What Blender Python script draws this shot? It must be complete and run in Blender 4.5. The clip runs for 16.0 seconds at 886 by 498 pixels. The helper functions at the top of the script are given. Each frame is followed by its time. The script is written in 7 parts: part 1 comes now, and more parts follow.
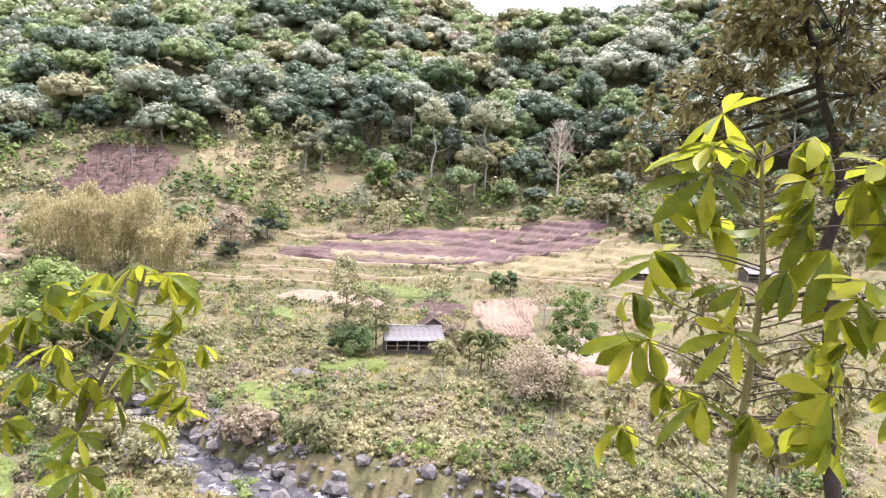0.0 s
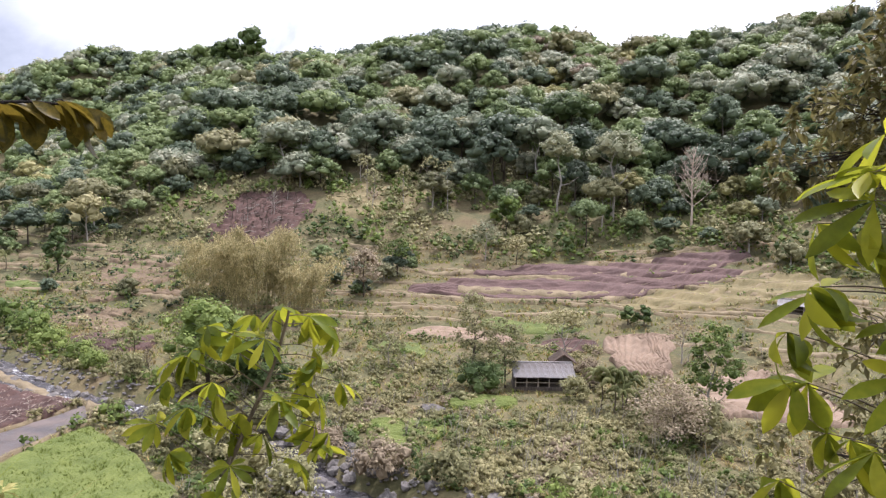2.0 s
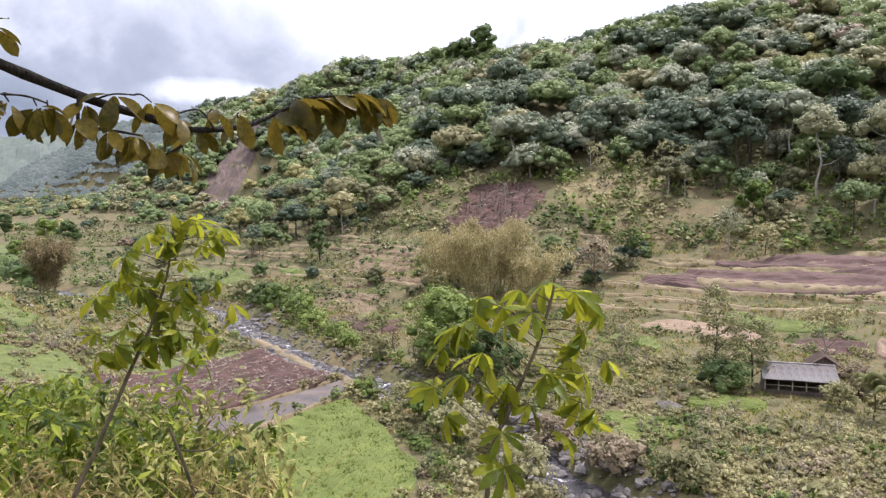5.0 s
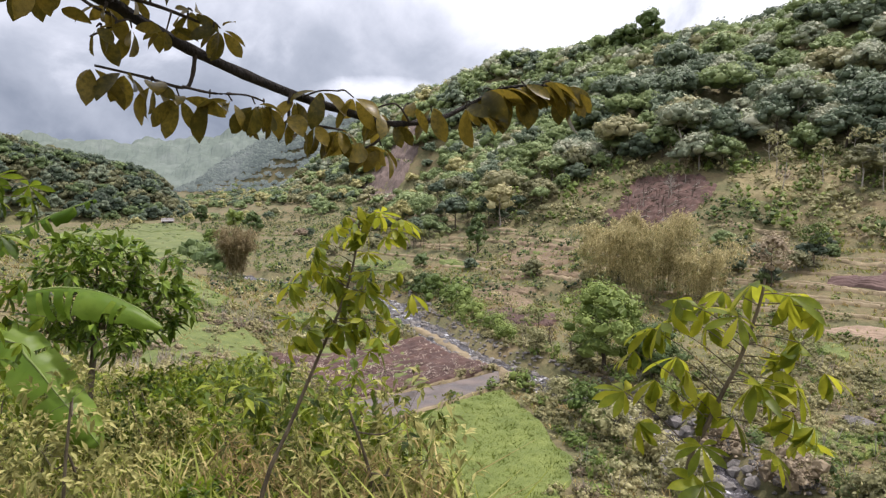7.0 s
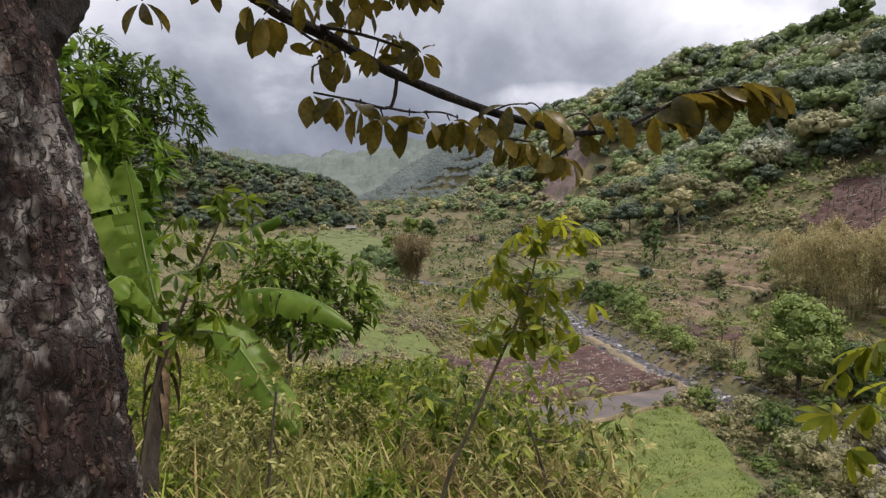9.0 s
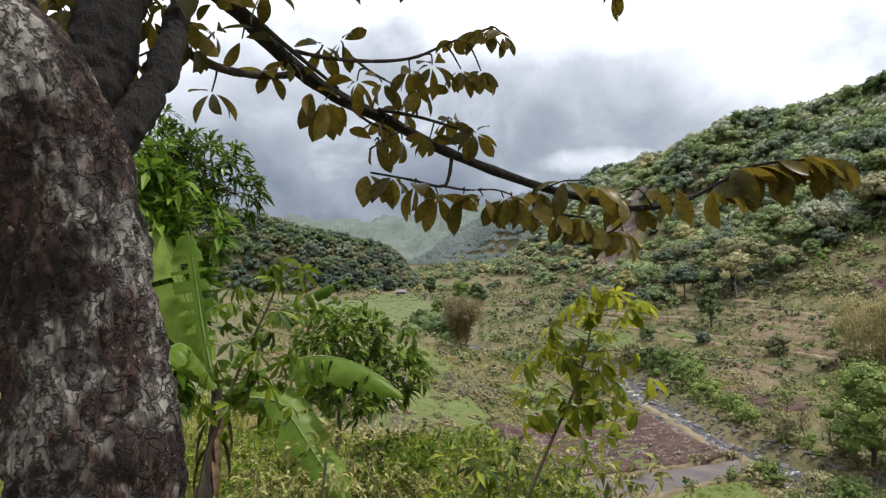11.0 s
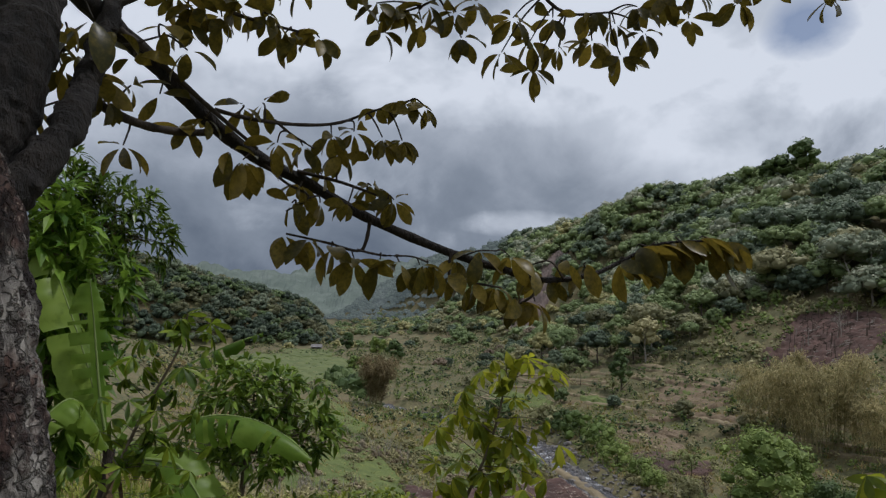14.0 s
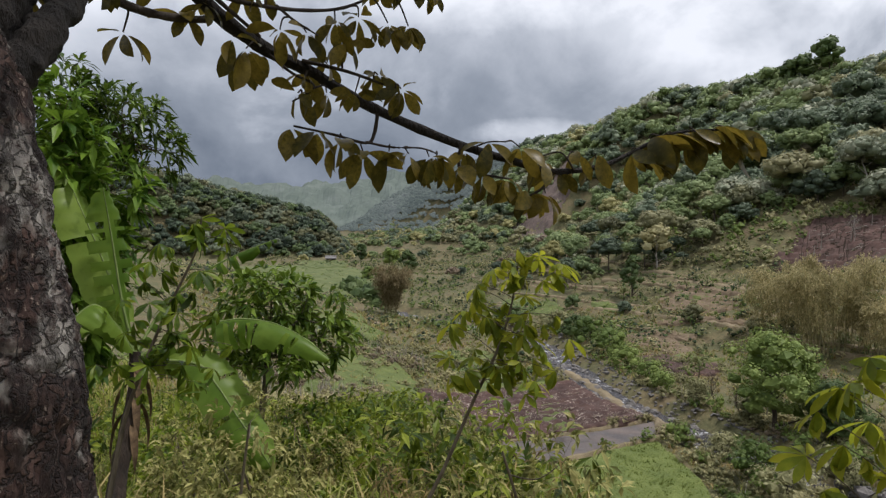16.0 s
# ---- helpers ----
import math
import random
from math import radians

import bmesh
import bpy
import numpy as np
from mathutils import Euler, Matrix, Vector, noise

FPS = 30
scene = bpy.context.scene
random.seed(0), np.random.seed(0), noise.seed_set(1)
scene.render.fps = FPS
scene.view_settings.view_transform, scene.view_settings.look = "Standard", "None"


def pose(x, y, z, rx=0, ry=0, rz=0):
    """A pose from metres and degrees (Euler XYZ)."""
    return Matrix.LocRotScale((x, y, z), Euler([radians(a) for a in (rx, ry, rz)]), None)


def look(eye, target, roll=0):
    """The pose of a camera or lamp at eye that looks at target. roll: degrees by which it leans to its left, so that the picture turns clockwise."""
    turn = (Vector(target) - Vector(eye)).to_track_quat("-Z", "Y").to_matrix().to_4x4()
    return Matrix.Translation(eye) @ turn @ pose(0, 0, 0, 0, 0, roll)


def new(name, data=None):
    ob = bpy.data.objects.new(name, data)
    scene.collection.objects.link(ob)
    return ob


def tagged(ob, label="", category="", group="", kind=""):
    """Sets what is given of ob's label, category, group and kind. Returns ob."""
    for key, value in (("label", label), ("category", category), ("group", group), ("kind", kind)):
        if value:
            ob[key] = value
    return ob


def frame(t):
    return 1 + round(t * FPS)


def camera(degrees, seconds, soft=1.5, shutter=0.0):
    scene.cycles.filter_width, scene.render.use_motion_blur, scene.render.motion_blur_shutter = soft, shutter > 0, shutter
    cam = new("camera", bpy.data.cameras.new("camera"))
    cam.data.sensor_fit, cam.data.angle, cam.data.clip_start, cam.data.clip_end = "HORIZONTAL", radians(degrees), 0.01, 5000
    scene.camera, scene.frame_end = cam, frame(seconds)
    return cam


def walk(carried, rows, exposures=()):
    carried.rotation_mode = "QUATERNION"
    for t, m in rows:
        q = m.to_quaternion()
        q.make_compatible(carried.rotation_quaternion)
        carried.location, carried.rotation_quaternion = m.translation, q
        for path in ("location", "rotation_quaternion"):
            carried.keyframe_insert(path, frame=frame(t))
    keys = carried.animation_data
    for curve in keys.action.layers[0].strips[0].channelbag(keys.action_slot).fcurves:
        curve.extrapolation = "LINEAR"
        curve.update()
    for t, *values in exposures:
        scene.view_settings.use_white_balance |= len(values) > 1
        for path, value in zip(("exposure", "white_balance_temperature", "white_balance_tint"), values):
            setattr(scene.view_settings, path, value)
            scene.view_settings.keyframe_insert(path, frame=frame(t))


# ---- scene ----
# seconds, place, turn
PATH = [
    (0.0, -0.000, 0.000, 22.000, 83.99, -2.98, 0.31),
    (0.5, 0.003, 0.011, 22.008, 85.91, -2.83, 0.44),
    (1.0, -0.001, 0.008, 22.010, 86.65, -2.06, 2.70),
    (1.5, -0.007, 0.009, 22.009, 86.66, -0.97, 7.04),
    (2.0, -0.011, 0.004, 22.010, 86.66, -0.80, 10.89),
    (2.5, -0.009, 0.012, 22.008, 86.60, -0.42, 14.52),
    (3.0, -0.010, 0.006, 22.010, 86.70, -0.20, 17.49),
    (3.5, -0.040, -0.026, 21.992, 86.55, -0.01, 19.81),
    (4.0, -0.061, -0.057, 21.974, 86.39, 0.35, 23.25),
    (6.5, -0.247, -0.043, 21.954, 85.19, 0.59, 39.90),
    (7.0, -0.262, -0.057, 21.960, 85.37, 0.72, 43.44),
    (7.5, -0.263, -0.065, 21.961, 85.71, 1.21, 47.32),
    (8.0, -0.269, -0.088, 21.972, 86.01, 1.15, 51.29),
    (8.5, -0.265, -0.114, 21.970, 86.08, 1.28, 54.59),
    (9.0, -0.254, -0.125, 21.970, 86.19, 1.36, 57.84),
    (9.2, -0.247, -0.142, 21.969, 86.15, 1.07, 59.12),
    (11.3, -0.269, -0.130, 22.014, 92.80, 1.10, 61.71),
    (11.5, -0.270, -0.128, 22.018, 93.49, 0.80, 60.90),
    (12.0, -0.253, -0.127, 22.023, 94.79, 0.21, 59.35),
    (12.5, -0.250, -0.125, 22.026, 95.63, -0.10, 57.11),
    (13.0, -0.254, -0.124, 22.030, 96.74, -0.14, 56.33),
    (13.5, -0.255, -0.125, 22.036, 97.64, -0.60, 55.68),
    (14.0, -0.253, -0.123, 22.033, 96.49, -0.53, 55.16),
    (14.5, -0.249, -0.122, 22.017, 94.53, -0.31, 54.93),
    (15.0, -0.252, -0.121, 22.002, 92.76, -0.23, 55.18),
    (15.5, -0.251, -0.120, 21.986, 90.70, 0.25, 55.52),
    (16.0, -0.251, -0.118, 21.979, 88.88, 0.33, 56.20),
]
cam = camera(66.57, 16.0, soft=1.3)
walk(cam, [(t, pose(*p)) for t, *p in PATH],
     exposures=[(0.0, 1.18, 5950, 28), (0.5, 1.04, 5950, 27), (1.0, 0.80, 5950, 27), (2.0, 0.36, 6000, 25), (4.0, 0.38, 6000, 25), (6.5, 0.17, 6300, 20), (8.0, 0.04, 6350, 21), (8.5, -0.19, 6400, 21), (9.0, -0.32, 6400, 21),
                (11.3, -0.14, 6200, 14), (12.5, -0.89, 6000, 15), (13.5, -1.06, 5900, 14), (14.5, -0.92, 5900, 15), (16.0, -0.61, 6150, 16)])

# ---- sky and sun ----
SUN_AZ, SUN_EL = 24.0, 68.0      # degrees from +y towards +x, and above the horizon
world = bpy.data.worlds.new("sky")
scene.world = world
world.use_nodes = True
wn, wl = world.node_tree.nodes, world.node_tree.links
wn.clear()


def wnode(kind, **inputs):
    n = wn.new(kind)
    for key, value in inputs.items():
        n.inputs[key.replace("_", " ")].default_value = value
    return n


def wmath(op, a, b=None, clamp=False):
    n = wn.new("ShaderNodeMath")
    n.operation, n.use_clamp = op, clamp
    for i, s in enumerate((a, b)):
        if s is None:
            continue
        if isinstance(s, (int, float)):
            n.inputs[i].default_value = s
        else:
            wl.new(s, n.inputs[i])
    return n.outputs[0]


def wramp(fac, stops):
    n = wn.new("ShaderNodeValToRGB")
    els = n.color_ramp.elements
    while len(els) < len(stops):
        els.new(0.5)
    for e, (p, c) in zip(els, stops):
        e.position, e.color = p, (*c, 1)
    wl.new(fac, n.inputs[0])
    return n.outputs[0]


def wmix(fac, a, b):
    n = wn.new("ShaderNodeMixRGB")
    for i, s in enumerate((fac, a, b)):
        if isinstance(s, (int, float)):
            n.inputs[i].default_value = s
        elif isinstance(s, tuple):
            n.inputs[i].default_value = (*s, 1)
        else:
            wl.new(s, n.inputs[i])
    return n.outputs[0]


sky = wn.new("ShaderNodeTexSky")
sky.sky_type, sky.sun_disc = "NISHITA", False
sky.sun_elevation, sky.sun_rotation = radians(SUN_EL), radians(SUN_AZ)
coord = wn.new("ShaderNodeTexCoord")
sep = wn.new("ShaderNodeSeparateXYZ")
wl.new(coord.outputs["Generated"], sep.inputs[0])
lift = wmath("ADD", wmath("MAXIMUM", sep.outputs[2], 0.0), 0.60)
flat = wn.new("ShaderNodeCombineXYZ")
wl.new(wmath("DIVIDE", sep.outputs[0], lift), flat.inputs[0])
wl.new(wmath("DIVIDE", sep.outputs[1], lift), flat.inputs[1])
cloud = wnode("ShaderNodeTexNoise", Scale=3.4, Detail=10.0, Roughness=0.56, Distortion=0.25)
wl.new(flat.outputs[0], cloud.inputs["Vector"])
billow = wnode("ShaderNodeTexNoise", Scale=1.25, Detail=3.0, Roughness=0.45)
shift = wn.new("ShaderNodeVectorMath")
shift.operation = "ADD"
shift.inputs[1].default_value = (7.3, 2.1, 0.0)
wl.new(flat.outputs[0], shift.inputs[0])
wl.new(shift.outputs[0], billow.inputs["Vector"])
azimuth = wmath("MULTIPLY", wmath("ARCTAN2", wmath("MULTIPLY", sep.outputs[0], -1.0), sep.outputs[1]), 57.2958)
height = wmath("MULTIPLY", wmath("ARCSINE", sep.outputs[2]), 57.2958)


def wlobe(az0, el0, waz, wel):
    """A soft round region of the cloud deck, ragged by the cloud's own grain."""
    a = wmath("DIVIDE", wmath("SUBTRACT", azimuth, az0), waz)
    b = wmath("DIVIDE", wmath("SUBTRACT", height, el0), wel)
    rr = wmath("ADD", wmath("MULTIPLY", a, a), wmath("MULTIPLY", b, b))
    rr = wmath("ADD", rr, wmath("MULTIPLY", wmath("SUBTRACT", cloud.outputs[0], 0.5), 3.2))
    return wmath("SUBTRACT", 1.0, wmath("MULTIPLY", rr, 0.8), clamp=True)


# the cloud is thin and white over the hill, thick and grey over the head of the valley
toward = wmath("ADD", wmath("MULTIPLY", sep.outputs[0], -0.80), wmath("MULTIPLY", sep.outputs[1], -0.25))
low = wmath("ADD", wmath("MULTIPLY", wmath("MAXIMUM", wmath("SUBTRACT", 0.36, sep.outputs[2]), 0.0), 2.0), wmath("MULTIPLY", wmath("MAXIMUM", wmath("SUBTRACT", sep.outputs[2], 0.45), 0.0), 0.4))
thick = wmath("ADD", wmath("MULTIPLY", toward, 0.36), low)
puffs = wmath("ADD", wmath("MULTIPLY", wmath("SUBTRACT", cloud.outputs[0], 0.5), 1.8), wmath("MULTIPLY", wmath("SUBTRACT", billow.outputs[0], 0.5), 0.7))
shade = wmath("ADD", wmath("ADD", thick, -0.13), puffs)
shade = wmath("SUBTRACT", shade, wmath("MULTIPLY", wlobe(49.0, 8.7, 5.0, 1.0), 0.26))
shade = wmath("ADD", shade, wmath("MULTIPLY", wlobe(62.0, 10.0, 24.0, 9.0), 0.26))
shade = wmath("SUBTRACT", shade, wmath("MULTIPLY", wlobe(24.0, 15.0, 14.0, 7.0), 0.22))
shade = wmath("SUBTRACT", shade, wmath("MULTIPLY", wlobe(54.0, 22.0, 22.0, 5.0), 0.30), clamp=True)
grey = wramp(shade, [(0.0, (1.37, 1.42, 1.43)), (0.16, (1.09, 1.15, 1.18)), (0.36, (0.77, 0.83, 0.88)), (0.58, (0.47, 0.53, 0.59)), (1.0, (0.175, 0.222, 0.285))])
skyscale = wn.new("ShaderNodeVectorMath")
skyscale.operation = "SCALE"
skyscale.inputs["Scale"].default_value = 0.13
wl.new(sky.outputs[0], skyscale.inputs[0])
gap = wramp(wmath("MAXIMUM", wlobe(26.0, 22.5, 4.0, 3.2), wlobe(14.0, 27.0, 8.0, 3.0)), [(0.25, (1, 1, 1)), (0.85, (0.22, 0.22, 0.22))])
mixed = wmix(gap, skyscale.outputs[0], grey)
back = wn.new("ShaderNodeBackground")
back.inputs[1].default_value = 1.0
wl.new(mixed, back.inputs[0])
wl.new(back.outputs[0], wn.new("ShaderNodeOutputWorld").inputs[0])

sun = new("sun", bpy.data.lights.new("sun", "SUN"))
sun.data.energy, sun.data.angle, sun.data.color = 4.5, radians(4), (1.0, 0.94, 0.84)
sa, se = radians(SUN_AZ), radians(SUN_EL)
sun.matrix_world = look((math.sin(sa) * math.cos(se) * 50, math.cos(sa) * math.cos(se) * 50, math.sin(se) * 50 + 22), (0, 0, 22))


# ---- materials ----
def node_material(name):
    m = bpy.data.materials.new(name)
    m.use_nodes = True
    m.node_tree.nodes.clear()
    return m, m.node_tree.nodes, m.node_tree.links


def ramp(nodes, links, fac, stops):
    n = nodes.new("ShaderNodeValToRGB")
    els = n.color_ramp.elements
    while len(els) < len(stops):
        els.new(0.5)
    for e, (p, c) in zip(els, stops):
        e.position, e.color = p, (*c, 1)
    links.new(fac, n.inputs[0])
    return n.outputs[0]


def blend(nodes, links, fac, a, b, mode="MIX"):
    n = nodes.new("ShaderNodeMixRGB")
    n.blend_type = mode
    for i, s in enumerate((fac, a, b)):
        if isinstance(s, (int, float)):
            n.inputs[i].default_value = s
        elif isinstance(s, tuple):
            n.inputs[i].default_value = (*s, 1)
        else:
            links.new(s, n.inputs[i])
    return n.outputs[0]


def grain(nodes, links, scale, detail=4.0, rough=0.55, stretch=(1, 1, 1), turn=0.0, space="Object"):
    c = nodes.new("ShaderNodeTexCoord")
    mp = nodes.new("ShaderNodeMapping")
    mp.inputs["Scale"].default_value = stretch
    mp.inputs["Rotation"].default_value = (0, 0, turn)
    links.new(c.outputs[space], mp.inputs[0])
    n = nodes.new("ShaderNodeTexNoise")
    n.inputs["Scale"].default_value, n.inputs["Detail"].default_value, n.inputs["Roughness"].default_value = scale, detail, rough
    links.new(mp.outputs[0], n.inputs["Vector"])
    return n.outputs[0]


def relief(nodes, links, height, strength, distance):
    b = nodes.new("ShaderNodeBump")
    b.inputs["Strength"].default_value, b.inputs["Distance"].default_value = strength, distance
    links.new(height, b.inputs["Height"])
    return b.outputs[0]


def surface(nodes, links, colour, rough=0.8, normal=None, metal=0.0):
    p = nodes.new("ShaderNodeBsdfPrincipled")
    if isinstance(colour, tuple):
        p.inputs["Base Color"].default_value = (*colour, 1)
    else:
        links.new(colour, p.inputs["Base Color"])
    if isinstance(rough, float):
        p.inputs["Roughness"].default_value = rough
    else:
        links.new(rough, p.inputs["Roughness"])
    p.inputs["Metallic"].default_value = metal
    if normal is not None:
        links.new(normal, p.inputs["Normal"])
    links.new(p.outputs[0], nodes.new("ShaderNodeOutputMaterial").inputs[0])
    return p


def leaf_material(name, dark, mid, light, through_light=0.3, rough=0.55, scale=0.35, fine=None, leafy=0.45, patchy=0.75):
    """Foliage: colour varies from leaf to leaf, from plant to plant and over patches; some light passes through."""
    m, n, l = node_material(name)
    geo, info = n.new("ShaderNodeNewGeometry"), n.new("ShaderNodeObjectInfo")
    patch = grain(n, l, scale, 3.0)
    mixv = n.new("ShaderNodeMath")
    mixv.operation = "MULTIPLY_ADD"
    l.new(geo.outputs["Random Per Island"], mixv.inputs[0])
    mixv.inputs[1].default_value = leafy
    half = n.new("ShaderNodeMath")
    half.operation = "MULTIPLY_ADD"
    l.new(patch, half.inputs[0])
    half.inputs[1].default_value = patchy
    tint = n.new("ShaderNodeMath")
    tint.operation = "MULTIPLY_ADD"
    l.new(info.outputs["Random"], tint.inputs[0])
    tint.inputs[1].default_value, tint.inputs[2].default_value = 0.35, -0.10 - 0.25 * patchy
    l.new(tint.outputs[0], half.inputs[2])
    l.new(half.outputs[0], mixv.inputs[2])
    col = ramp(n, l, mixv.outputs[0], [(0.12, dark), (0.45, mid), (0.85, light)])
    if fine:
        col = blend(n, l, ramp(n, l, grain(n, l, fine, 3.0), [(0.55, (0, 0, 0)), (0.75, (0.6, 0.6, 0.6))]), col, tuple(0.55 * a for a in mid))
    p = n.new("ShaderNodeBsdfPrincipled")
    p.inputs["Roughness"].default_value = rough
    p.inputs["Specular IOR Level"].default_value = 0.18
    l.new(col, p.inputs["Base Color"])
    tr = n.new("ShaderNodeBsdfTranslucent")
    l.new(blend(n, l, 0.5, col, tuple(min(1, 1.25 * a) for a in light)), tr.inputs[0])
    mx = n.new("ShaderNodeMixShader")
    mx.inputs[0].default_value = through_light
    l.new(p.outputs[0], mx.inputs[1])
    l.new(tr.outputs[0], mx.inputs[2])
    l.new(mx.outputs[0], n.new("ShaderNodeOutputMaterial").inputs[0])
    return m


def bark_material(name, dark, light, scale=6.0, stretch=(1, 1, 0.25), bump=0.4):
    m, n, l = node_material(name)
    g = grain(n, l, scale, 6.0, 0.65, stretch)
    col = ramp(n, l, g, [(0.3, dark), (0.7, light)])
    surface(n, l, col, 0.9, relief(n, l, g, bump, 0.05))
    return m


def soil_material(name, dark, light, scale=0.5, bump=0.5):
    m, n, l = node_material(name)
    a, b = grain(n, l, scale, 5.0), grain(n, l, scale * 12, 5.0, 0.65)
    col = blend(n, l, 0.5, ramp(n, l, a, [(0.35, dark), (0.65, light)]), ramp(n, l, b, [(0.3, dark), (0.7, light)]))
    surface(n, l, col, 0.95, relief(n, l, b, bump, 0.15))
    return m


M_FOREST = [
    leaf_material("dark_foliage", (0.034, 0.050, 0.034), (0.092, 0.126, 0.080), (0.20, 0.245, 0.155), 0.16, scale=0.13, leafy=0.30, patchy=0.9),
    leaf_material("green_foliage", (0.052, 0.080, 0.034), (0.145, 0.198, 0.080), (0.29, 0.35, 0.15), 0.18, scale=0.13, leafy=0.30, patchy=0.9),
    leaf_material("silvery_foliage", (0.066, 0.090, 0.056), (0.195, 0.230, 0.150), (0.50, 0.50, 0.37), 0.18, scale=0.13, leafy=0.30, patchy=1.0),
    leaf_material("olive_foliage", (0.060, 0.066, 0.034), (0.185, 0.188, 0.096), (0.37, 0.345, 0.19), 0.18, scale=0.13, leafy=0.30, patchy=0.9),
    leaf_material("yellow_foliage", (0.100, 0.100, 0.038), (0.28, 0.27, 0.11), (0.50, 0.46, 0.23), 0.20, scale=0.13, leafy=0.30, patchy=0.9),
    leaf_material("brown_foliage", (0.075, 0.058, 0.042), (0.225, 0.175, 0.125), (0.40, 0.33, 0.24), 0.16, scale=0.13, leafy=0.30, patchy=0.9),
]
# darker green for inner masses, painting in the shade between the leaves
M_INNER_SHADE = leaf_material("shaded_inner_foliage", (0.022, 0.036, 0.021), (0.045, 0.070, 0.036), (0.080, 0.115, 0.056), 0.1, scale=0.13, leafy=0.3, patchy=0.8)
M_SCRUB = [
    leaf_material("dark_scrub", (0.022, 0.038, 0.013), (0.064, 0.100, 0.032), (0.15, 0.20, 0.070), 0.18, scale=0.2, leafy=0.40, patchy=0.8),
    leaf_material("green_scrub", (0.034, 0.060, 0.013), (0.105, 0.155, 0.034), (0.24, 0.30, 0.080), 0.20, scale=0.2, leafy=0.40, patchy=0.8),
    leaf_material("pale_scrub", (0.070, 0.090, 0.048), (0.21, 0.23, 0.135), (0.46, 0.46, 0.30), 0.20, scale=0.2, leafy=0.40, patchy=0.8),
    leaf_material("olive_scrub", (0.066, 0.068, 0.028), (0.195, 0.192, 0.088), (0.37, 0.355, 0.185), 0.20, scale=0.2, leafy=0.40, patchy=0.8),
    leaf_material("straw_scrub", (0.12, 0.11, 0.046), (0.29, 0.268, 0.128), (0.48, 0.445, 0.245), 0.22, scale=0.2, leafy=0.40, patchy=0.8),
    leaf_material("brown_scrub", (0.090, 0.068, 0.044), (0.25, 0.200, 0.132), (0.43, 0.365, 0.255), 0.18, scale=0.2, leafy=0.40, patchy=0.8),
]
WOODS = M_SCRUB + [M_INNER_SHADE]
M_BARK_PALE = bark_material("pale_bark", (0.16, 0.14, 0.12), (0.42, 0.39, 0.34), 2.0)
M_BARK_DARK = bark_material("dark_bark", (0.030, 0.022, 0.016), (0.10, 0.078, 0.055), 3.0)

m, n, l = node_material("valley_ground")
big, mid, fine = grain(n, l, 0.03, 4.0), grain(n, l, 0.16, 5.0, 0.6), grain(n, l, 1.6, 6.0, 0.7)
c = ramp(n, l, mid, [(0.30, (0.036, 0.044, 0.013)), (0.42, (0.085, 0.088, 0.032)), (0.55, (0.170, 0.130, 0.060)), (0.70, (0.128, 0.074, 0.045))])
c = blend(n, l, ramp(n, l, big, [(0.42, (0, 0, 0)), (0.58, (0.5, 0.5, 0.5))]), c, (0.075, 0.096, 0.026))
c = blend(n, l, 0.5, c, ramp(n, l, fine, [(0.30, (0.016, 0.016, 0.007)), (0.5, (0.085, 0.076, 0.033)), (0.72, (0.22, 0.185, 0.090))]))
surface(n, l, c, 0.95, relief(n, l, fine, 0.6, 0.25))
M_GROUND = m


# ---- the lie of the land: u runs up the valley, v across it, from the camera ----
AXIS = math.radians(66.0)
CU, SU = math.cos(AXIS), math.sin(AXIS)


def to_uv(x, y):
    return -SU * x + CU * y, CU * x + SU * y


def to_xy(u, v):
    return -SU * u + CU * v, CU * u + SU * v


def hash01(i, j, seed):
    h = (i * 374761393 + j * 668265263 + seed * 362437) & 0xFFFFFFFF
    h = ((h ^ (h >> 13)) * 1274126177) & 0xFFFFFFFF
    return ((h ^ (h >> 16)) & 0xFFFF) / 65535.0


def value_noise(x, y, size, seed=0):
    x, y = np.asarray(x, float) / size, np.asarray(y, float) / size
    i, j = np.floor(x).astype(np.int64), np.floor(y).astype(np.int64)
    a, b = x - i, y - j
    a, b = a * a * (3 - 2 * a), b * b * (3 - 2 * b)
    return ((hash01(i, j, seed) * (1 - a) + hash01(i + 1, j, seed) * a) * (1 - b)
            + (hash01(i, j + 1, seed) * (1 - a) + hash01(i + 1, j + 1, seed) * a) * b) - 0.5


def fbm(x, y, size, seed=0):
    return value_noise(x, y, size, seed) + 0.5 * value_noise(x, y, size / 2.1, seed + 7) + 0.25 * value_noise(x, y, size / 4.3, seed + 13)


def ease(a, b, x):
    t = np.clip((x - a) / (b - a), 0, 1)
    return t * t * (3 - 2 * t)


RIVER = [(60, 24), (30, 33), (8, 40), (-12, 46), (-20, 51.5), (-26, 57), (-38, 63), (-47, 65.5), (-55, 67.5), (-66, 71), (-77, 77.5), (-86, 81),
         (-94, 87.5), (-112, 91), (-140, 88), (-169, 88), (-196, 97)]


def river_distance(x, y):
    best = np.full(np.shape(x), 1e9)
    for (ax, ay), (bx, by) in zip(RIVER, RIVER[1:]):
        dx, dy = bx - ax, by - ay
        t = np.clip(((x - ax) * dx + (y - ay) * dy) / (dx * dx + dy * dy), 0, 1)
        best = np.minimum(best, np.hypot(x - ax - t * dx, y - ay - t * dy))
    return best


def foot(u):
    """How far across the valley the wooded hill begins."""
    return np.interp(u, [-400, 50, 200, 260, 320, 380, 430, 470, 560, 640, 720, 820, 900, 1000], [165, 160, 95, 105, 130, 138, 105, 92, 92, 118, 118, 62, 40, 40])


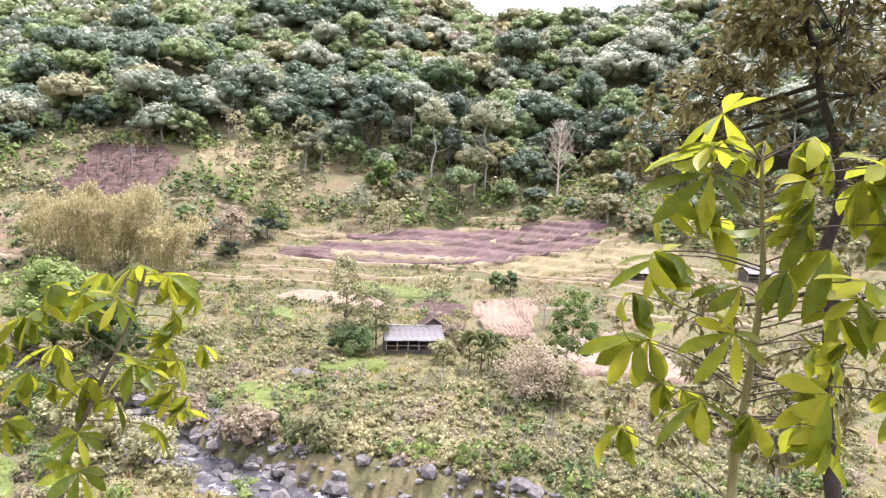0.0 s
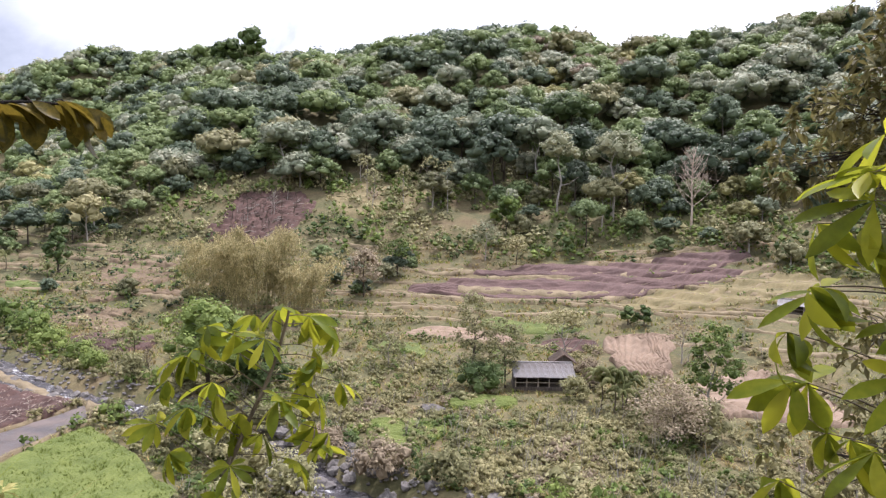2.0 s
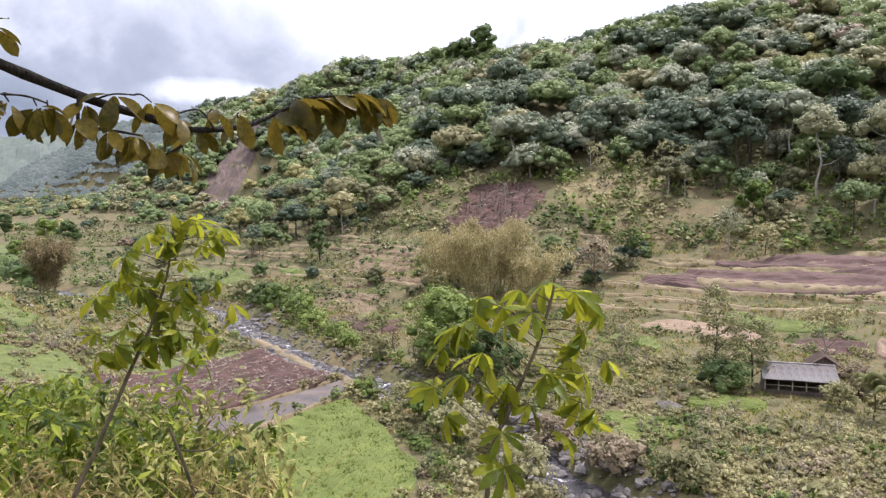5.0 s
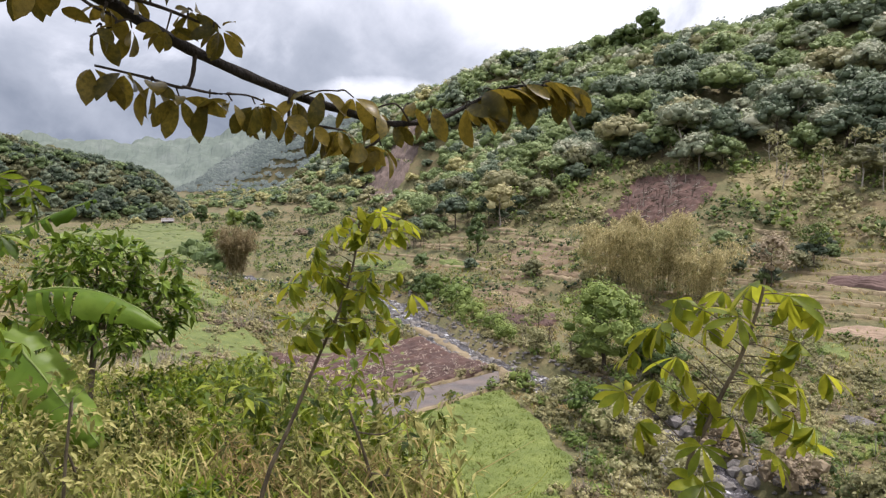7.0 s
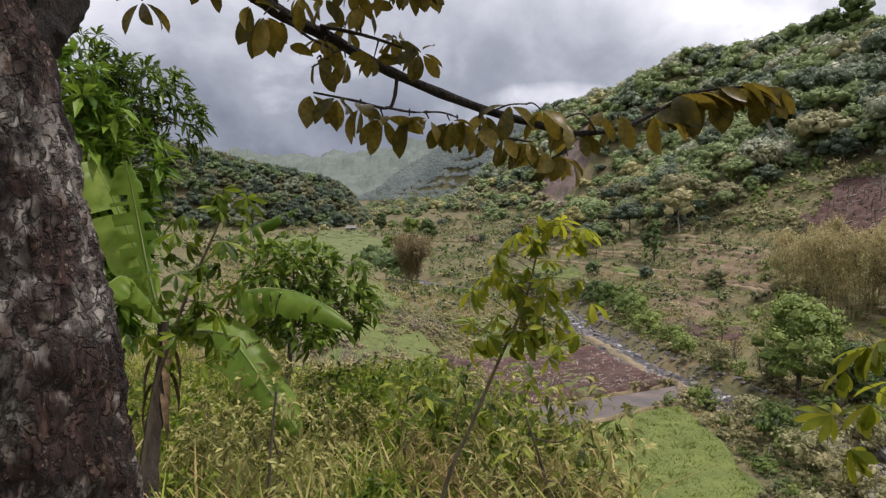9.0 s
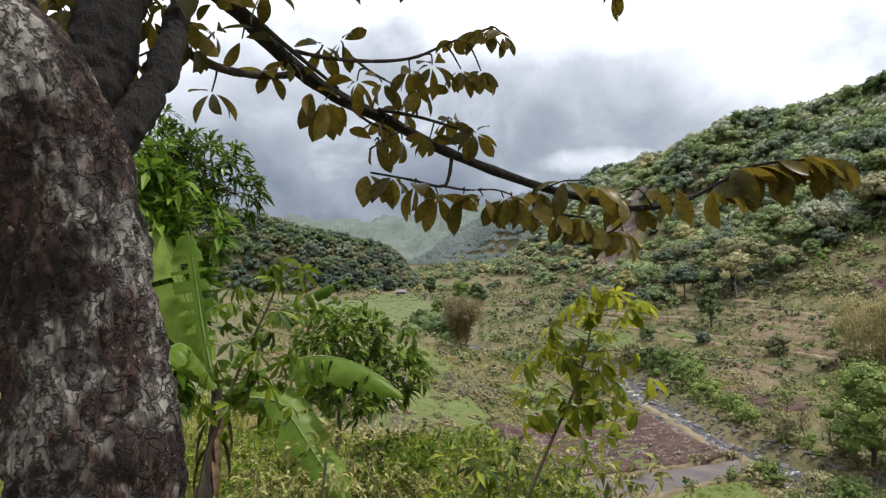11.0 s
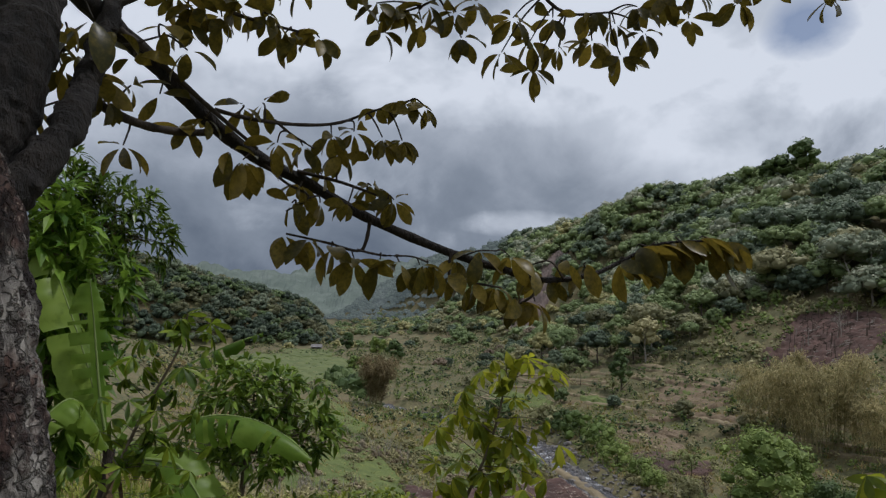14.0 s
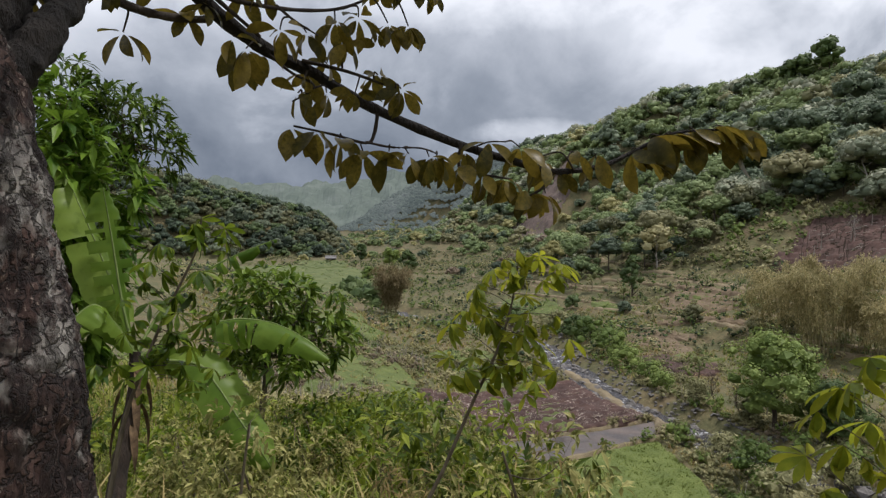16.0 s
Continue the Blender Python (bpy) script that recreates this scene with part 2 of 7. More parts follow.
def crest(u):
    return np.interp(u, [-400, 150, 315, 460, 550, 700, 1000], [320, 300, 258, 222, 200, 172, 190])


def crest_height(u):
    return np.interp(u, [-400, 0, 45, 105, 122, 142, 165, 193, 223, 252, 291, 350, 375, 427, 450, 475, 540, 700, 1000], [76, 86, 90, 93, 96, 105, 105, 105, 102, 99, 97, 109, 107, 117, 113, 106, 101, 100, 124])


def land(x, y):
    x, y = np.asarray(x, float), np.asarray(y, float)
    u, v = to_uv(x, y)
    base = 0.025 * np.clip(u - 60, 0, 900)
    f = foot(u)
    shelf = np.interp(v - f, [-65, -45, -15, 0], [0.0, 4.0, 10.0, 16.0])
    near = np.exp(-((v - f + 22) / 30) ** 2)
    step = 1.3
    q = shelf + 0.9 * fbm(x, y, 40, 3)
    shelf = shelf + near * 0.8 * (np.floor(q / step) * step + step * ease(0.75, 1.0, q / step - np.floor(q / step)) - q)
    floor_z = base + np.where(v < f - 65, 0, shelf) + 0.7 * fbm(x, y, 26, 1) + 0.25 * fbm(x, y, 7, 2)
    # the wooded hill
    t = (v - f) / (crest(u) - f)
    hc = crest_height(u)
    rise = np.interp(t, [0, 0.25, 0.6, 0.9, 1.0, 1.15, 2.2], [0.0, 0.22, 0.62, 0.93, 1.0, 0.98, 0.55])
    z = np.where(t > 0, floor_z + (hc - 16 - base) * rise + ease(0, 0.3, t) * 9 * fbm(x, y, 60, 5), floor_z)
    # the spur on the near side, farther up the valley
    spur = (31 - 0.27 * np.minimum(v, 8)) * ease(395, 500, u) * ease(22, -6, v)
    z = np.maximum(z, spur + 2 * fbm(x, y, 40, 9))
    # the bank that the camera stands on
    top = 20.4 - np.where(u > 0, 0.22 * np.clip(u, 0, 70), 0.15 * u) + 0.35 * np.clip(-v - 4, 0, 60) + 0.25 * fbm(x, y, 3, 11)
    top = np.maximum(top, base + 1.5)
    g = np.where(v < 1.5, 1.0, np.clip(1 - (v - 1.5) / 17, 0, 1) ** 1.3) * ease(330, 150, u)
    z = np.where(v < 30, z + np.maximum(top - z, 0) * g, z)
    # the river's bed
    d = river_distance(x, y) + 1.2 * fbm(x, y, 6, 17)
    bed = base - 1.9
    w = ease(4.3, 1.8, d) * np.where((v > 12) | (u > 90), 1.0, 0.0)
    return z * (1 - w) + bed * w


# ---- mesh helpers ----
def raw_mesh(name, verts, polys, materials, index=None, smooth=False):
    """A mesh from an array of vertices and a list of arrays of faces, each array with faces of one size."""
    me = bpy.data.meshes.new(name)
    verts = np.asarray(verts, np.float32)
    polys = [np.asarray(p, np.int32) for p in polys if len(p)]
    loops = np.concatenate([p.ravel() for p in polys])
    sizes = np.concatenate([np.full(len(p), p.shape[1], np.int32) for p in polys])
    me.vertices.add(len(verts))
    me.vertices.foreach_set("co", verts.ravel())
    me.loops.add(len(loops))
    me.loops.foreach_set("vertex_index", loops)
    me.polygons.add(len(sizes))
    me.polygons.foreach_set("loop_start", np.concatenate([[0], np.cumsum(sizes)[:-1]]).astype(np.int32))
    for mt in materials:
        me.materials.append(mt)
    if index is not None:
        me.polygons.foreach_set("material_index", np.asarray(index, np.int32))
    me.polygons.foreach_set("use_smooth", sizes == 3 if smooth == "cores" else np.full(len(sizes), bool(smooth)))
    me.update(calc_edges=True)
    me.validate()
    return me


def part(name, mesh, parent=None, label="", m=None):
    ob = new(name, mesh)
    if parent is not None:
        ob.parent = parent
    if m is not None:
        ob.matrix_basis = m
    if label:
        ob["label"] = label
    return ob


def thing(name, label, category, group="", kind="", m=None):
    ob = new(name)
    ob.empty_display_size = 0.1
    if m is not None:
        ob.matrix_basis = m
    return tagged(ob, label, category, group, kind)


class Heap:
    """Collects vertices, triangles and quads with a material number each."""

    def __init__(self):
        self.v, self.t, self.q, self.tm, self.qm, self.n = [], [], [], [], [], 0

    def add(self, v, tris=(), quads=(), mat=0, inner=None):
        v = np.asarray(v, float)
        if len(tris):
            self.t.append(np.asarray(tris) + self.n)
            self.tm.append(np.full(len(tris), mat if inner is None else inner))
        if len(quads):
            self.q.append(np.asarray(quads) + self.n)
            self.qm.append(np.full(len(quads), mat))
        self.v.append(v)
        self.n += len(v)

    def mesh(self, name, materials, smooth=False):
        polys, index = [], []
        for p, k in ((self.t, self.tm), (self.q, self.qm)):
            if p:
                polys.append(np.concatenate(p))
                index.append(np.concatenate(k))
        return raw_mesh(name, np.concatenate(self.v), polys, materials, np.concatenate(index), smooth)


def tube(points, radii, sides=7):
    """Vertices and quads of a tapered tube along points."""
    pts = [Vector(p) for p in points]
    v, q = [], []
    for i, p in enumerate(pts):
        d = (pts[min(i + 1, len(pts) - 1)] - pts[max(i - 1, 0)]).normalized()
        a = d.cross(Vector((0.31, 0.95, 0.02)))
        if a.length < 0.1:
            a = d.cross(Vector((1, 0, 0)))
        a.normalize()
        b = d.cross(a)
        for k in range(sides):
            th = 2 * math.pi * k / sides
            v.append(p + (a * math.cos(th) + b * math.sin(th)) * radii[i])
    for i in range(len(pts) - 1):
        for k in range(sides):
            k2 = (k + 1) % sides
            q.append((i * sides + k, i * sides + k2, (i + 1) * sides + k2, (i + 1) * sides + k))
    return np.array(v), np.array(q)


bm = bmesh.new()
bmesh.ops.create_icosphere(bm, subdivisions=1, radius=1)
ROUND_V = np.array([vv.co[:] for vv in bm.verts])
ROUND_T = np.array([[vv.index for vv in ff.verts] for ff in bm.faces])
bm.free()
G = (1 + 5 ** 0.5) / 2
ICO_V = np.array([(-1, G, 0), (1, G, 0), (-1, -G, 0), (1, -G, 0), (0, -1, G), (0, 1, G), (0, -1, -G), (0, 1, -G), (G, 0, -1), (G, 0, 1), (-G, 0, -1), (-G, 0, 1)]) / math.hypot(1, G)
ICO_T = np.array([(0, 11, 5), (0, 5, 1), (0, 1, 7), (0, 7, 10), (0, 10, 11), (1, 5, 9), (5, 11, 4), (11, 10, 2), (10, 7, 6), (7, 1, 8),
                  (3, 9, 4), (3, 4, 2), (3, 2, 6), (3, 6, 8), (3, 8, 9), (4, 9, 5), (2, 4, 11), (6, 2, 10), (8, 6, 7), (9, 8, 1)])

OCT_V = np.array([(1, 0, 0), (-1, 0, 0), (0, 1, 0), (0, -1, 0), (0, 0, 1), (0, 0, -1)], float)
OCT_T = np.array([(0, 2, 4), (2, 1, 4), (1, 3, 4), (3, 0, 4), (2, 0, 5), (1, 2, 5), (3, 1, 5), (0, 3, 5)])


def leaf_quads(rng, centres, normals, size, narrow=0.55, stray=0.55):
    """Leaf sprays: one bent diamond of two triangles, joined at the rib, at every centre."""
    n = len(centres)
    nr = normals + rng.normal(0, stray, (n, 3))
    nr /= np.linalg.norm(nr, axis=1)[:, None] + 1e-9
    a = np.cross(nr, rng.normal(0, 1, (n, 3)))
    a /= np.linalg.norm(a, axis=1)[:, None] + 1e-9
    b = np.cross(nr, a)
    s = (size * rng.uniform(0.6, 1.4, n))[:, None]
    v = np.stack([centres - a * s * 0.5, centres + b * s * narrow * 0.5 - nr * s * 0.12, centres + a * s * 0.5 - nr * s * 0.1, centres - b * s * narrow * 0.5 - nr * s * 0.12], 1)
    return v.reshape(-1, 3), np.arange(4 * n).reshape(n, 4)


def leaf_tris(rng, centres, normals, size, stray=0.45):
    """Leaf sprays seen from far off: one triangle at every centre."""
    n = len(centres)
    nr = normals + rng.normal(0, stray, (n, 3))
    nr /= np.linalg.norm(nr, axis=1)[:, None] + 1e-9
    a = np.cross(nr, rng.normal(0, 1, (n, 3)))
    a /= np.linalg.norm(a, axis=1)[:, None] + 1e-9
    b = np.cross(nr, a)
    s = (size * rng.uniform(0.6, 1.4, n))[:, None]
    v = np.stack([centres + a * s * 0.55, centres - a * s * 0.3 + b * s * 0.5, centres - a * s * 0.3 - b * s * 0.5], 1)
    return v.reshape(-1, 3), np.arange(3 * n).reshape(n, 3)


def crown(seed, w, h, blobs, leaves, size, core=0.8, flat=0.8, narrow=0.7, blob=0.17, bottom=-0.25, rough=False, fine=False):
    """A domed crown of leafy clumps about the origin, w wide and h high: vertices, triangles (inner masses), quads (leaf sprays)."""
    rng = np.random.default_rng(seed)
    V, T, Q, n = [], [], [], 0
    for k in range(blobs):
        th = k * 2.4 + rng.uniform(-0.5, 0.5)
        up = bottom + (1 - bottom) * (k + 0.5) / blobs
        ring = math.sqrt(max(0.0, 1 - up * up)) * rng.uniform(0.4, 1.1)
        c = np.array([math.cos(th) * ring * w * 0.42, math.sin(th) * ring * w * 0.42, up * h * 0.42 * rng.uniform(0.8, 1.1)])
        r = w * blob * rng.uniform(0.75, 1.3)
        if core:
            base_v, base_t = (OCT_V, OCT_T) if rough else (ICO_V, ICO_T)
            nz = 1 + 0.2 * rng.normal(0, 1, (len(base_v), 1))
            V.append(base_v * nz * r * core * np.array([1, 1, flat]) + c)
            T.append(base_t + n)
            n += len(base_v)
        d = rng.normal(0, 1, (leaves, 3))
        d[:, 2] = np.where(d[:, 2] < -0.2, -d[:, 2], d[:, 2])
        d /= np.linalg.norm(d, axis=1)[:, None]
        pos = c + d * np.array([1, 1, flat]) * r * rng.uniform(0.7, 1.15, (leaves, 1))
        v, q = leaf_tris(rng, pos, d + np.array([0, 0, 0.45]), size) if fine else leaf_quads(rng, pos, d + np.array([0, 0, 0.45]), size, narrow, 0.32)
        V.append(v)
        Q.append(q + n)
        n += len(v)
    return np.concatenate(V), (np.concatenate(T) if T else np.zeros((0, 3), int)), np.concatenate(Q)


def wood(seed, height, radius, spread, limbs=5, fork=0.55, sides=6, lean=0.04):
    """A tapered trunk with limbs that reach into the crown."""
    rng = np.random.default_rng(seed)
    hp = Heap()
    bend = rng.normal(0, lean * height, (5, 2)) * np.linspace(0, 1, 5)[:, None]
    pts = [(bend[i][0], bend[i][1], height * i / 4 - (0.4 if i == 0 else 0)) for i in range(5)]
    v, q = tube(pts, [radius * 1.25, radius, radius * 0.8, radius * 0.55, radius * 0.2], sides)
    hp.add(v, quads=q)
    for k in range(limbs):
        f = fork + (0.95 - fork) * (k / max(1, limbs - 1))
        i = f * 4
        a, b = np.array(pts[int(i)]), np.array(pts[min(4, int(i) + 1)])
        s = a + (b - a) * (i - int(i))
        th = k * 2.4 + rng.uniform(0, 1)
        reach = spread * rng.uniform(0.55, 1.0) * (1.15 - 0.5 * f)
        e = s + np.array([math.cos(th) * reach, math.sin(th) * reach, reach * rng.uniform(0.5, 1.1)])
        mid = (s + e) / 2 + np.array([0, 0, -0.08 * reach]) + rng.normal(0, 0.06 * reach, 3)
        v, q = tube([s, mid, e], [radius * 0.5 * (1.2 - f * 0.6), radius * 0.3, radius * 0.08], 5)
        hp.add(v, quads=q)
    return hp


# ---- ground: one sheet, finest where the camera stands ----
fine_az = np.arange(-40, 104, 0.36)
coarse_az = np.arange(104, 320, 6.0)
az = np.radians(np.concatenate([fine_az, coarse_az]))
rad = np.concatenate([[0.0], np.geomspace(0.6, 4500, 330)])
gx, gy = -np.sin(az)[None, :] * rad[:, None], np.cos(az)[None, :] * rad[:, None]
gz = land(gx, gy)
NA, NR = len(az), len(rad)
ii, jj = np.meshgrid(np.arange(NR - 1), np.arange(NA), indexing="ij")
quads = np.stack([ii * NA + jj, (ii + 1) * NA + jj, (ii + 1) * NA + (jj + 1) % NA, ii * NA + (jj + 1) % NA], -1).reshape(-1, 4)[:, ::-1]
ground = new("ground", raw_mesh("ground", np.stack([gx, gy, gz], -1).reshape(-1, 3), [quads], [M_GROUND], smooth=True))
tagged(ground, "dry olive and tan grassland of a valley floor, terraced, rising to a wooded hill", "ground", kind="structure")

# ---- river ----
m, n, l = node_material("stream_water")
rip = grain(n, l, 0.9, 6.0, 0.65, (1, 1, 1))
foam = ramp(n, l, grain(n, l, 0.42, 9.0, 0.78), [(0.555, (0, 0, 0)), (0.64, (1, 1, 1))])
p = surface(n, l, blend(n, l, foam, (0.050, 0.047, 0.052), (0.80, 0.82, 0.84)), 0.25, relief(n, l, rip, 1.0, 0.5))
M_WATER = m
M_STONE = soil_material("river_stone", (0.035, 0.032, 0.030), (0.24, 0.225, 0.21), 1.2, 0.5)


def ribbon(path, half, lift, across=7, along=6):
    pts = []
    for (ax, ay), (bx, by) in zip(path, path[1:]):
        for k in range(along):
            pts.append((ax + (bx - ax) * k / along, ay + (by - ay) * k / along))
    pts.append(path[-1])
    P = np.array(pts, float)
    for _ in range(4):
        P[1:-1] = (P[:-2] + 2 * P[1:-1] + P[2:]) / 4
    d = np.gradient(P, axis=0)
    d /= np.linalg.norm(d, axis=1)[:, None]
    side = np.stack([-d[:, 1], d[:, 0]], 1)
    s = np.linspace(-half, half, across)
    X = P[:, None, 0] + side[:, None, 0] * s[None]
    Y = P[:, None, 1] + side[:, None, 1] * s[None]
    u, _ = to_uv(P[:, 0], P[:, 1])
    Z = (0.025 * np.clip(u - 60, 0, 900) + lift)[:, None] + 0 * X + 0.16 * fbm(X, Y, 1.7, 4) + 0.10 * fbm(X, Y, 5, 14)
    a, b = len(P), across
    i, j = np.meshgrid(np.arange(a - 1), np.arange(b - 1), indexing="ij")
    q = np.stack([i * b + j, i * b + j + 1, (i + 1) * b + j + 1, (i + 1) * b + j], -1).reshape(-1, 4)
    return np.stack([X, Y, Z], -1).reshape(-1, 3), q


v, q = ribbon(RIVER, 4.2, -1.25, 26, 34)
water = new("stream", raw_mesh("stream", v, [q], [M_WATER], smooth=True))
tagged(water, "shallow grey stream with white riffles between boulders", "stream", kind="structure")


# ---- fields ----
def field(name, corners, nu, nv, lift, material, label, furrow=0.0, rows=0.0, along=0, rough=0.0, edge=0.0, round_off=0.7):
    """A tilled patch laid on the land between four corners; furrows run along one of its sides."""
    a, b, c, d = [np.array(k, float) for k in corners]
    s, t = np.meshgrid(np.linspace(0, 1, nu), np.linspace(0, 1, nv), indexing="ij")
    s1, t1 = 2 * s - 1, 2 * t - 1
    s2, t2 = 0.5 + 0.5 * s1 * np.sqrt(1 - t1 * t1 / 2), 0.5 + 0.5 * t1 * np.sqrt(1 - s1 * s1 / 2)
    s2, t2 = s + (s2 - s) * round_off, t + (t2 - t) * round_off
    s0, t0 = s, t
    s, t = 0.5 + (s2 - 0.5) * (1 + 0.12 * round_off), 0.5 + (t2 - 0.5) * (1 + 0.12 * round_off)
    P = (a[None, None] * ((1 - s) * (1 - t))[..., None] + b * (s * (1 - t))[..., None] + c * (s * t)[..., None] + d * ((1 - s) * t)[..., None])
    wob = 1.0 * np.minimum(np.minimum(s0, 1 - s0), np.minimum(t0, 1 - t0))
    X, Y = P[..., 0] + 6 * edge * fbm(P[..., 0], P[..., 1], 9, 31), P[..., 1] + 6 * edge * fbm(P[..., 0], P[..., 1], 9, 32)
    k = s if along else t
    ph = k * rows + 0.5 * fbm(X, Y, 14, 21)
    Z = land(X, Y) + lift + furrow * np.abs(np.sin(ph * math.pi)) + rough * fbm(X, Y, 0.9, 22)
    Z = np.where(wob <= 0, Z - lift - 0.5, Z)
    i, j = np.meshgrid(np.arange(nu - 1), np.arange(nv - 1), indexing="ij")
    q = np.stack([i * nv + j, (i + 1) * nv + j, (i + 1) * nv + j + 1, i * nv + j + 1], -1).reshape(-1, 4)
    ob = new(name, raw_mesh(name, np.stack([X, Y, Z], -1).reshape(-1, 3), [q], [material], smooth=True))
    return tagged(ob, label, "field", kind="structure")


M_PURPLE = soil_material("tilled_purple_soil", (0.060, 0.036, 0.033), (0.155, 0.10, 0.086), 0.25)
M_RED = soil_material("tilled_red_soil", (0.026, 0.013, 0.011), (0.105, 0.058, 0.046), 0.5)
M_PINK = soil_material("dry_pink_soil", (0.13, 0.09, 0.06), (0.29, 0.215, 0.15), 0.3)
M_STRAW = soil_material("straw_stubble", (0.10, 0.088, 0.036), (0.24, 0.195, 0.095), 0.4)
M_SLOPE = soil_material("eroded_slope", (0.085, 0.060, 0.035), (0.21, 0.155, 0.095), 0.5)
M_SCAR = soil_material("scarred_earth", (0.050, 0.038, 0.034), (0.155, 0.115, 0.098), 0.12, 1.0)
M_BUND = soil_material("earth_bund", (0.10, 0.08, 0.042), (0.27, 0.215, 0.13), 0.6)
M_BURN = soil_material("burnt_clearing", (0.032, 0.017, 0.013), (0.118, 0.066, 0.052), 0.3)
M_PADDY_GREEN = soil_material("young_rice", (0.060, 0.090, 0.014), (0.150, 0.180, 0.040), 0.35, 0.9)
M_FAR_GREEN = soil_material("terrace_grass", (0.055, 0.080, 0.020), (0.13, 0.15, 0.045), 0.15, 0.6)
m, n, l = node_material("wet_paddy")
g = grain(n, l, 0.5, 5.0)
surface(n, l, ramp(n, l, g, [(0.35, (0.050, 0.038, 0.033)), (0.65, (0.13, 0.105, 0.092))]), ramp(n, l, g, [(0.4, (0.32, 0.32, 0.32)), (0.6, (0.75, 0.75, 0.75))]), relief(n, l, grain(n, l, 6.0, 4.0), 0.3, 0.05))
M_PADDY_WET = m

field("tilled_field", [(-36, 128), (8, 131), (40, 148), (-22, 140)], 140, 60, 0.45, M_PURPLE, "dark purple-brown freshly tilled field below the wooded hill", 0.22, 13, 0, 0.3, 0.6)
field("tilled_field_upper", [(-24, 141), (38, 149), (30, 157), (-10, 150)], 120, 40, 0.45, M_PURPLE, "dark purple-brown tilled terrace at the hill's foot", 0.22, 8, 0, 0.3, 0.5)
field("stubble_field", [(8, 122), (46, 128), (48, 146), (10, 131)], 60, 40, 0.35, M_STRAW, "pale straw stubble field with low earth ridges", 0.2, 6, 0, 0.2, 0.5)
field("dry_field", [(5, 95), (14, 93), (20, 109), (4.5, 112)], 70, 90, 0.35, M_PINK, "dry pinkish tilled plot with curved furrows", 0.42, 13, 1, 0.2, 1.0, 0.35)
field("dry_plot", [(15, 72), (28, 76), (32, 95), (20, 93)], 60, 60, 0.35, M_PINK, "dry pinkish tilled plot beside bushes", 0.36, 9, 1, 0.2, 1.0, 0.35)
field("burnt_clearing", [(-89, 154), (-67, 159), (-76, 186), (-97, 182)], 60, 60, 0.5, M_BURN, "burnt purple-brown clearing with felled stalks on the hillside", 0.0, 1, 0, 1.2, 0.8)
field("hill_meadow", [(-66, 172), (-40, 180), (-42, 205), (-70, 205)], 40, 40, 0.4, M_STRAW, "dry yellow grass clearing between hillside trees", 0.0, 1, 0, 0.6, 0.9)
field("landslide_scar", [to_xy(u, float(foot(u)) + dv) for u, dv in ((378, -14), (406, -14), (470, 82), (446, 82))], 40, 60, 0.6, M_SCAR, "bare reddish-grey landslide scar on the steep side of the hill", 0.5, 5, 1, 3.0, 0.8)
field("rice_field", [(-25, 32), (-28, 45), (-46.5, 58.6), (-47, 38)], 80, 80, 0.25, M_PADDY_GREEN, "bright green young rice field beside the stream", 0.05, 30, 0, 0.2, 0.25, 0.25)
field("flooded_paddy", [(-48, 38.5), (-47.3, 59.2), (-50.5, 62.6), (-55, 43)], 50, 30, 0.22, M_PADDY_WET, "flooded grey paddy strip beside the rice field", 0.0, 1, 0, 0.08, 0.2, 0.15)
field("ploughed_field", [(-56, 43), (-51.5, 62.8), (-70, 72.2), (-74, 45)], 90, 90, 0.30, M_RED, "reddish-brown ploughed field with pale stubble lines beside the stream", 0.2, 12, 0, 0.45, 0.3, 0.15)
field("valley_field", [(-190, 62), (-170, 100), (-300, 150), (-330, 95)], 60, 60, 0.6, M_FAR_GREEN, "green paddy terraces far up the valley", 0.3, 9, 1, 0.5, 1.0)
field("valley_stubble", [(-300, 122), (-288, 140), (-345, 160), (-358, 140)], 40, 40, 1.0, M_FAR_GREEN, "green-brown terrace far up the valley", 0.3, 4, 1, 0.5, 1.0)

# ---- woods ----
rng = np.random.default_rng(11)
TREE_KINDS = []     # crown mesh data for the hillside
for k in range(8):
    tall = [8, 12, 6.5, 15, 7, 9, 6.5, 10][k]
    w, h = [11, 9, 10, 12, 9, 11, 8, 10][k], [8, 9, 7, 8, 9, 7, 8, 9][k]
    TREE_KINDS.append((tall, w, h, crown(100 + k, w, h, 22, 50, w * 0.064, 0.78, flat=0.70, blob=0.165, bottom=-0.22, fine=True), wood(200 + k, tall - h * 0.35, 0.22, w * 0.45, 4, 0.5, 6)))
LITE_KINDS = [(7.5, 10, 7, crown(180 + k, 10, 7.5, 10, 22, 1.02, 0.80, flat=0.72, blob=0.21, bottom=-0.2, fine=True)) for k in range(5)]     # for woods far off
KIND_NAMES = ["dark green", "fresh green", "silvery pale-topped", "olive", "yellowish green", "brownish"]
TREE_MESHES = {}


def tree_meshes(kind, colour):
    if (kind, colour) not in TREE_MESHES:
        tall, w, h, (v, t, q), trunk = TREE_KINDS[kind]
        v = v + np.array([0, 0, tall - h * 0.5])
        TREE_MESHES[kind, colour] = (trunk.mesh("trunk", [M_BARK_PALE if colour in (2, 3) else M_BARK_DARK], True), raw_mesh("crown", v, [t, q], [M_FOREST[colour]], smooth="cores"))
    return TREE_MESHES[kind, colour]


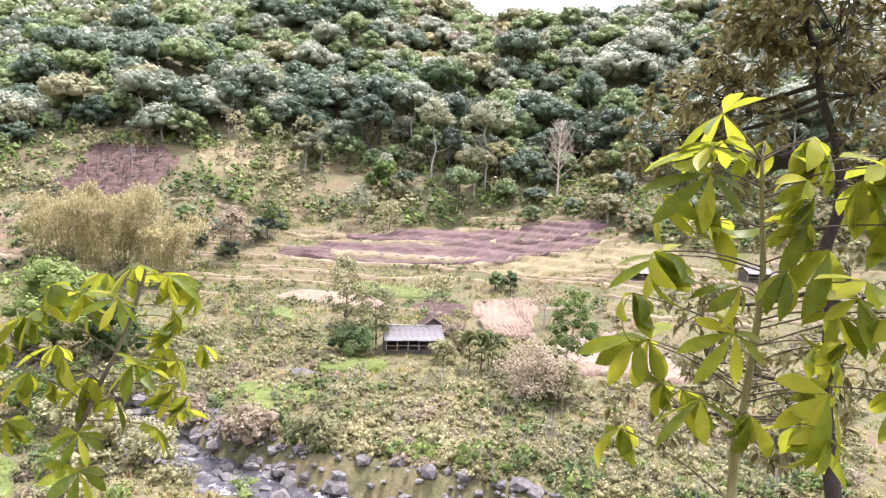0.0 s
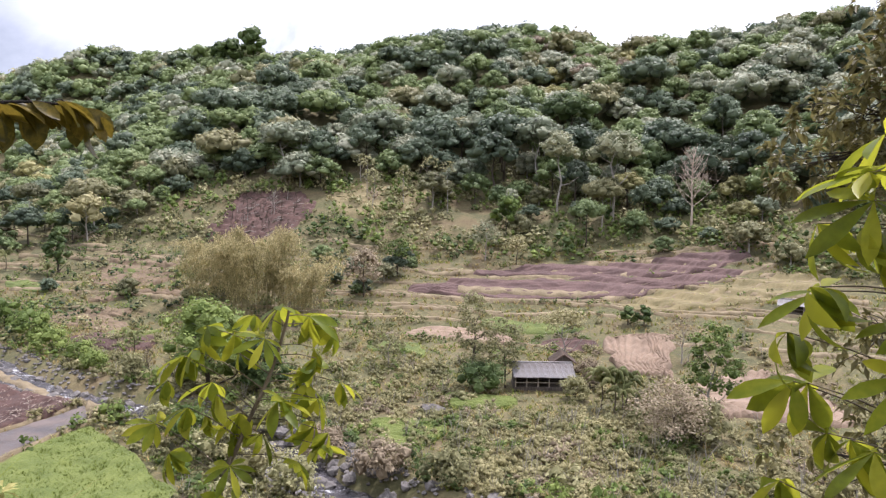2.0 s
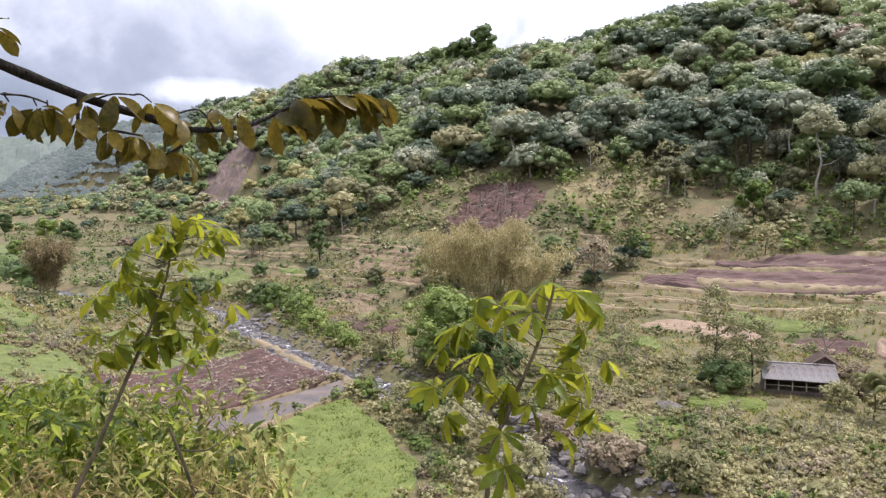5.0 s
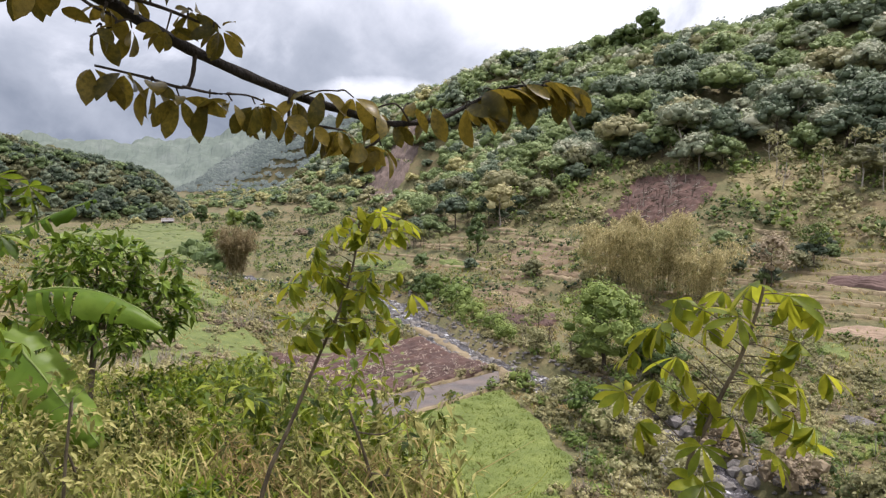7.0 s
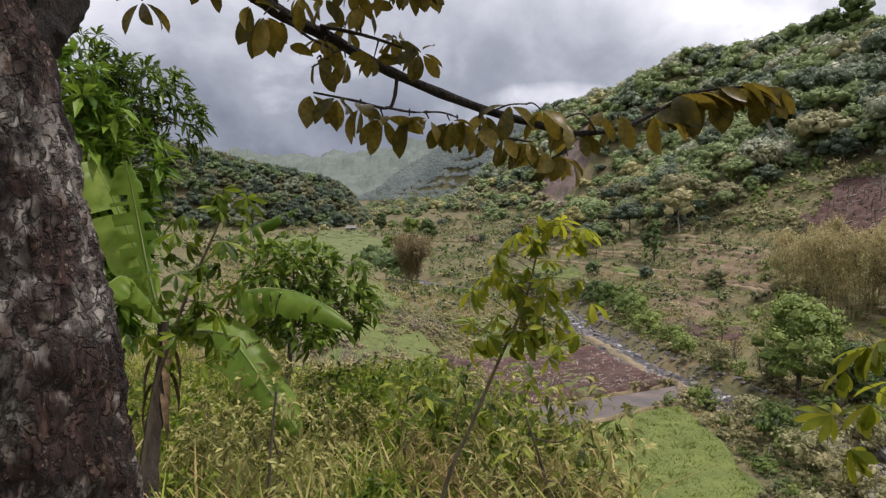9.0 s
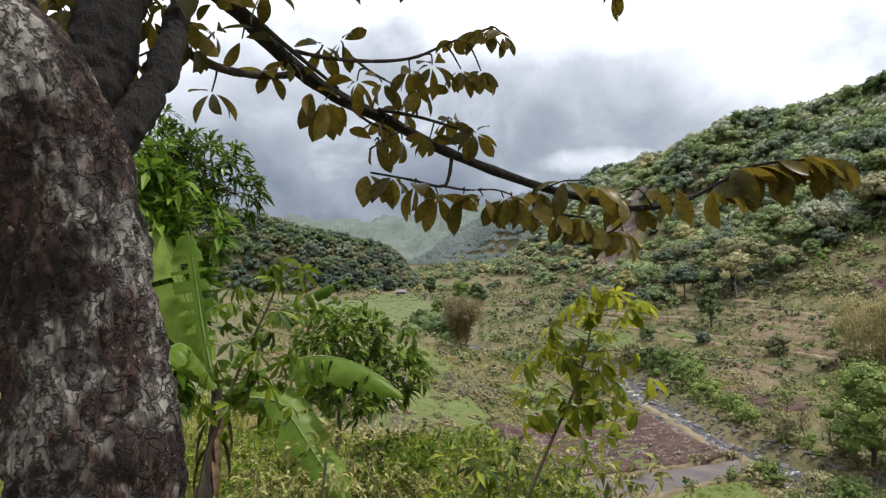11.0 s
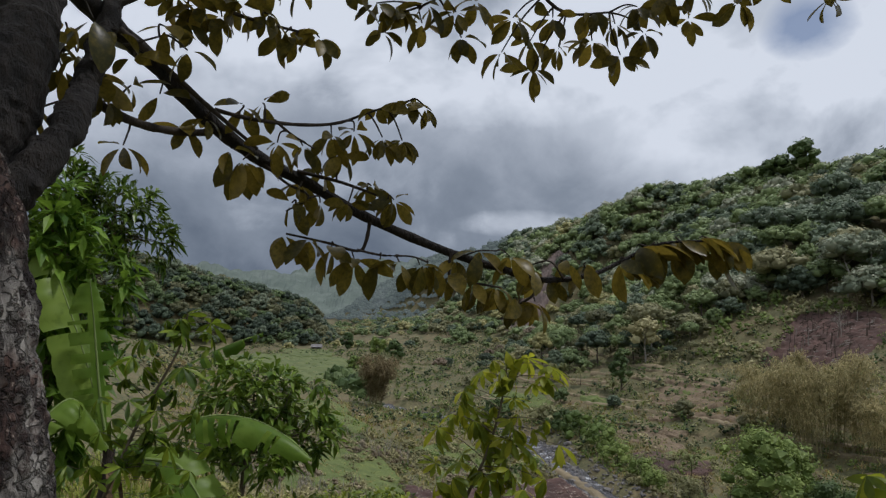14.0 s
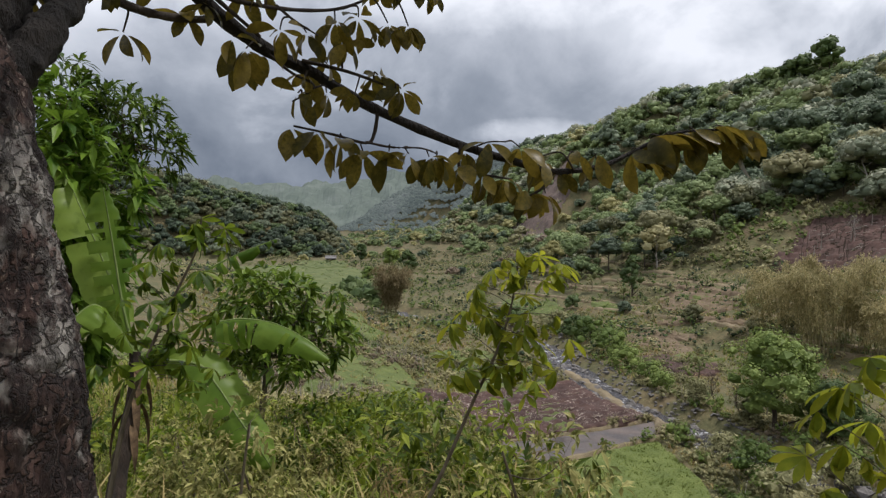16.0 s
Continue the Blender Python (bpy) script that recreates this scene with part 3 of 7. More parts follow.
def plant_tree(kind, colour, x, y, size, label, group, name="tree"):
    trunk, top = tree_meshes(kind, colour)
    ob = thing(name, label, "tree", group, m=Matrix.LocRotScale((x, y, float(land(x, y)) - 0.1), Euler((0, 0, random.uniform(0, 6.28))), (size, size, size * random.uniform(0.9, 1.15))))
    part("trunk", trunk, ob)
    part("crown", top, ob)
    return ob


def in_clearing(x, y):
    return ((-104 < x < -62) & (138 < y < 188)) | ((-70 < x < -40) & (170 < y < 204)) | ((-62 < x < -30) & (150 < y < 172))


def wood_edge(u):
    """How far below the hill's foot the trees reach down; above it where scrub and clearings take the slope."""
    return np.interp(u, [-130, 100, 128, 140, 168, 182, 225, 280, 310, 400, 425, 560, 620, 900], [7, 7, 0, -16, -14, 30, 30, 26, 22, 20, 22, 26, 20, 20])


def on_scar(u, dv):
    """The bare landslide beside the wooded nose of the hill."""
    return (abs(u - 392 - 0.82 * dv) < 11) & (dv > -12) & (dv < 80)


spots = []
for u0 in np.arange(-130, 1080, 8.8):
    f, c = float(foot(u0)), float(crest(u0))
    for v0 in np.arange(f - float(wood_edge(u0)), c + 9, 8.4 if u0 < 330 else 10.0):
        u1, v1 = u0 + rng.uniform(-2.5, 2.5), v0 + rng.uniform(-2.5, 2.5)
        x, y = to_xy(u1, v1)
        if in_clearing(x, y) or on_scar(u1, v1 - f) or (v1 < f + 14 and rng.uniform() < (0.36 if u0 < 176 else 0.12)):
            continue
        spots.append((x, y, u1, v1 - f, c - f))
spots = [s for s in spots if -38 < math.degrees(math.atan2(-s[0], s[1])) < 75]
far_woods, painted_mist_woods = Heap(), Heap()
singles = 0
order = sorted(range(len(spots)), key=lambda i: math.hypot(spots[i][0], spots[i][1]))
for rank, i in enumerate(order):
    x, y, u1, dv, depth = spots[i]
    patchy = fbm(x, y, 45, 41)
    r = rng.uniform() + 0.7 * patchy
    # darker tree mix up the valley, a cloud's shadow put into the colours
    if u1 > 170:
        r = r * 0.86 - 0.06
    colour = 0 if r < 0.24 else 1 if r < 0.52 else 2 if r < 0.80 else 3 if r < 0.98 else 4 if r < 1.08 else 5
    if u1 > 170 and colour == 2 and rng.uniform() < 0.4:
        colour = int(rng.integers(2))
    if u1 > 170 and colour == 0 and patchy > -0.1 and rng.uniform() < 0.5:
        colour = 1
    if dv < 22 and rng.uniform() < 0.6:
        colour = int(rng.choice([3, 3, 1, 1, 0, 4]))
    kind = int(rng.integers(8))
    size = rng.uniform(0.95, 1.55) * ((0.55 if u1 < 110 else 0.66) if dv < 12 else 0.74 if dv < 25 else 1.0)
    if rank < 165:
        plant_tree(kind, colour, x, y, size, "%s broadleaf tree on the lower slope of the hill" % KIND_NAMES[colour], "hillside trees")
        continue
    tall, w, h, (v, t, q), _ = TREE_KINDS[kind]
    if rank > 620:
        tall, w, h, (v, t, q) = LITE_KINDS[kind % 5]
        size *= 1.12
    th = rng.uniform(0, 6.283)
    cs, sn = math.cos(th) * size, math.sin(th) * size
    vv = v + np.array([0, 0, tall * 0.62 - h * 0.4])
    vv = np.stack([vv[:, 0] * cs - vv[:, 1] * sn, vv[:, 0] * sn + vv[:, 1] * cs, vv[:, 2] * size], 1) + np.array([x, y, float(land(x, y))])
    # the farthest trees share the hills' painted mist
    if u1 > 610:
        painted_mist_woods.add(vv, t, q[::2])
    else:
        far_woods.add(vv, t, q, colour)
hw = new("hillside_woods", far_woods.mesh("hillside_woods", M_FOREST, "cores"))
tagged(hw, "dense broadleaf woods in many greens with silvery crowns covering the hill", "woods", kind="stuff")
print("spots", len(spots))

# the spur across the head of the valley
spur_woods = Heap()
for u0 in np.arange(396, 600, 8.0):
    for v0 in np.arange(-230, 24, 7.5):
        u1, v1 = u0 + rng.uniform(-3.5, 3.5), v0 + rng.uniform(-3.5, 3.5)
        x, y = to_xy(u1, v1)
        if ease(395, 500, u1) * ease(22, -6, v1) < 0.2:
            continue
        tall, w, h, (v, t, q) = LITE_KINDS[int(rng.integers(5))]
        size = rng.uniform(0.8, 1.5)
        spur_woods.add((v + np.array([0, 0, tall * 0.7 - h * 0.5])) * size + np.array([x, y, float(land(x, y))]), t, q, int(rng.choice([0, 0, 0, 1, 2, 3, 3])))
tagged(new("spur_woods", spur_woods.mesh("spur_woods", M_FOREST, "cores")), "dark green woods on the spur up the valley", "woods", kind="stuff")

# patches of wood on the floor at the head of the valley
head_woods = Heap()
for k in range(1000):
    u1, v1 = rng.uniform(330, 800), rng.uniform(-30, 125)
    x, y = to_xy(u1, v1)
    if fbm(x, y, 70, 47) < -0.12 + 0.36 * ease(500, 330, u1) or v1 > float(foot(u1)) - 4 or float(river_distance(x, y)) < 9:
        continue
    tall, w, h, (v, t, q) = LITE_KINDS[int(rng.integers(5))]
    size = rng.uniform(0.4, 0.95)
    head_woods.add((v + np.array([0, 0, tall * 0.62 - h * 0.4])) * size + np.array([x, y, float(land(x, y))]), t, q, int(rng.choice([0, 1, 1, 3, 4])))
tagged(new("valley_head_woods", head_woods.mesh("valley_head_woods", M_FOREST, "cores")), "green groves on the floor at the head of the valley", "woods", kind="stuff")

# ---- plants near the camera ----
def leaf_shape(length, width, droop, fold=0.25, widest=0.55, segments=6, wave=0.0, blunt=0.8):
    """A leaf along +x with its upper side to +z: a folded, bending blade on a midrib."""
    v, q = [], []
    x, z, a = 0.0, 0.0, 0.0
    for i in range(segments + 1):
        s = i / segments
        w = width * 0.5 * (math.sin(math.pi * min(1.0, s ** (math.log(0.5) / math.log(widest)))) ** blunt) if 0 < s < 1 else width * 0.02
        lift = fold * w + wave * w * math.sin(9 * s)
        v += [(x, w, z + lift), (x, 0, z), (x, -w, z + lift * (1 - 2 * wave))]
        a = -droop * (s + 0.5 / segments)
        x += math.cos(a) * length / segments
        z += math.sin(a) * length / segments
        if i < segments:
            k = 3 * i
            q += [(k, k + 1, k + 4, k + 3), (k + 1, k + 2, k + 5, k + 4)]
    return np.array(v), np.array(q)


def leaf_frame(place, way, up=(0, 0, 1), size=1.0, roll=0.0):
    x = Vector(way).normalized()
    y = Vector(up).cross(x)
    if y.length < 0.05:
        y = Vector((1, 0, 0)).cross(x)
    y.normalize()
    z = x.cross(y)
    m = Matrix((x, y, z)).transposed().to_4x4()
    return Matrix.Translation(place) @ m @ Matrix.Rotation(roll, 4, "X") @ Matrix.Diagonal((size, size, size, 1))


def smooth_line(points, n):
    """n points on a smooth curve through the given ones."""
    P = [Vector(p) for p in points]
    out = []
    for k in range(n):
        f = k / (n - 1) * (len(P) - 1)
        i = min(int(f), len(P) - 2)
        t = f - i
        a, b, c, d = P[max(i - 1, 0)], P[i], P[i + 1], P[min(i + 2, len(P) - 1)]
        out.append(0.5 * (2 * b + (c - a) * t + (2 * a - 5 * b + 4 * c - d) * t * t + (3 * b - a - 3 * c + d) * t ** 3))
    return out


def stick(points, r0, r1, sides=8, n=None, knots=0.0):
    n = n or 5 * len(points)
    line = smooth_line(points, n)
    rr = [(r0 + (r1 - r0) * i / (n - 1)) * (1 + knots * math.sin(i * 2.7) * math.sin(i * 1.3)) for i in range(n)]
    return tube(line, rr, sides)


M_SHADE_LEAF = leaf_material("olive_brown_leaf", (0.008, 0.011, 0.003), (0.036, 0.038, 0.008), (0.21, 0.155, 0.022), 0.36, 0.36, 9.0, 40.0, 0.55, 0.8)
M_CASSAVA = leaf_material("yellow_green_leaf", (0.024, 0.054, 0.006), (0.138, 0.190, 0.014), (0.36, 0.365, 0.028), 0.56, 0.42, 6.0, leafy=0.8, patchy=0.6)
M_CASSAVA_DARK = leaf_material("mid_green_leaf", (0.010, 0.026, 0.003), (0.055, 0.105, 0.008), (0.20, 0.26, 0.022), 0.40, 0.42, 6.0, leafy=0.7)
M_BANANA = leaf_material("banana_leaf", (0.030, 0.075, 0.009), (0.095, 0.175, 0.018), (0.22, 0.31, 0.05), 0.48, 0.40, 3.0, 14.0)
M_RIB = bark_material("banana_midrib", (0.10, 0.15, 0.03), (0.20, 0.25, 0.08), 12.0)
M_DEAD = bark_material("withered_leaf", (0.045, 0.026, 0.012), (0.17, 0.11, 0.055), 14.0)
M_FIBRE = bark_material("fibrous_brown_stem", (0.006, 0.004, 0.002), (0.045, 0.028, 0.016), 22.0, (1, 1, 0.12), 0.9)
M_MANGO = leaf_material("glossy_green_leaf", (0.006, 0.017, 0.002), (0.040, 0.082, 0.008), (0.15, 0.22, 0.028), 0.24, 0.32, 2.0, leafy=0.7)
M_WEED = leaf_material("weed_leaf", (0.016, 0.023, 0.004), (0.115, 0.128, 0.026), (0.37, 0.35, 0.130), 0.28, 0.6, 1.1, leafy=0.7)
M_DRYGRASS = leaf_material("dry_grass", (0.060, 0.040, 0.012), (0.25, 0.185, 0.070), (0.48, 0.39, 0.175), 0.22, 0.7, 0.8)
M_GRASS = leaf_material("green_grass", (0.014, 0.026, 0.003), (0.105, 0.140, 0.016), (0.28, 0.31, 0.055), 0.27, 0.6, 0.8, leafy=0.6)
M_STEM = bark_material("plant_stem", (0.045, 0.035, 0.022), (0.16, 0.13, 0.085), 18.0)
M_STEM_GREEN = bark_material("green_stem", (0.13, 0.12, 0.04), (0.30, 0.27, 0.13), 20.0)
# mossy bark taken near black, with the crown's shade put into its colour
M_SHADED_LIMB = bark_material("shaded_mossy_limb_bark", (0.0015, 0.001, 0.001), (0.026, 0.019, 0.013), 34.0, (1, 1, 0.4), 1.0)
M_TWIG = bark_material("dark_twig", (0.012, 0.009, 0.007), (0.055, 0.042, 0.03), 30.0)

m, n, l = node_material("cracked_bark")
big, fine, tiny = grain(n, l, 6.0, 4.0, 0.6), grain(n, l, 60.0, 7.0, 0.72, (1, 1, 0.35)), grain(n, l, 150.0, 5.0, 0.7, (1, 1, 0.8))
lich, patch2 = grain(n, l, 75.0, 6.0, 0.75), grain(n, l, 8.0, 4.0, 0.6, (1, 1, 0.8))
co, mp, vo, cell = n.new("ShaderNodeTexCoord"), n.new("ShaderNodeMapping"), n.new("ShaderNodeTexVoronoi"), n.new("ShaderNodeTexVoronoi")
mp.inputs["Scale"].default_value = (1, 1, 0.42)
vo.feature = "DISTANCE_TO_EDGE"
wob, wn2 = n.new("ShaderNodeMixRGB"), n.new("ShaderNodeTexNoise")
wob.blend_type, wob.inputs[0].default_value = "ADD", 0.055
wn2.inputs["Scale"].default_value, wn2.inputs["Detail"].default_value = 45.0, 4.0
l.new(co.outputs["Object"], wn2.inputs["Vector"])
l.new(co.outputs["Object"], wob.inputs[1])
l.new(wn2.outputs["Color"], wob.inputs[2])
l.new(wob.outputs[0], mp.inputs[0])
for vor in (vo, cell):
    vor.inputs["Scale"].default_value = 46.0
    l.new(mp.outputs[0], vor.inputs["Vector"])
crack = ramp(n, l, vo.outputs["Distance"], [(0.0, (0, 0, 0)), (0.10, (1, 1, 1))])
crack = blend(n, l, 0.4, crack, ramp(n, l, fine, [(0.38, (0, 0, 0)), (0.50, (1, 1, 1))]), "MULTIPLY")
tone = n.new("ShaderNodeSeparateColor")
l.new(cell.outputs["Color"], tone.inputs[0])
c = ramp(n, l, tone.outputs[0], [(0.0, (0.012, 0.004, 0.003)), (0.5, (0.050, 0.020, 0.014)), (1.0, (0.130, 0.072, 0.052))])
c = blend(n, l, 0.4, c, ramp(n, l, fine, [(0.40, (0.005, 0.002, 0.002)), (0.52, (0.028, 0.013, 0.010)), (0.68, (0.14, 0.095, 0.075))]))
c = blend(n, l, 0.25, c, ramp(n, l, tiny, [(0.42, (0.006, 0.003, 0.002)), (0.70, (0.14, 0.10, 0.08))]))
lm = blend(n, l, 1.0, ramp(n, l, patch2, [(0.50, (0, 0, 0)), (0.60, (1, 1, 1))]), ramp(n, l, lich, [(0.40, (0, 0, 0)), (0.50, (0.95, 0.95, 0.95))]), "MULTIPLY")
pale_plate = blend(n, l, 1.0, ramp(n, l, patch2, [(0.47, (0, 0, 0)), (0.56, (1, 1, 1))]), ramp(n, l, tone.outputs[1], [(0.50, (0, 0, 0)), (0.58, (0.9, 0.9, 0.9))]), "MULTIPLY")
c = blend(n, l, pale_plate, c, ramp(n, l, fine, [(0.36, (0.09, 0.08, 0.07)), (0.56, (0.34, 0.32, 0.285))]))
c = blend(n, l, lm, c, (0.34, 0.32, 0.285))
c = blend(n, l, ramp(n, l, grain(n, l, 110.0, 5.0, 0.7, (1, 1, 0.7)), [(0.60, (0, 0, 0)), (0.66, (0.7, 0.7, 0.7))]), c, (0.34, 0.27, 0.22))
# maroon patches of bark, blackened to paint in the trunk's shaded side
c = blend(n, l, ramp(n, l, big, [(0.52, (0, 0, 0)), (0.60, (0.9, 0.9, 0.9))]), c, (0.012, 0.005, 0.004))
c = blend(n, l, ramp(n, l, crack, [(0.0, (0.30, 0.30, 0.30)), (1.0, (1, 1, 1))]), (0.004, 0.002, 0.002), c)
high = blend(n, l, 0.25, crack, tiny)
surface(n, l, c, 0.92, relief(n, l, high, 1.0, 0.012))
M_BARK = m

shade_tree = thing("shade_tree", "old tree with cracked lichen-spotted bark and olive-brown leaves", "tree")
# trunk: cracked plates as real relief
line = smooth_line([(-1.305, -0.104, 20.794), (-1.313, -0.110, 21.421), (-1.289, -0.116, 21.725), (-1.305, -0.131, 21.917), (-1.327, -0.153, 22.085), (-1.338, -0.171, 22.163), (-1.350, -0.207, 22.253), (-1.360, -0.257, 22.320), (-1.371, -0.330, 22.385)], 300)
rad_t = np.interp(np.arange(300), [0, 94, 126, 236, 267, 299], [0.125, 0.102, 0.096, 0.096, 0.092, 0.075])
SIDES = 128
tv, tq = tube(line, list(rad_t), SIDES)
for i in range(len(tv)):
    ring, k = divmod(i, SIDES)
    c0 = line[ring]
    d = Vector(tv[i]) - c0
    th = 2 * math.pi * k / SIDES
    p = Vector((math.cos(th) * 0.098, math.sin(th) * 0.098, c0.z))
    p += 0.010 * noise.noise_vector(p * 22)
    near_d = noise.voronoi(Vector((p.x * 50, p.y * 50, p.z * 12)))[0]
    small_d = noise.voronoi(Vector((p.x * 85, p.y * 85, p.z * 50)))[0]
    plate = min(1.0, (near_d[1] - near_d[0]) * 3.6)
    chip = min(1.0, (small_d[1] - small_d[0]) * 3.0)
    d *= 0.945 + 0.070 * plate + 0.030 * chip * plate + 0.07 * noise.noise(p * 12) + 0.022 * noise.noise(p * 55)
    tv[i] = c0 + d
trunk = part("trunk", raw_mesh("trunk", tv, [tq], [M_BARK], smooth=True), shade_tree, "cracked brown-grey trunk with pale lichen")

BOUGHS = [
    ([(-1.419, -0.165, 22.167), (-1.456, -0.129, 22.298), (-1.498, -0.092, 22.436), (-1.596, -0.076, 22.596), (-1.711, -0.052, 22.812), (-1.798, -0.031, 23.138)], 0.056, 0.045, "limb"),
    ([(-1.378, -0.117, 22.172), (-1.420, -0.062, 22.265), (-1.512, -0.008, 22.374), (-1.631, 0.024, 22.488), (-1.731, 0.062, 22.635), (-1.842, 0.101, 22.857)], 0.030, 0.019, "limb"),
    ([(-1.385, -0.189, 22.242), (-1.407, -0.219, 22.384), (-1.458, -0.253, 22.525)], 0.04, 0.03, "limb"),
]
BRANCHES = [
    # the long main branch
    ([(-1.597, -0.083, 22.704), (-1.729, -0.004, 22.697), (-1.818, 0.097, 22.666), (-1.845, 0.190, 22.611), (-1.906, 0.328, 22.524), (-1.946, 0.460, 22.466), (-1.964, 0.613, 22.417), (-1.961, 0.790, 22.343), (-1.932, 1.050, 22.260), (-1.893, 1.241, 22.213), (-1.845, 1.388, 22.182), (-1.797, 1.546, 22.205), (-1.759, 1.641, 22.249), (-1.687, 1.756, 22.312), (-1.596, 1.904, 22.326)], 0.026, 0.004),
    ([(-1.797, 0.076, 22.672), (-1.784, 0.164, 22.612), (-1.841, 0.315, 22.533), (-1.904, 0.445, 22.477)], 0.009, 0.004),
    ([(-1.798, 0.039, 22.500), (-1.835, 0.130, 22.477), (-1.862, 0.214, 22.475), (-1.897, 0.313, 22.495), (-1.904, 0.334, 22.524)], 0.011, 0.008),
    ([(-1.868, 0.323, 22.546), (-1.855, 0.410, 22.536), (-1.854, 0.529, 22.543), (-1.845, 0.636, 22.564), (-1.829, 0.729, 22.609), (-1.798, 0.836, 22.654)], 0.006, 0.003),
    ([(-1.854, 0.468, 22.544), (-1.847, 0.512, 22.513), (-1.850, 0.576, 22.487)], 0.004, 0.002),
    ([(-1.952, 0.574, 22.445), (-1.888, 0.679, 22.416), (-1.837, 0.792, 22.375)], 0.006, 0.003),
    ([(-1.944, 0.475, 22.452), (-1.914, 0.528, 22.401), (-1.879, 0.578, 22.364), (-1.907, 0.528, 22.325)], 0.005, 0.002),
    ([(-1.955, 0.802, 22.335), (-1.960, 0.792, 22.269), (-1.965, 0.768, 22.243), (-1.984, 0.679, 22.262), (-2.006, 0.570, 22.280)], 0.006, 0.003),
    ([(-1.964, 0.767, 22.246), (-1.940, 0.837, 22.233), (-1.906, 0.912, 22.232), (-1.881, 0.954, 22.216)], 0.004, 0.002),
    ([(-1.920, 1.067, 22.257), (-1.920, 1.059, 22.208), (-1.915, 1.070, 22.174), (-1.867, 1.152, 22.158), (-1.850, 1.205, 22.151)], 0.006, 0.003),
    ([(-1.919, 1.105, 22.246), (-1.870, 1.133, 22.261), (-1.838, 1.173, 22.261)], 0.003, 0.002),
    ([(-1.851, 1.382, 22.185), (-1.863, 1.344, 22.130), (-1.878, 1.298, 22.103)], 0.006, 0.003),
    ([(-1.821, 1.441, 22.187), (-1.834, 1.392, 22.243), (-1.891, 1.334, 22.222)], 0.004, 0.002),
    # twigs that come down from the crown over the camera
    ([(-1.704, -0.025, 23.098), (-1.651, 0.260, 23.104), (-1.621, 0.650, 23.105), (-1.546, 0.954, 23.020), (-1.533, 1.146, 22.903), (-1.468, 1.279, 22.907)], 0.012, 0.003),
    ([(-1.621, 0.650, 23.105), (-1.582, 0.761, 22.972), (-1.602, 0.812, 22.890), (-1.650, 0.774, 22.852)], 0.006, 0.003),
    ([(-1.546, 0.954, 23.020), (-1.373, 1.197, 23.036), (-1.304, 1.363, 22.978), (-1.232, 1.483, 22.968), (-1.024, 1.656, 22.962)], 0.006, 0.003),
    ([(-1.779, 0.046, 22.670), (-1.757, 0.139, 22.739), (-1.752, 0.233, 22.758), (-1.767, 0.355, 22.750), (-1.758, 0.510, 22.746)], 0.008, 0.003),
    ([(-1.770, -0.003, 22.752), (-1.730, 0.150, 22.835), (-1.717, 0.346, 22.853), (-1.719, 0.459, 22.862)], 0.008, 0.003),
    ([(-1.758, -0.012, 22.573), (-1.762, 0.027, 22.609), (-1.773, 0.093, 22.617), (-1.767, 0.170, 22.654)], 0.005, 0.002),
]
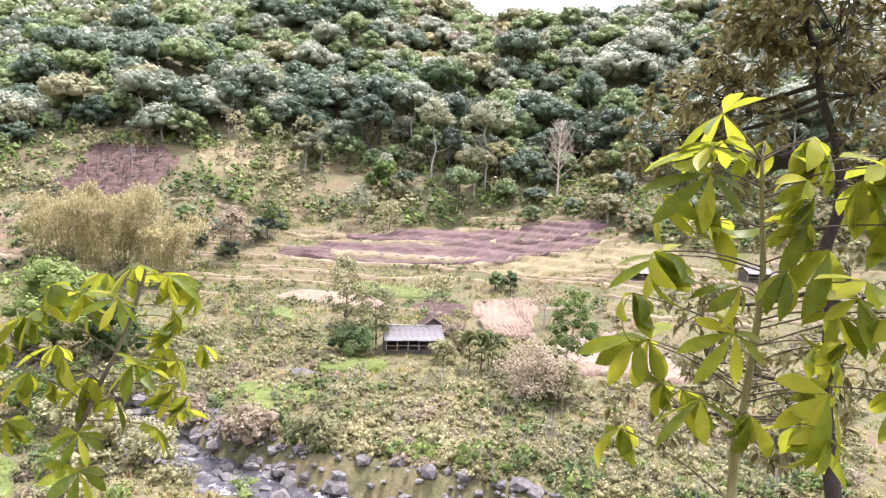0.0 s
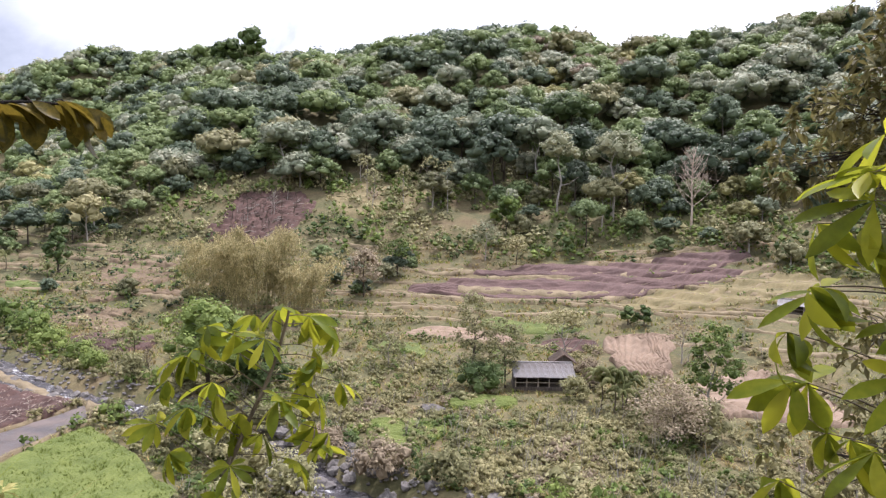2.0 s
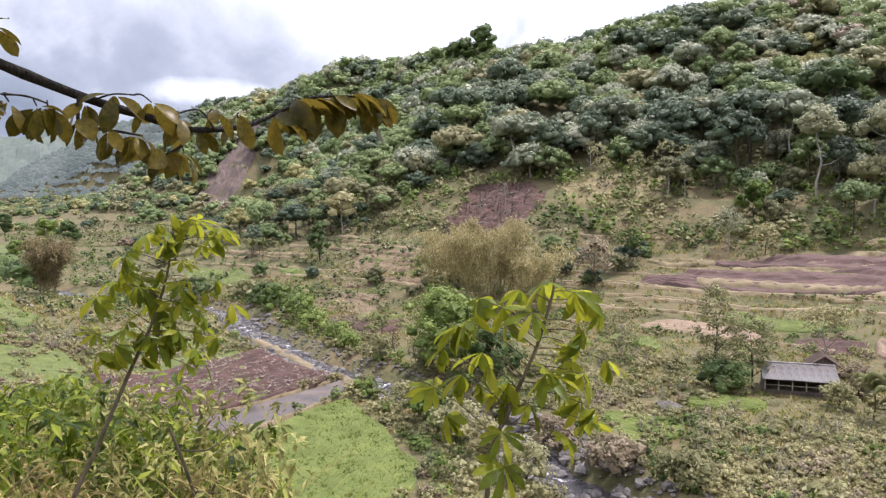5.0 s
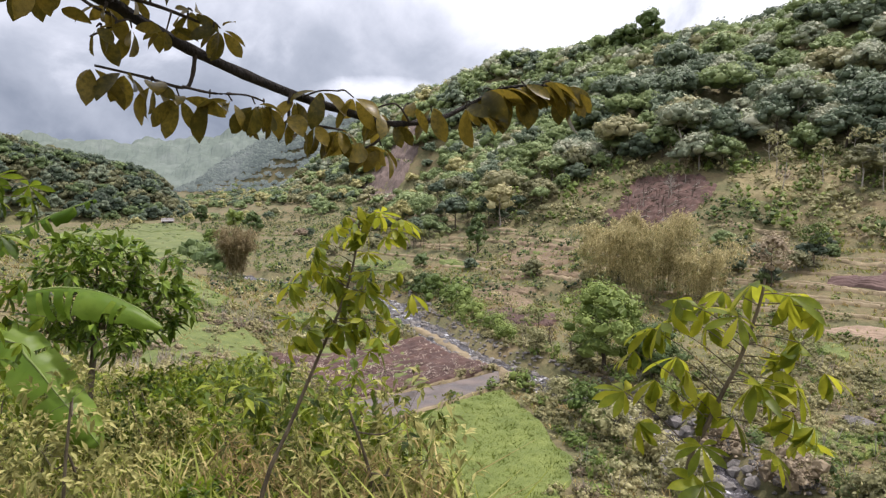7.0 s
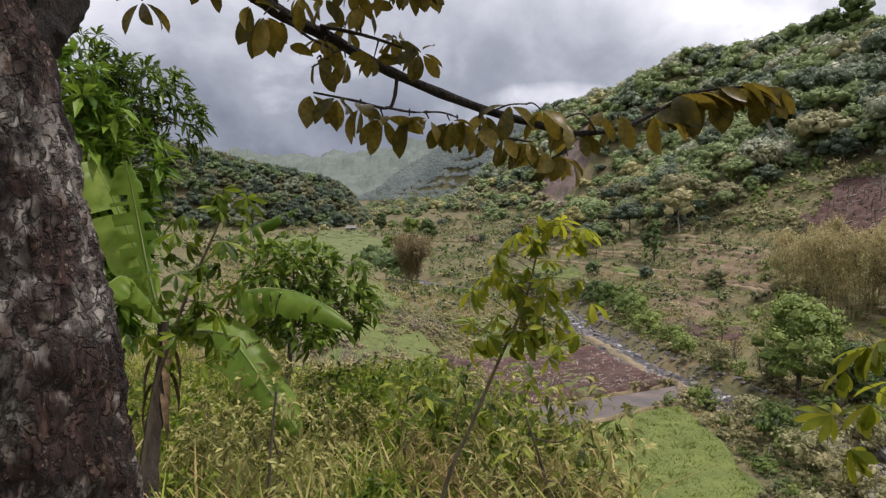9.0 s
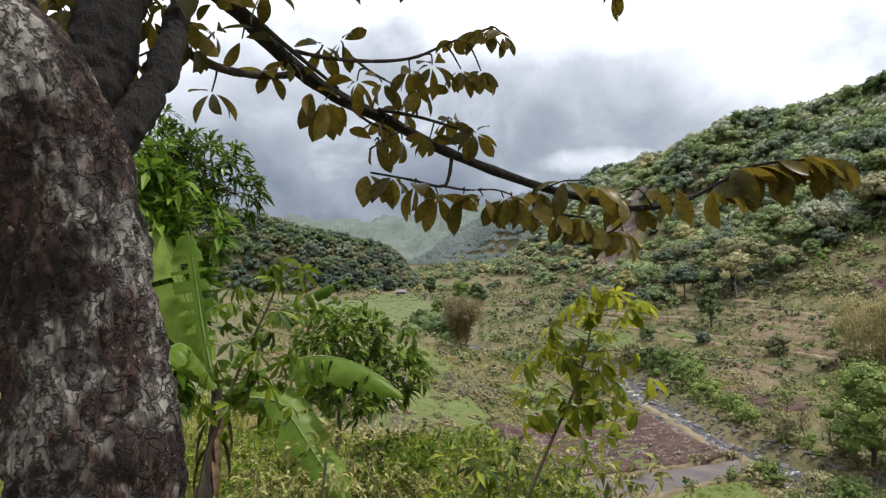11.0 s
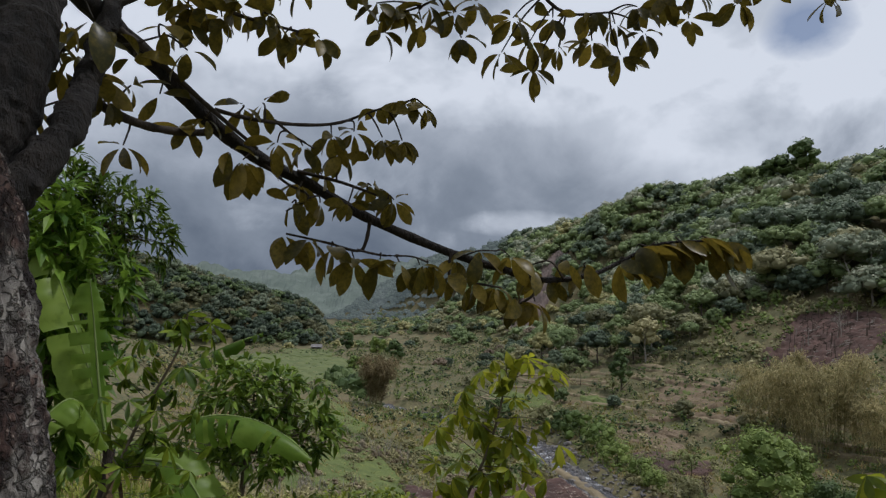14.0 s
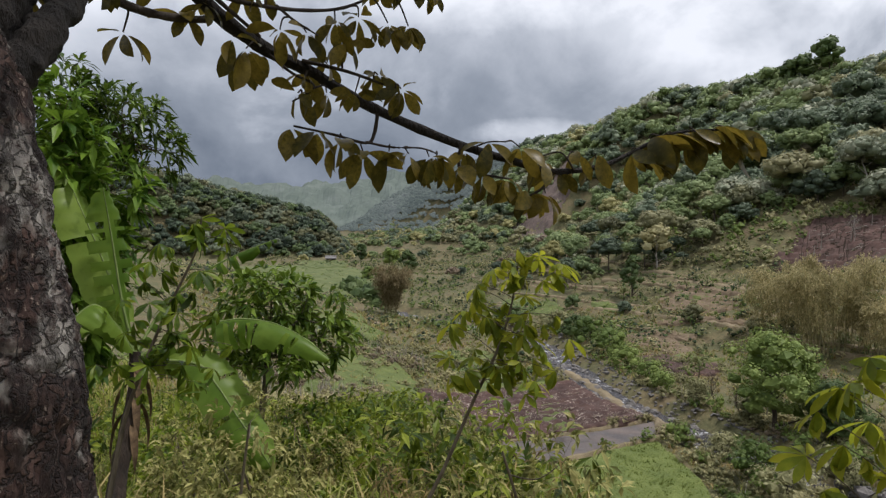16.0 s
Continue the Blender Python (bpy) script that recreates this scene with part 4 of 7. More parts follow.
# where leaf whorls hang, and how many leaves each has
WHORLS = [
    [((-1.749, -0.010, 22.535), 6), ((-1.786, 0.046, 22.535), 5), ((-1.814, 0.127, 22.548), 3), ((-1.699, -0.074, 22.439), 6), ((-1.843, 0.193, 22.551), 2), ((-1.692, -0.097, 22.389), 5), ((-1.850, 0.125, 22.422), 4),
     ((-1.742, 0.194, 22.749), 7), ((-1.755, 0.247, 22.743), 7), ((-1.767, 0.302, 22.736), 7), ((-1.776, 0.230, 22.706), 5), ((-1.744, 0.333, 22.764), 7), ((-1.745, 0.402, 22.762), 7)],
    [((-1.755, 0.480, 22.729), 6), ((-1.749, 0.537, 22.741), 5), ((-1.732, 0.408, 22.830), 5), ((-1.724, 0.469, 22.845), 4), ((-1.845, 0.384, 22.562), 4), ((-1.844, 0.433, 22.579), 4), ((-1.925, 0.386, 22.472), 4),
     ((-1.922, 0.415, 22.447), 6), ((-1.865, 0.482, 22.490), 6), ((-1.860, 0.549, 22.492), 6), ((-1.841, 0.619, 22.530), 5), ((-1.829, 0.679, 22.545), 7), ((-1.813, 0.757, 22.539), 7)],
    [((-1.799, 0.837, 22.650), 6), ((-1.780, 0.872, 22.640), 4), ((-1.804, 0.814, 22.538), 7), ((-1.848, 0.657, 22.483), 5), ((-1.900, 0.562, 22.403), 5), ((-1.898, 0.540, 22.347), 4), ((-1.878, 0.610, 22.352), 5),
     ((-1.881, 0.694, 22.362), 5), ((-1.854, 0.748, 22.411), 6), ((-1.829, 0.806, 22.375), 7), ((-2.009, 0.563, 22.279), 4), ((-1.993, 0.632, 22.271), 5), ((-1.978, 0.694, 22.247), 6)],
    [((-1.970, 0.762, 22.219), 5), ((-1.944, 0.831, 22.221), 2), ((-1.916, 0.880, 22.214), 4), ((-1.885, 0.948, 22.213), 5), ((-1.919, 1.062, 22.191), 4), ((-1.887, 1.125, 22.167), 5), ((-1.861, 1.191, 22.151), 6),
     ((-1.842, 1.233, 22.248), 4), ((-1.878, 1.298, 22.111), 6), ((-1.857, 1.351, 22.112), 5), ((-1.817, 1.438, 22.245), 3), ((-1.794, 1.517, 22.244), 3), ((-1.759, 1.641, 22.249), 5)],
    [((-1.732, 1.696, 22.298), 7), ((-1.687, 1.756, 22.312), 7), ((-1.647, 1.808, 22.328), 7), ((-1.613, 1.868, 22.333), 7), ((-1.587, 1.923, 22.321), 6), ((-1.570, 1.960, 22.303), 4), ((-1.701, 0.669, 22.850), 6),
     ((-1.684, 0.726, 22.844), 7), ((-1.640, 0.785, 22.859), 6), ((-1.620, 0.861, 22.849), 7), ((-1.600, 0.911, 22.887), 6), ((-1.595, 1.035, 22.872), 7), ((-1.597, 1.099, 22.823), 8)],
    [((-1.550, 1.141, 22.884), 8), ((-1.489, 1.234, 22.902), 8), ((-1.466, 1.299, 22.878), 8), ((-1.408, 1.325, 22.913), 8), ((-1.348, 1.371, 22.935), 7), ((-1.298, 1.427, 22.947), 7), ((-1.225, 1.496, 22.953), 3),
     ((-1.148, 1.556, 22.969), 5), ((-1.052, 1.654, 22.942), 5), ((-1.706, 0.605, 22.879), 5), ((-1.655, -0.131, 22.574), 6), ((-1.672, -0.082, 22.527), 5)],
    [((-1.735, 0.706, 22.796), 6), ((-1.680, 0.794, 22.823), 6), ((-1.655, 0.905, 22.803), 6), ((-1.636, 1.028, 22.786), 6), ((-1.614, 1.124, 22.752), 7), ((-1.562, 1.173, 22.813), 6), ((-1.518, 1.262, 22.837), 7), ((-1.483, 1.340, 22.802), 6), ((-1.421, 1.363, 22.853), 7), ((-1.330, 1.442, 22.882), 6), ((-1.225, 1.519, 22.911), 5), ((-1.060, 1.663, 22.893), 5)],
    [((-1.584, -0.191, 22.515), 3), ((-1.605, -0.151, 22.548), 3), ((-1.585, -0.192, 22.451), 3), ((-1.555, -0.168, 22.480), 3), ((-1.650, -0.040, 22.563), 3), ((-1.674, 0.007, 22.547), 3), ((-1.639, -0.018, 22.586), 3), ((-1.674, 0.073, 22.608), 3), ((-1.713, 0.113, 22.577), 3), ((-1.628, 0.025, 22.603), 3), ((-1.650, -0.107, 22.570), 3), ((-1.600, -0.186, 22.402), 3), ((-1.696, 0.166, 22.650), 3), ((-1.708, 0.064, 22.523), 3), ((-1.719, 0.219, 22.619), 3)],
]
for pts, r0, r1, nm in BOUGHS:
    v, q = stick(pts, r0, r1, 32, 90, 0.05)
    for i in range(len(v)):
        p = Vector(v[i])
        v[i] = p + 0.009 * noise.noise_vector(p * 22) + 0.005 * noise.noise_vector(p * 60)
    part(nm, raw_mesh(nm, v, [q], [M_SHADED_LIMB], smooth=True), shade_tree)
branch_parts, samples = [], []
for k, (pts, r0, r1) in enumerate(BRANCHES):
    v, q = stick(pts, r0, r1, 8, None, 0.12)
    branch_parts.append(part("branch", raw_mesh("branch", v, [q], [M_TWIG if r0 < 0.02 else M_SHADED_LIMB], smooth=True), shade_tree))
    samples += [(p, k) for p in smooth_line(pts, 24)]
SHADE_LEAVES = []
for k in range(6):
    v, q = leaf_shape(1.0, 0.38 + 0.022 * k, 0.30 + 0.13 * k, 0.30, 0.58, 7, 0.05 * (k % 3), 0.62)
    SHADE_LEAVES.append(raw_mesh("leaf", v, [q], [M_SHADE_LEAF], smooth=True))
random.seed(5)
# the rest of the crown, over and behind the camera
rng = np.random.default_rng(58)
top = Vector((-1.798, -0.031, 23.138))
over = Heap()
cen = np.array([top.x + 0.3, top.y - 0.2, top.z + 1.3])
d = rng.normal(0, 1, (900, 3))
d /= np.linalg.norm(d, axis=1)[:, None]
pos = cen + d * np.array([2.6, 2.6, 1.1]) * rng.uniform(0.4, 1.0, (900, 1)) ** 0.6
pos = pos[pos[:, 2] > 23.75 + 0.0 * pos[:, 0]]
root = np.array(top)
arms = []
for k in range(7):
    th = k * 0.9 + 0.3
    reach = np.array([math.cos(th) * 1.9, math.sin(th) * 1.9, 0.5 + 0.3 * (k % 3)])
    arm = smooth_line([root, root + reach * 0.35 + np.array([0.1, -0.05, 0.45]), root + reach * 0.7 + np.array([0.0, 0.1, 0.75]), root + reach + np.array([0, 0, 0.9])], 16)
    v, q = tube(arm, [0.045 - 0.0024 * i for i in range(16)], 8)
    over.add(v, quads=q, mat=1)
    arms += [np.array(p) for p in arm[4:]]
arms = np.array(arms)
for p in pos[::3]:
    s = arms[np.argmin(np.linalg.norm(arms - p, axis=1))]
    v, q = stick([s, (p + s) / 2 + rng.normal(0, 0.06, 3), p], 0.010, 0.003, 5, 7)
    over.add(v, quads=q, mat=1)
w = np.tile([0.0, 0.0, -0.4], (len(pos), 1))
k = len(pos) * 8
c8 = np.repeat(pos, 8, 0)
lw = np.repeat(w, 8, 0) + rng.normal(0, 0.7, (k, 3))
lw /= np.linalg.norm(lw, axis=1)[:, None]
ls = np.cross(lw, rng.normal(0, 0.4, (k, 3)) + np.array([0, 0, 1.0]))
ls /= np.linalg.norm(ls, axis=1)[:, None]
L = rng.uniform(0.09, 0.14, (k, 1))
V = np.stack([c8, c8 + lw * L * 0.55 + ls * L * 0.2, c8 + lw * L * 0.5 - np.cross(ls, lw) * L * 0.05, c8 + lw * L * 0.55 - ls * L * 0.2, c8 + lw * L], 1).reshape(-1, 3)
i5 = np.arange(k)[:, None] * 5
over.add(V, np.concatenate([i5 + [0, 2, 1], i5 + [0, 3, 2], i5 + [1, 2, 4], i5 + [2, 3, 4]]))
part("crown", over.mesh("crown", [M_SHADE_LEAF, M_TWIG]), shade_tree)
# more whorls close to the trunk and along the twigs over the camera
fork = Vector((-1.736, -0.029, 22.633))
extra = []
for p, k in random.sample(samples, len(samples)):
    thin = BRANCHES[k][1] < 0.013
    if (p - fork).length < 0.62 and len(extra) < 3:
        extra.append((tuple(p + Vector((random.uniform(-0.07, 0.07), random.uniform(-0.07, 0.07), random.uniform(-0.10, 0.07)))), 5))
    elif thin and random.random() < 0.035:
        extra.append((tuple(p + Vector((random.uniform(-0.03, 0.03), random.uniform(-0.03, 0.03), random.uniform(-0.03, 0.03)))), 4))
for group in WHORLS + [extra]:
    for place, count in group:
        place = Vector(place)
        near_p, k = min(samples, key=lambda s: (s[0] - place).length)
        if (near_p - place).length > 0.012:
            mid = (near_p + place) / 2 + Vector((random.uniform(-0.01, 0.01), random.uniform(-0.01, 0.01), 0.012))
            v, q = stick([near_p, mid, place], 0.0032, 0.0018, 6, 8)
            part("twig", raw_mesh("twig", v, [q], [M_TWIG], smooth=True), branch_parts[k])
        turn0 = random.uniform(0, 6.28)
        on_main = k == 0 or 7 <= k <= 12
        tip = place.y > 1.6 and place.z < 22.5
        count += 1 if tip or not on_main else 0
        for i in range(count):
            th = turn0 + i * 6.283 / count + random.uniform(-0.4, 0.4)
            drop = random.uniform(0.1, 1.5) if tip else random.uniform(0.0, 1.8) if on_main else random.uniform(-0.35, 1.5)
            way = Vector((math.cos(th), math.sin(th), -drop)) + (Vector((0.5, 0.8, 0)) if tip else Vector())
            size = random.uniform(0.08, 0.155) if tip else random.uniform(0.070, 0.118) if on_main else random.uniform(0.048, 0.086)
            part("leaf", random.choice(SHADE_LEAVES), branch_parts[k], m=leaf_frame(place + way.normalized() * 0.012, way, (0, 0, 1), size, random.uniform(-1.2, 1.2)))


# ---- saplings with palmate leaves ----
def palm_mesh(seed, material, droop):
    rng = random.Random(seed)
    hp = Heap()
    count = rng.choice([6, 7, 7, 8])
    for i in range(count):
        th = (i - (count - 1) / 2) * radians(300) / count + rng.uniform(-0.08, 0.08)
        length = (1.0 - 0.32 * abs(th) / 2.1) * rng.uniform(0.9, 1.08)
        v, q = leaf_shape(length, 0.235 * rng.uniform(0.85, 1.15), droop * rng.uniform(0.6, 1.6), 0.26, 0.62, 6, 0.04)
        dive = -0.10 - droop * 0.75 * rng.uniform(0.2, 1.7)
        m = Matrix.Rotation(th, 3, "Z") @ Matrix.Rotation(-dive, 3, "Y") @ Matrix.Rotation(rng.uniform(-0.35, 0.35), 3, "X")
        hp.add(np.array([m @ Vector(p) for p in v]), quads=q)
    return hp.mesh("leaf", [material], True)


def sapling(name, label, stem_pts, r0, r1, leaves, material, length, seed, stem_material, fill=2):
    random.seed(seed)
    ob = thing(name, label, "sapling", "saplings")
    v, q = stick(stem_pts, r0, r1, 10, 60, 0.06)
    part("stem", raw_mesh("stem", v, [q], [stem_material], smooth=True), ob)
    line = smooth_line(stem_pts, 80)
    meshes = [palm_mesh(seed * 10 + k, material, 0.25 + 0.16 * k) for k in range(8)]
    more = [(Vector(a) + Vector(b)) / 2 for a, b in zip(leaves, leaves[2:])][::fill] + [Vector(a) * 0.6 + Vector(b) * 0.4 for a, b in zip(leaves, leaves[3:])][:: 50 if fill > 1 else 1]
    for c in list(leaves) + more:
        c = Vector(c) + Vector((random.uniform(-1, 1), random.uniform(-1, 1), random.uniform(-0.3, 0.3))) * 0.03
        i = min(range(80), key=lambda k: (line[k] - c).length)
        d0 = (line[i] - c).length
        i = max(2, min(79, i - int(0.35 * d0 / max(1e-3, (line[-1] - line[0]).length) * 80)))
        s = line[i]
        mid = (s + c) / 2 + Vector((0, 0, 0.06 * (c - s).length))
        v, q = stick([s, mid, c], 0.0024, 0.0014, 6, 10)
        stalk = part("stalk", raw_mesh("stalk", v, [q], [M_STEM], smooth=True), ob)
        out = c - s
        out.z = 0
        if out.length < 0.03:
            out = Vector((random.uniform(-1, 1), random.uniform(-1, 1), 0))
        out.normalize()
        way = out + Vector((0, 0, random.uniform(-1.15, 0.35)))
        part("leaf", random.choice(meshes), ob, m=leaf_frame(c, way, (0, 0, 1), length * random.uniform(0.8, 1.2), random.uniform(-0.8, 0.8)))
    return ob


sapling("cassava", "tall cassava-like sapling with broad yellow-green leaflets on a pale stem",
        [(0.631, 1.282, 20.743), (0.688, 1.483, 21.354), (0.709, 1.508, 21.502), (0.733, 1.530, 21.784), (0.728, 1.547, 21.927), (0.714, 1.553, 22.089)], 0.013, 0.004,
        [(0.625, 1.530, 22.178), (0.739, 1.594, 22.131), (0.589, 1.500, 22.032), (0.484, 1.558, 21.995), (0.609, 1.597, 21.927), (0.480, 1.532, 21.861), (0.455, 1.546, 21.754), (0.460, 1.553, 21.640), (0.530, 1.540, 21.554), (0.431, 1.551, 21.429),
         (0.588, 1.451, 21.551), (0.650, 1.441, 21.697), (0.764, 1.475, 22.039), (0.767, 1.526, 22.116), (0.776, 1.411, 21.948), (0.730, 1.403, 21.835), (0.853, 1.380, 21.835), (0.847, 1.336, 21.702), (0.842, 1.454, 21.685), (0.772, 1.386, 21.516),
         (0.797, 1.317, 21.535), (0.819, 1.520, 22.137), (0.870, 1.426, 22.050), (0.812, 1.356, 21.605), (0.914, 1.444, 22.096), (0.676, 1.385, 21.539), (0.926, 1.390, 21.946), (0.967, 1.392, 21.772), (0.895, 1.280, 21.616)],
        M_CASSAVA, 0.152, 3, M_STEM_GREEN, 2)
sapling("cassava", "slender sapling with drooping yellow-green leaflets over the stream bank",
        [(-1.107, 1.748, 19.960), (-1.202, 2.103, 20.922), (-1.153, 2.178, 21.176), (-1.087, 2.277, 21.392), (-1.047, 2.336, 21.579), (-1.039, 2.352, 21.661)], 0.011, 0.004,
        [(-1.223, 2.141, 21.599), (-1.189, 2.254, 21.498), (-1.301, 2.131, 21.481), (-1.388, 2.116, 21.393), (-1.082, 2.331, 21.648), (-0.989, 2.420, 21.615), (-0.876, 2.398, 21.558), (-0.876, 2.271, 21.463), (-1.028, 2.416, 21.400), (-1.017, 2.180, 21.337),
         (-0.907, 2.326, 21.299), (-0.836, 2.266, 21.206), (-0.927, 2.270, 21.152), (-1.311, 2.138, 21.310), (-1.399, 2.066, 21.257), (-1.320, 2.270, 21.375), (-1.167, 2.208, 21.284), (-1.150, 2.049, 21.146), (-0.963, 2.237, 21.105), (-1.081, 2.032, 21.026),
         (-1.053, 2.214, 21.535), (-0.837, 2.364, 21.350), (-1.340, 2.015, 21.186), (-1.180, 2.335, 21.606)],
        M_CASSAVA, 0.142, 4, M_STEM, 2)
sapling("cassava", "young sapling with light green leaflets leaning over weeds",
        [(-3.228, 1.543, 19.831), (-3.166, 1.680, 20.499), (-3.104, 1.804, 20.812), (-3.052, 1.956, 21.149), (-2.983, 2.042, 21.384), (-2.961, 2.120, 21.613), (-2.948, 2.161, 21.861)], 0.013, 0.004,
        [(-2.971, 2.136, 21.906), (-2.876, 2.246, 21.879), (-2.796, 2.330, 21.828), (-3.028, 2.058, 21.796), (-2.994, 1.929, 21.718), (-2.852, 2.261, 21.733), (-3.102, 1.933, 21.595), (-3.129, 1.878, 21.519), (-2.951, 1.964, 21.575), (-2.903, 2.185, 21.589), (-2.803, 2.292, 21.566),
         (-2.759, 2.316, 21.451), (-3.126, 1.835, 21.348), (-2.985, 1.847, 21.308), (-2.974, 2.049, 21.369), (-2.858, 2.180, 21.338), (-2.724, 2.166, 21.300), (-2.990, 1.984, 21.229), (-2.781, 2.071, 21.206), (-3.113, 1.824, 21.263), (-3.045, 2.193, 21.753), (-3.066, 2.126, 21.485)],
        M_CASSAVA, 0.128, 6, M_STEM, 1)
sapling("cassava", "leafy green sapling with hanging leaflets beside banana leaves",
        [(-4.554, 0.306, 19.880), (-4.444, 0.394, 20.412), (-4.481, 0.501, 20.920), (-4.427, 0.593, 21.220), (-4.447, 0.730, 21.540), (-4.432, 0.889, 21.872), (-4.420, 0.933, 22.092)], 0.016, 0.005,
        [(-4.418, 0.945, 22.082), (-4.384, 1.071, 22.038), (-4.449, 0.818, 22.043), (-4.470, 0.721, 21.945), (-4.386, 1.065, 21.894), (-4.384, 0.600, 21.720), (-4.330, 0.839, 21.659), (-4.387, 0.981, 21.542), (-4.331, 0.732, 21.434), (-4.476, 0.544, 21.503), (-4.382, 0.903, 21.343), (-4.324, 0.629, 21.258),
         (-4.466, 0.441, 21.316), (-4.471, 0.335, 21.262), (-4.341, 0.971, 21.203), (-4.333, 1.077, 21.330), (-4.260, 0.764, 21.075), (-4.405, 0.574, 21.092), (-4.461, 0.744, 21.775), (-4.325, 0.891, 21.773), (-4.491, 0.521, 21.620)],
        M_CASSAVA_DARK, 0.14, 7, M_STEM, 1)


# ---- banana ----
M_BANANA_DUSTY = leaf_material("dusty_banana_leaf", (0.035, 0.042, 0.016), (0.095, 0.11, 0.038), (0.20, 0.20, 0.085), 0.3, 0.6, 1.0)


def banana_blade(midrib, width, seed, hang=0.5, tears=5, material=None, face=None):
    """A torn blade along a midrib; both halves hang from it."""
    rng = random.Random(seed)
    line = smooth_line(midrib, 40)
    hp = Heap()
    v, q = tube(line, [0.014 - 0.011 * i / 39 for i in range(40)], 6)
    hp.add(v, quads=q, mat=1)
    gaps = sorted(rng.sample(range(4, 38), tears + (5 if tears > 5 else -1)))
    sag = [rng.uniform(0.6, 1.35) for _ in range(len(gaps) + 1)]
    for side in (-1, 1):
        V = []
        for i, p in enumerate(line):
            d = (line[min(i + 1, 39)] - line[max(i - 1, 0)]).normalized()
            s = d.cross(Vector(face or (0, 0, 1)))
            if s.length < 0.2:
                s = d.cross(Vector((0.5, 0.85, 0)))
            s.normalize()
            up = s.cross(d)
            w = width * 0.5 * min(1.0, 0.25 + 3.0 * i / 39) * (1 - max(0, (i / 39 - 0.6) / 0.4) ** 2 * 0.85)
            for j in range(5):
                f = j / 4
                a = hang * f * sag[sum(g < i for g in gaps)] * (1.0 + 0.1 * math.sin(i * 0.7 + seed))
                V.append(p + s * side * w * f * math.cos(a) - up * w * f * math.sin(a) + up * 0.012 * math.sin(i * 1.9) * f)
        Q = [(i * 5 + j, i * 5 + j + 1, (i + 1) * 5 + j + 1, (i + 1) * 5 + j) for i in range(39) for j in range(4) if not (i in gaps and j > 0)]
        hp.add(np.array(V), quads=Q)
    return hp.mesh("leaf", [material or M_BANANA, M_RIB], True)


banana = thing("banana_plant", "banana plant with broad torn green leaves on the bank", "banana plant")
v, q = stick([(-5.62, 0.53, 19.20), (-5.695, 0.59, 19.804), (-5.896, 0.65, 20.081), (-6.041, 0.745, 20.436), (-6.158, 0.832, 20.773), (-6.206, 0.841, 21.049)], 0.085, 0.045, 16, 36, 0.10)
part("stem", raw_mesh("stem", v, [q], [M_FIBRE], smooth=True), banana, "dark brown fibrous stem")
for k, (rib, width, hang, tears, face) in enumerate([
        ([(-6.20, 0.90, 21.02), (-6.15, 1.25, 21.20), (-6.083, 1.528, 21.26), (-5.934, 1.681, 21.28), (-5.759, 1.869, 21.241), (-5.568, 2.043, 21.129), (-5.372, 2.177, 20.973)], 0.50, 1.35, 8, None),
        ([(-6.20, 0.90, 20.98), (-5.995, 1.275, 20.932), (-5.831, 1.388, 20.778), (-5.636, 1.498, 20.54), (-5.442, 1.589, 20.346), (-5.315, 1.655, 20.197)], 0.42, 0.35, 4, (0.85, -0.1, 0.5)),
        ([(-6.208, 0.828, 21.05), (-6.269, 0.758, 21.475), (-6.295, 0.711, 21.851), (-6.299, 0.671, 22.153), (-6.292, 0.635, 22.381)], 0.37, 0.55, 9, (1.0, 0.35, 0.1)),
        ([(-6.21, 0.86, 21.06), (-6.308, 1.063, 21.352), (-6.174, 1.304, 21.627), (-5.999, 1.601, 21.822), (-5.799, 1.891, 21.959)], 0.24, 1.3, 18, None),
        ([(-6.208, 0.828, 21.05), (-6.162, 0.682, 21.304), (-6.094, 0.536, 21.459), (-6.02, 0.36, 21.33), (-5.98, 0.27, 21.16)], 0.40, 0.6, 4, None),
        ([(-6.213, 0.845, 21.06), (-6.501, 0.664, 21.754), (-6.716, 0.477, 22.336), (-6.898, 0.359, 22.685)], 0.5, 0.5, 4, None)]):
    part("leaf", banana_blade(rib, width, 20 + k, hang, tears, None, face), banana)
# dead leaf sheaths that hang round the stem
for k in range(7):
    th, z = k * 2.1, 20.95 - 0.07 * k
    c = Vector((-6.19 + 0.02 * k, 0.84 - 0.01 * k, z))
    d = Vector((math.cos(th), math.sin(th), 0))
    v, q = leaf_shape(0.42 + 0.05 * (k % 3), 0.06, 0.9, 0.6, 0.3, 7, 0.2)
    part("dead_leaf", raw_mesh("dead_leaf", v, [q], [M_DEAD], smooth=True), banana, "shrivelled brown leaf" if k == 0 else "", m=leaf_frame(c + d * 0.04, d + Vector((0, 0, -1.3))))


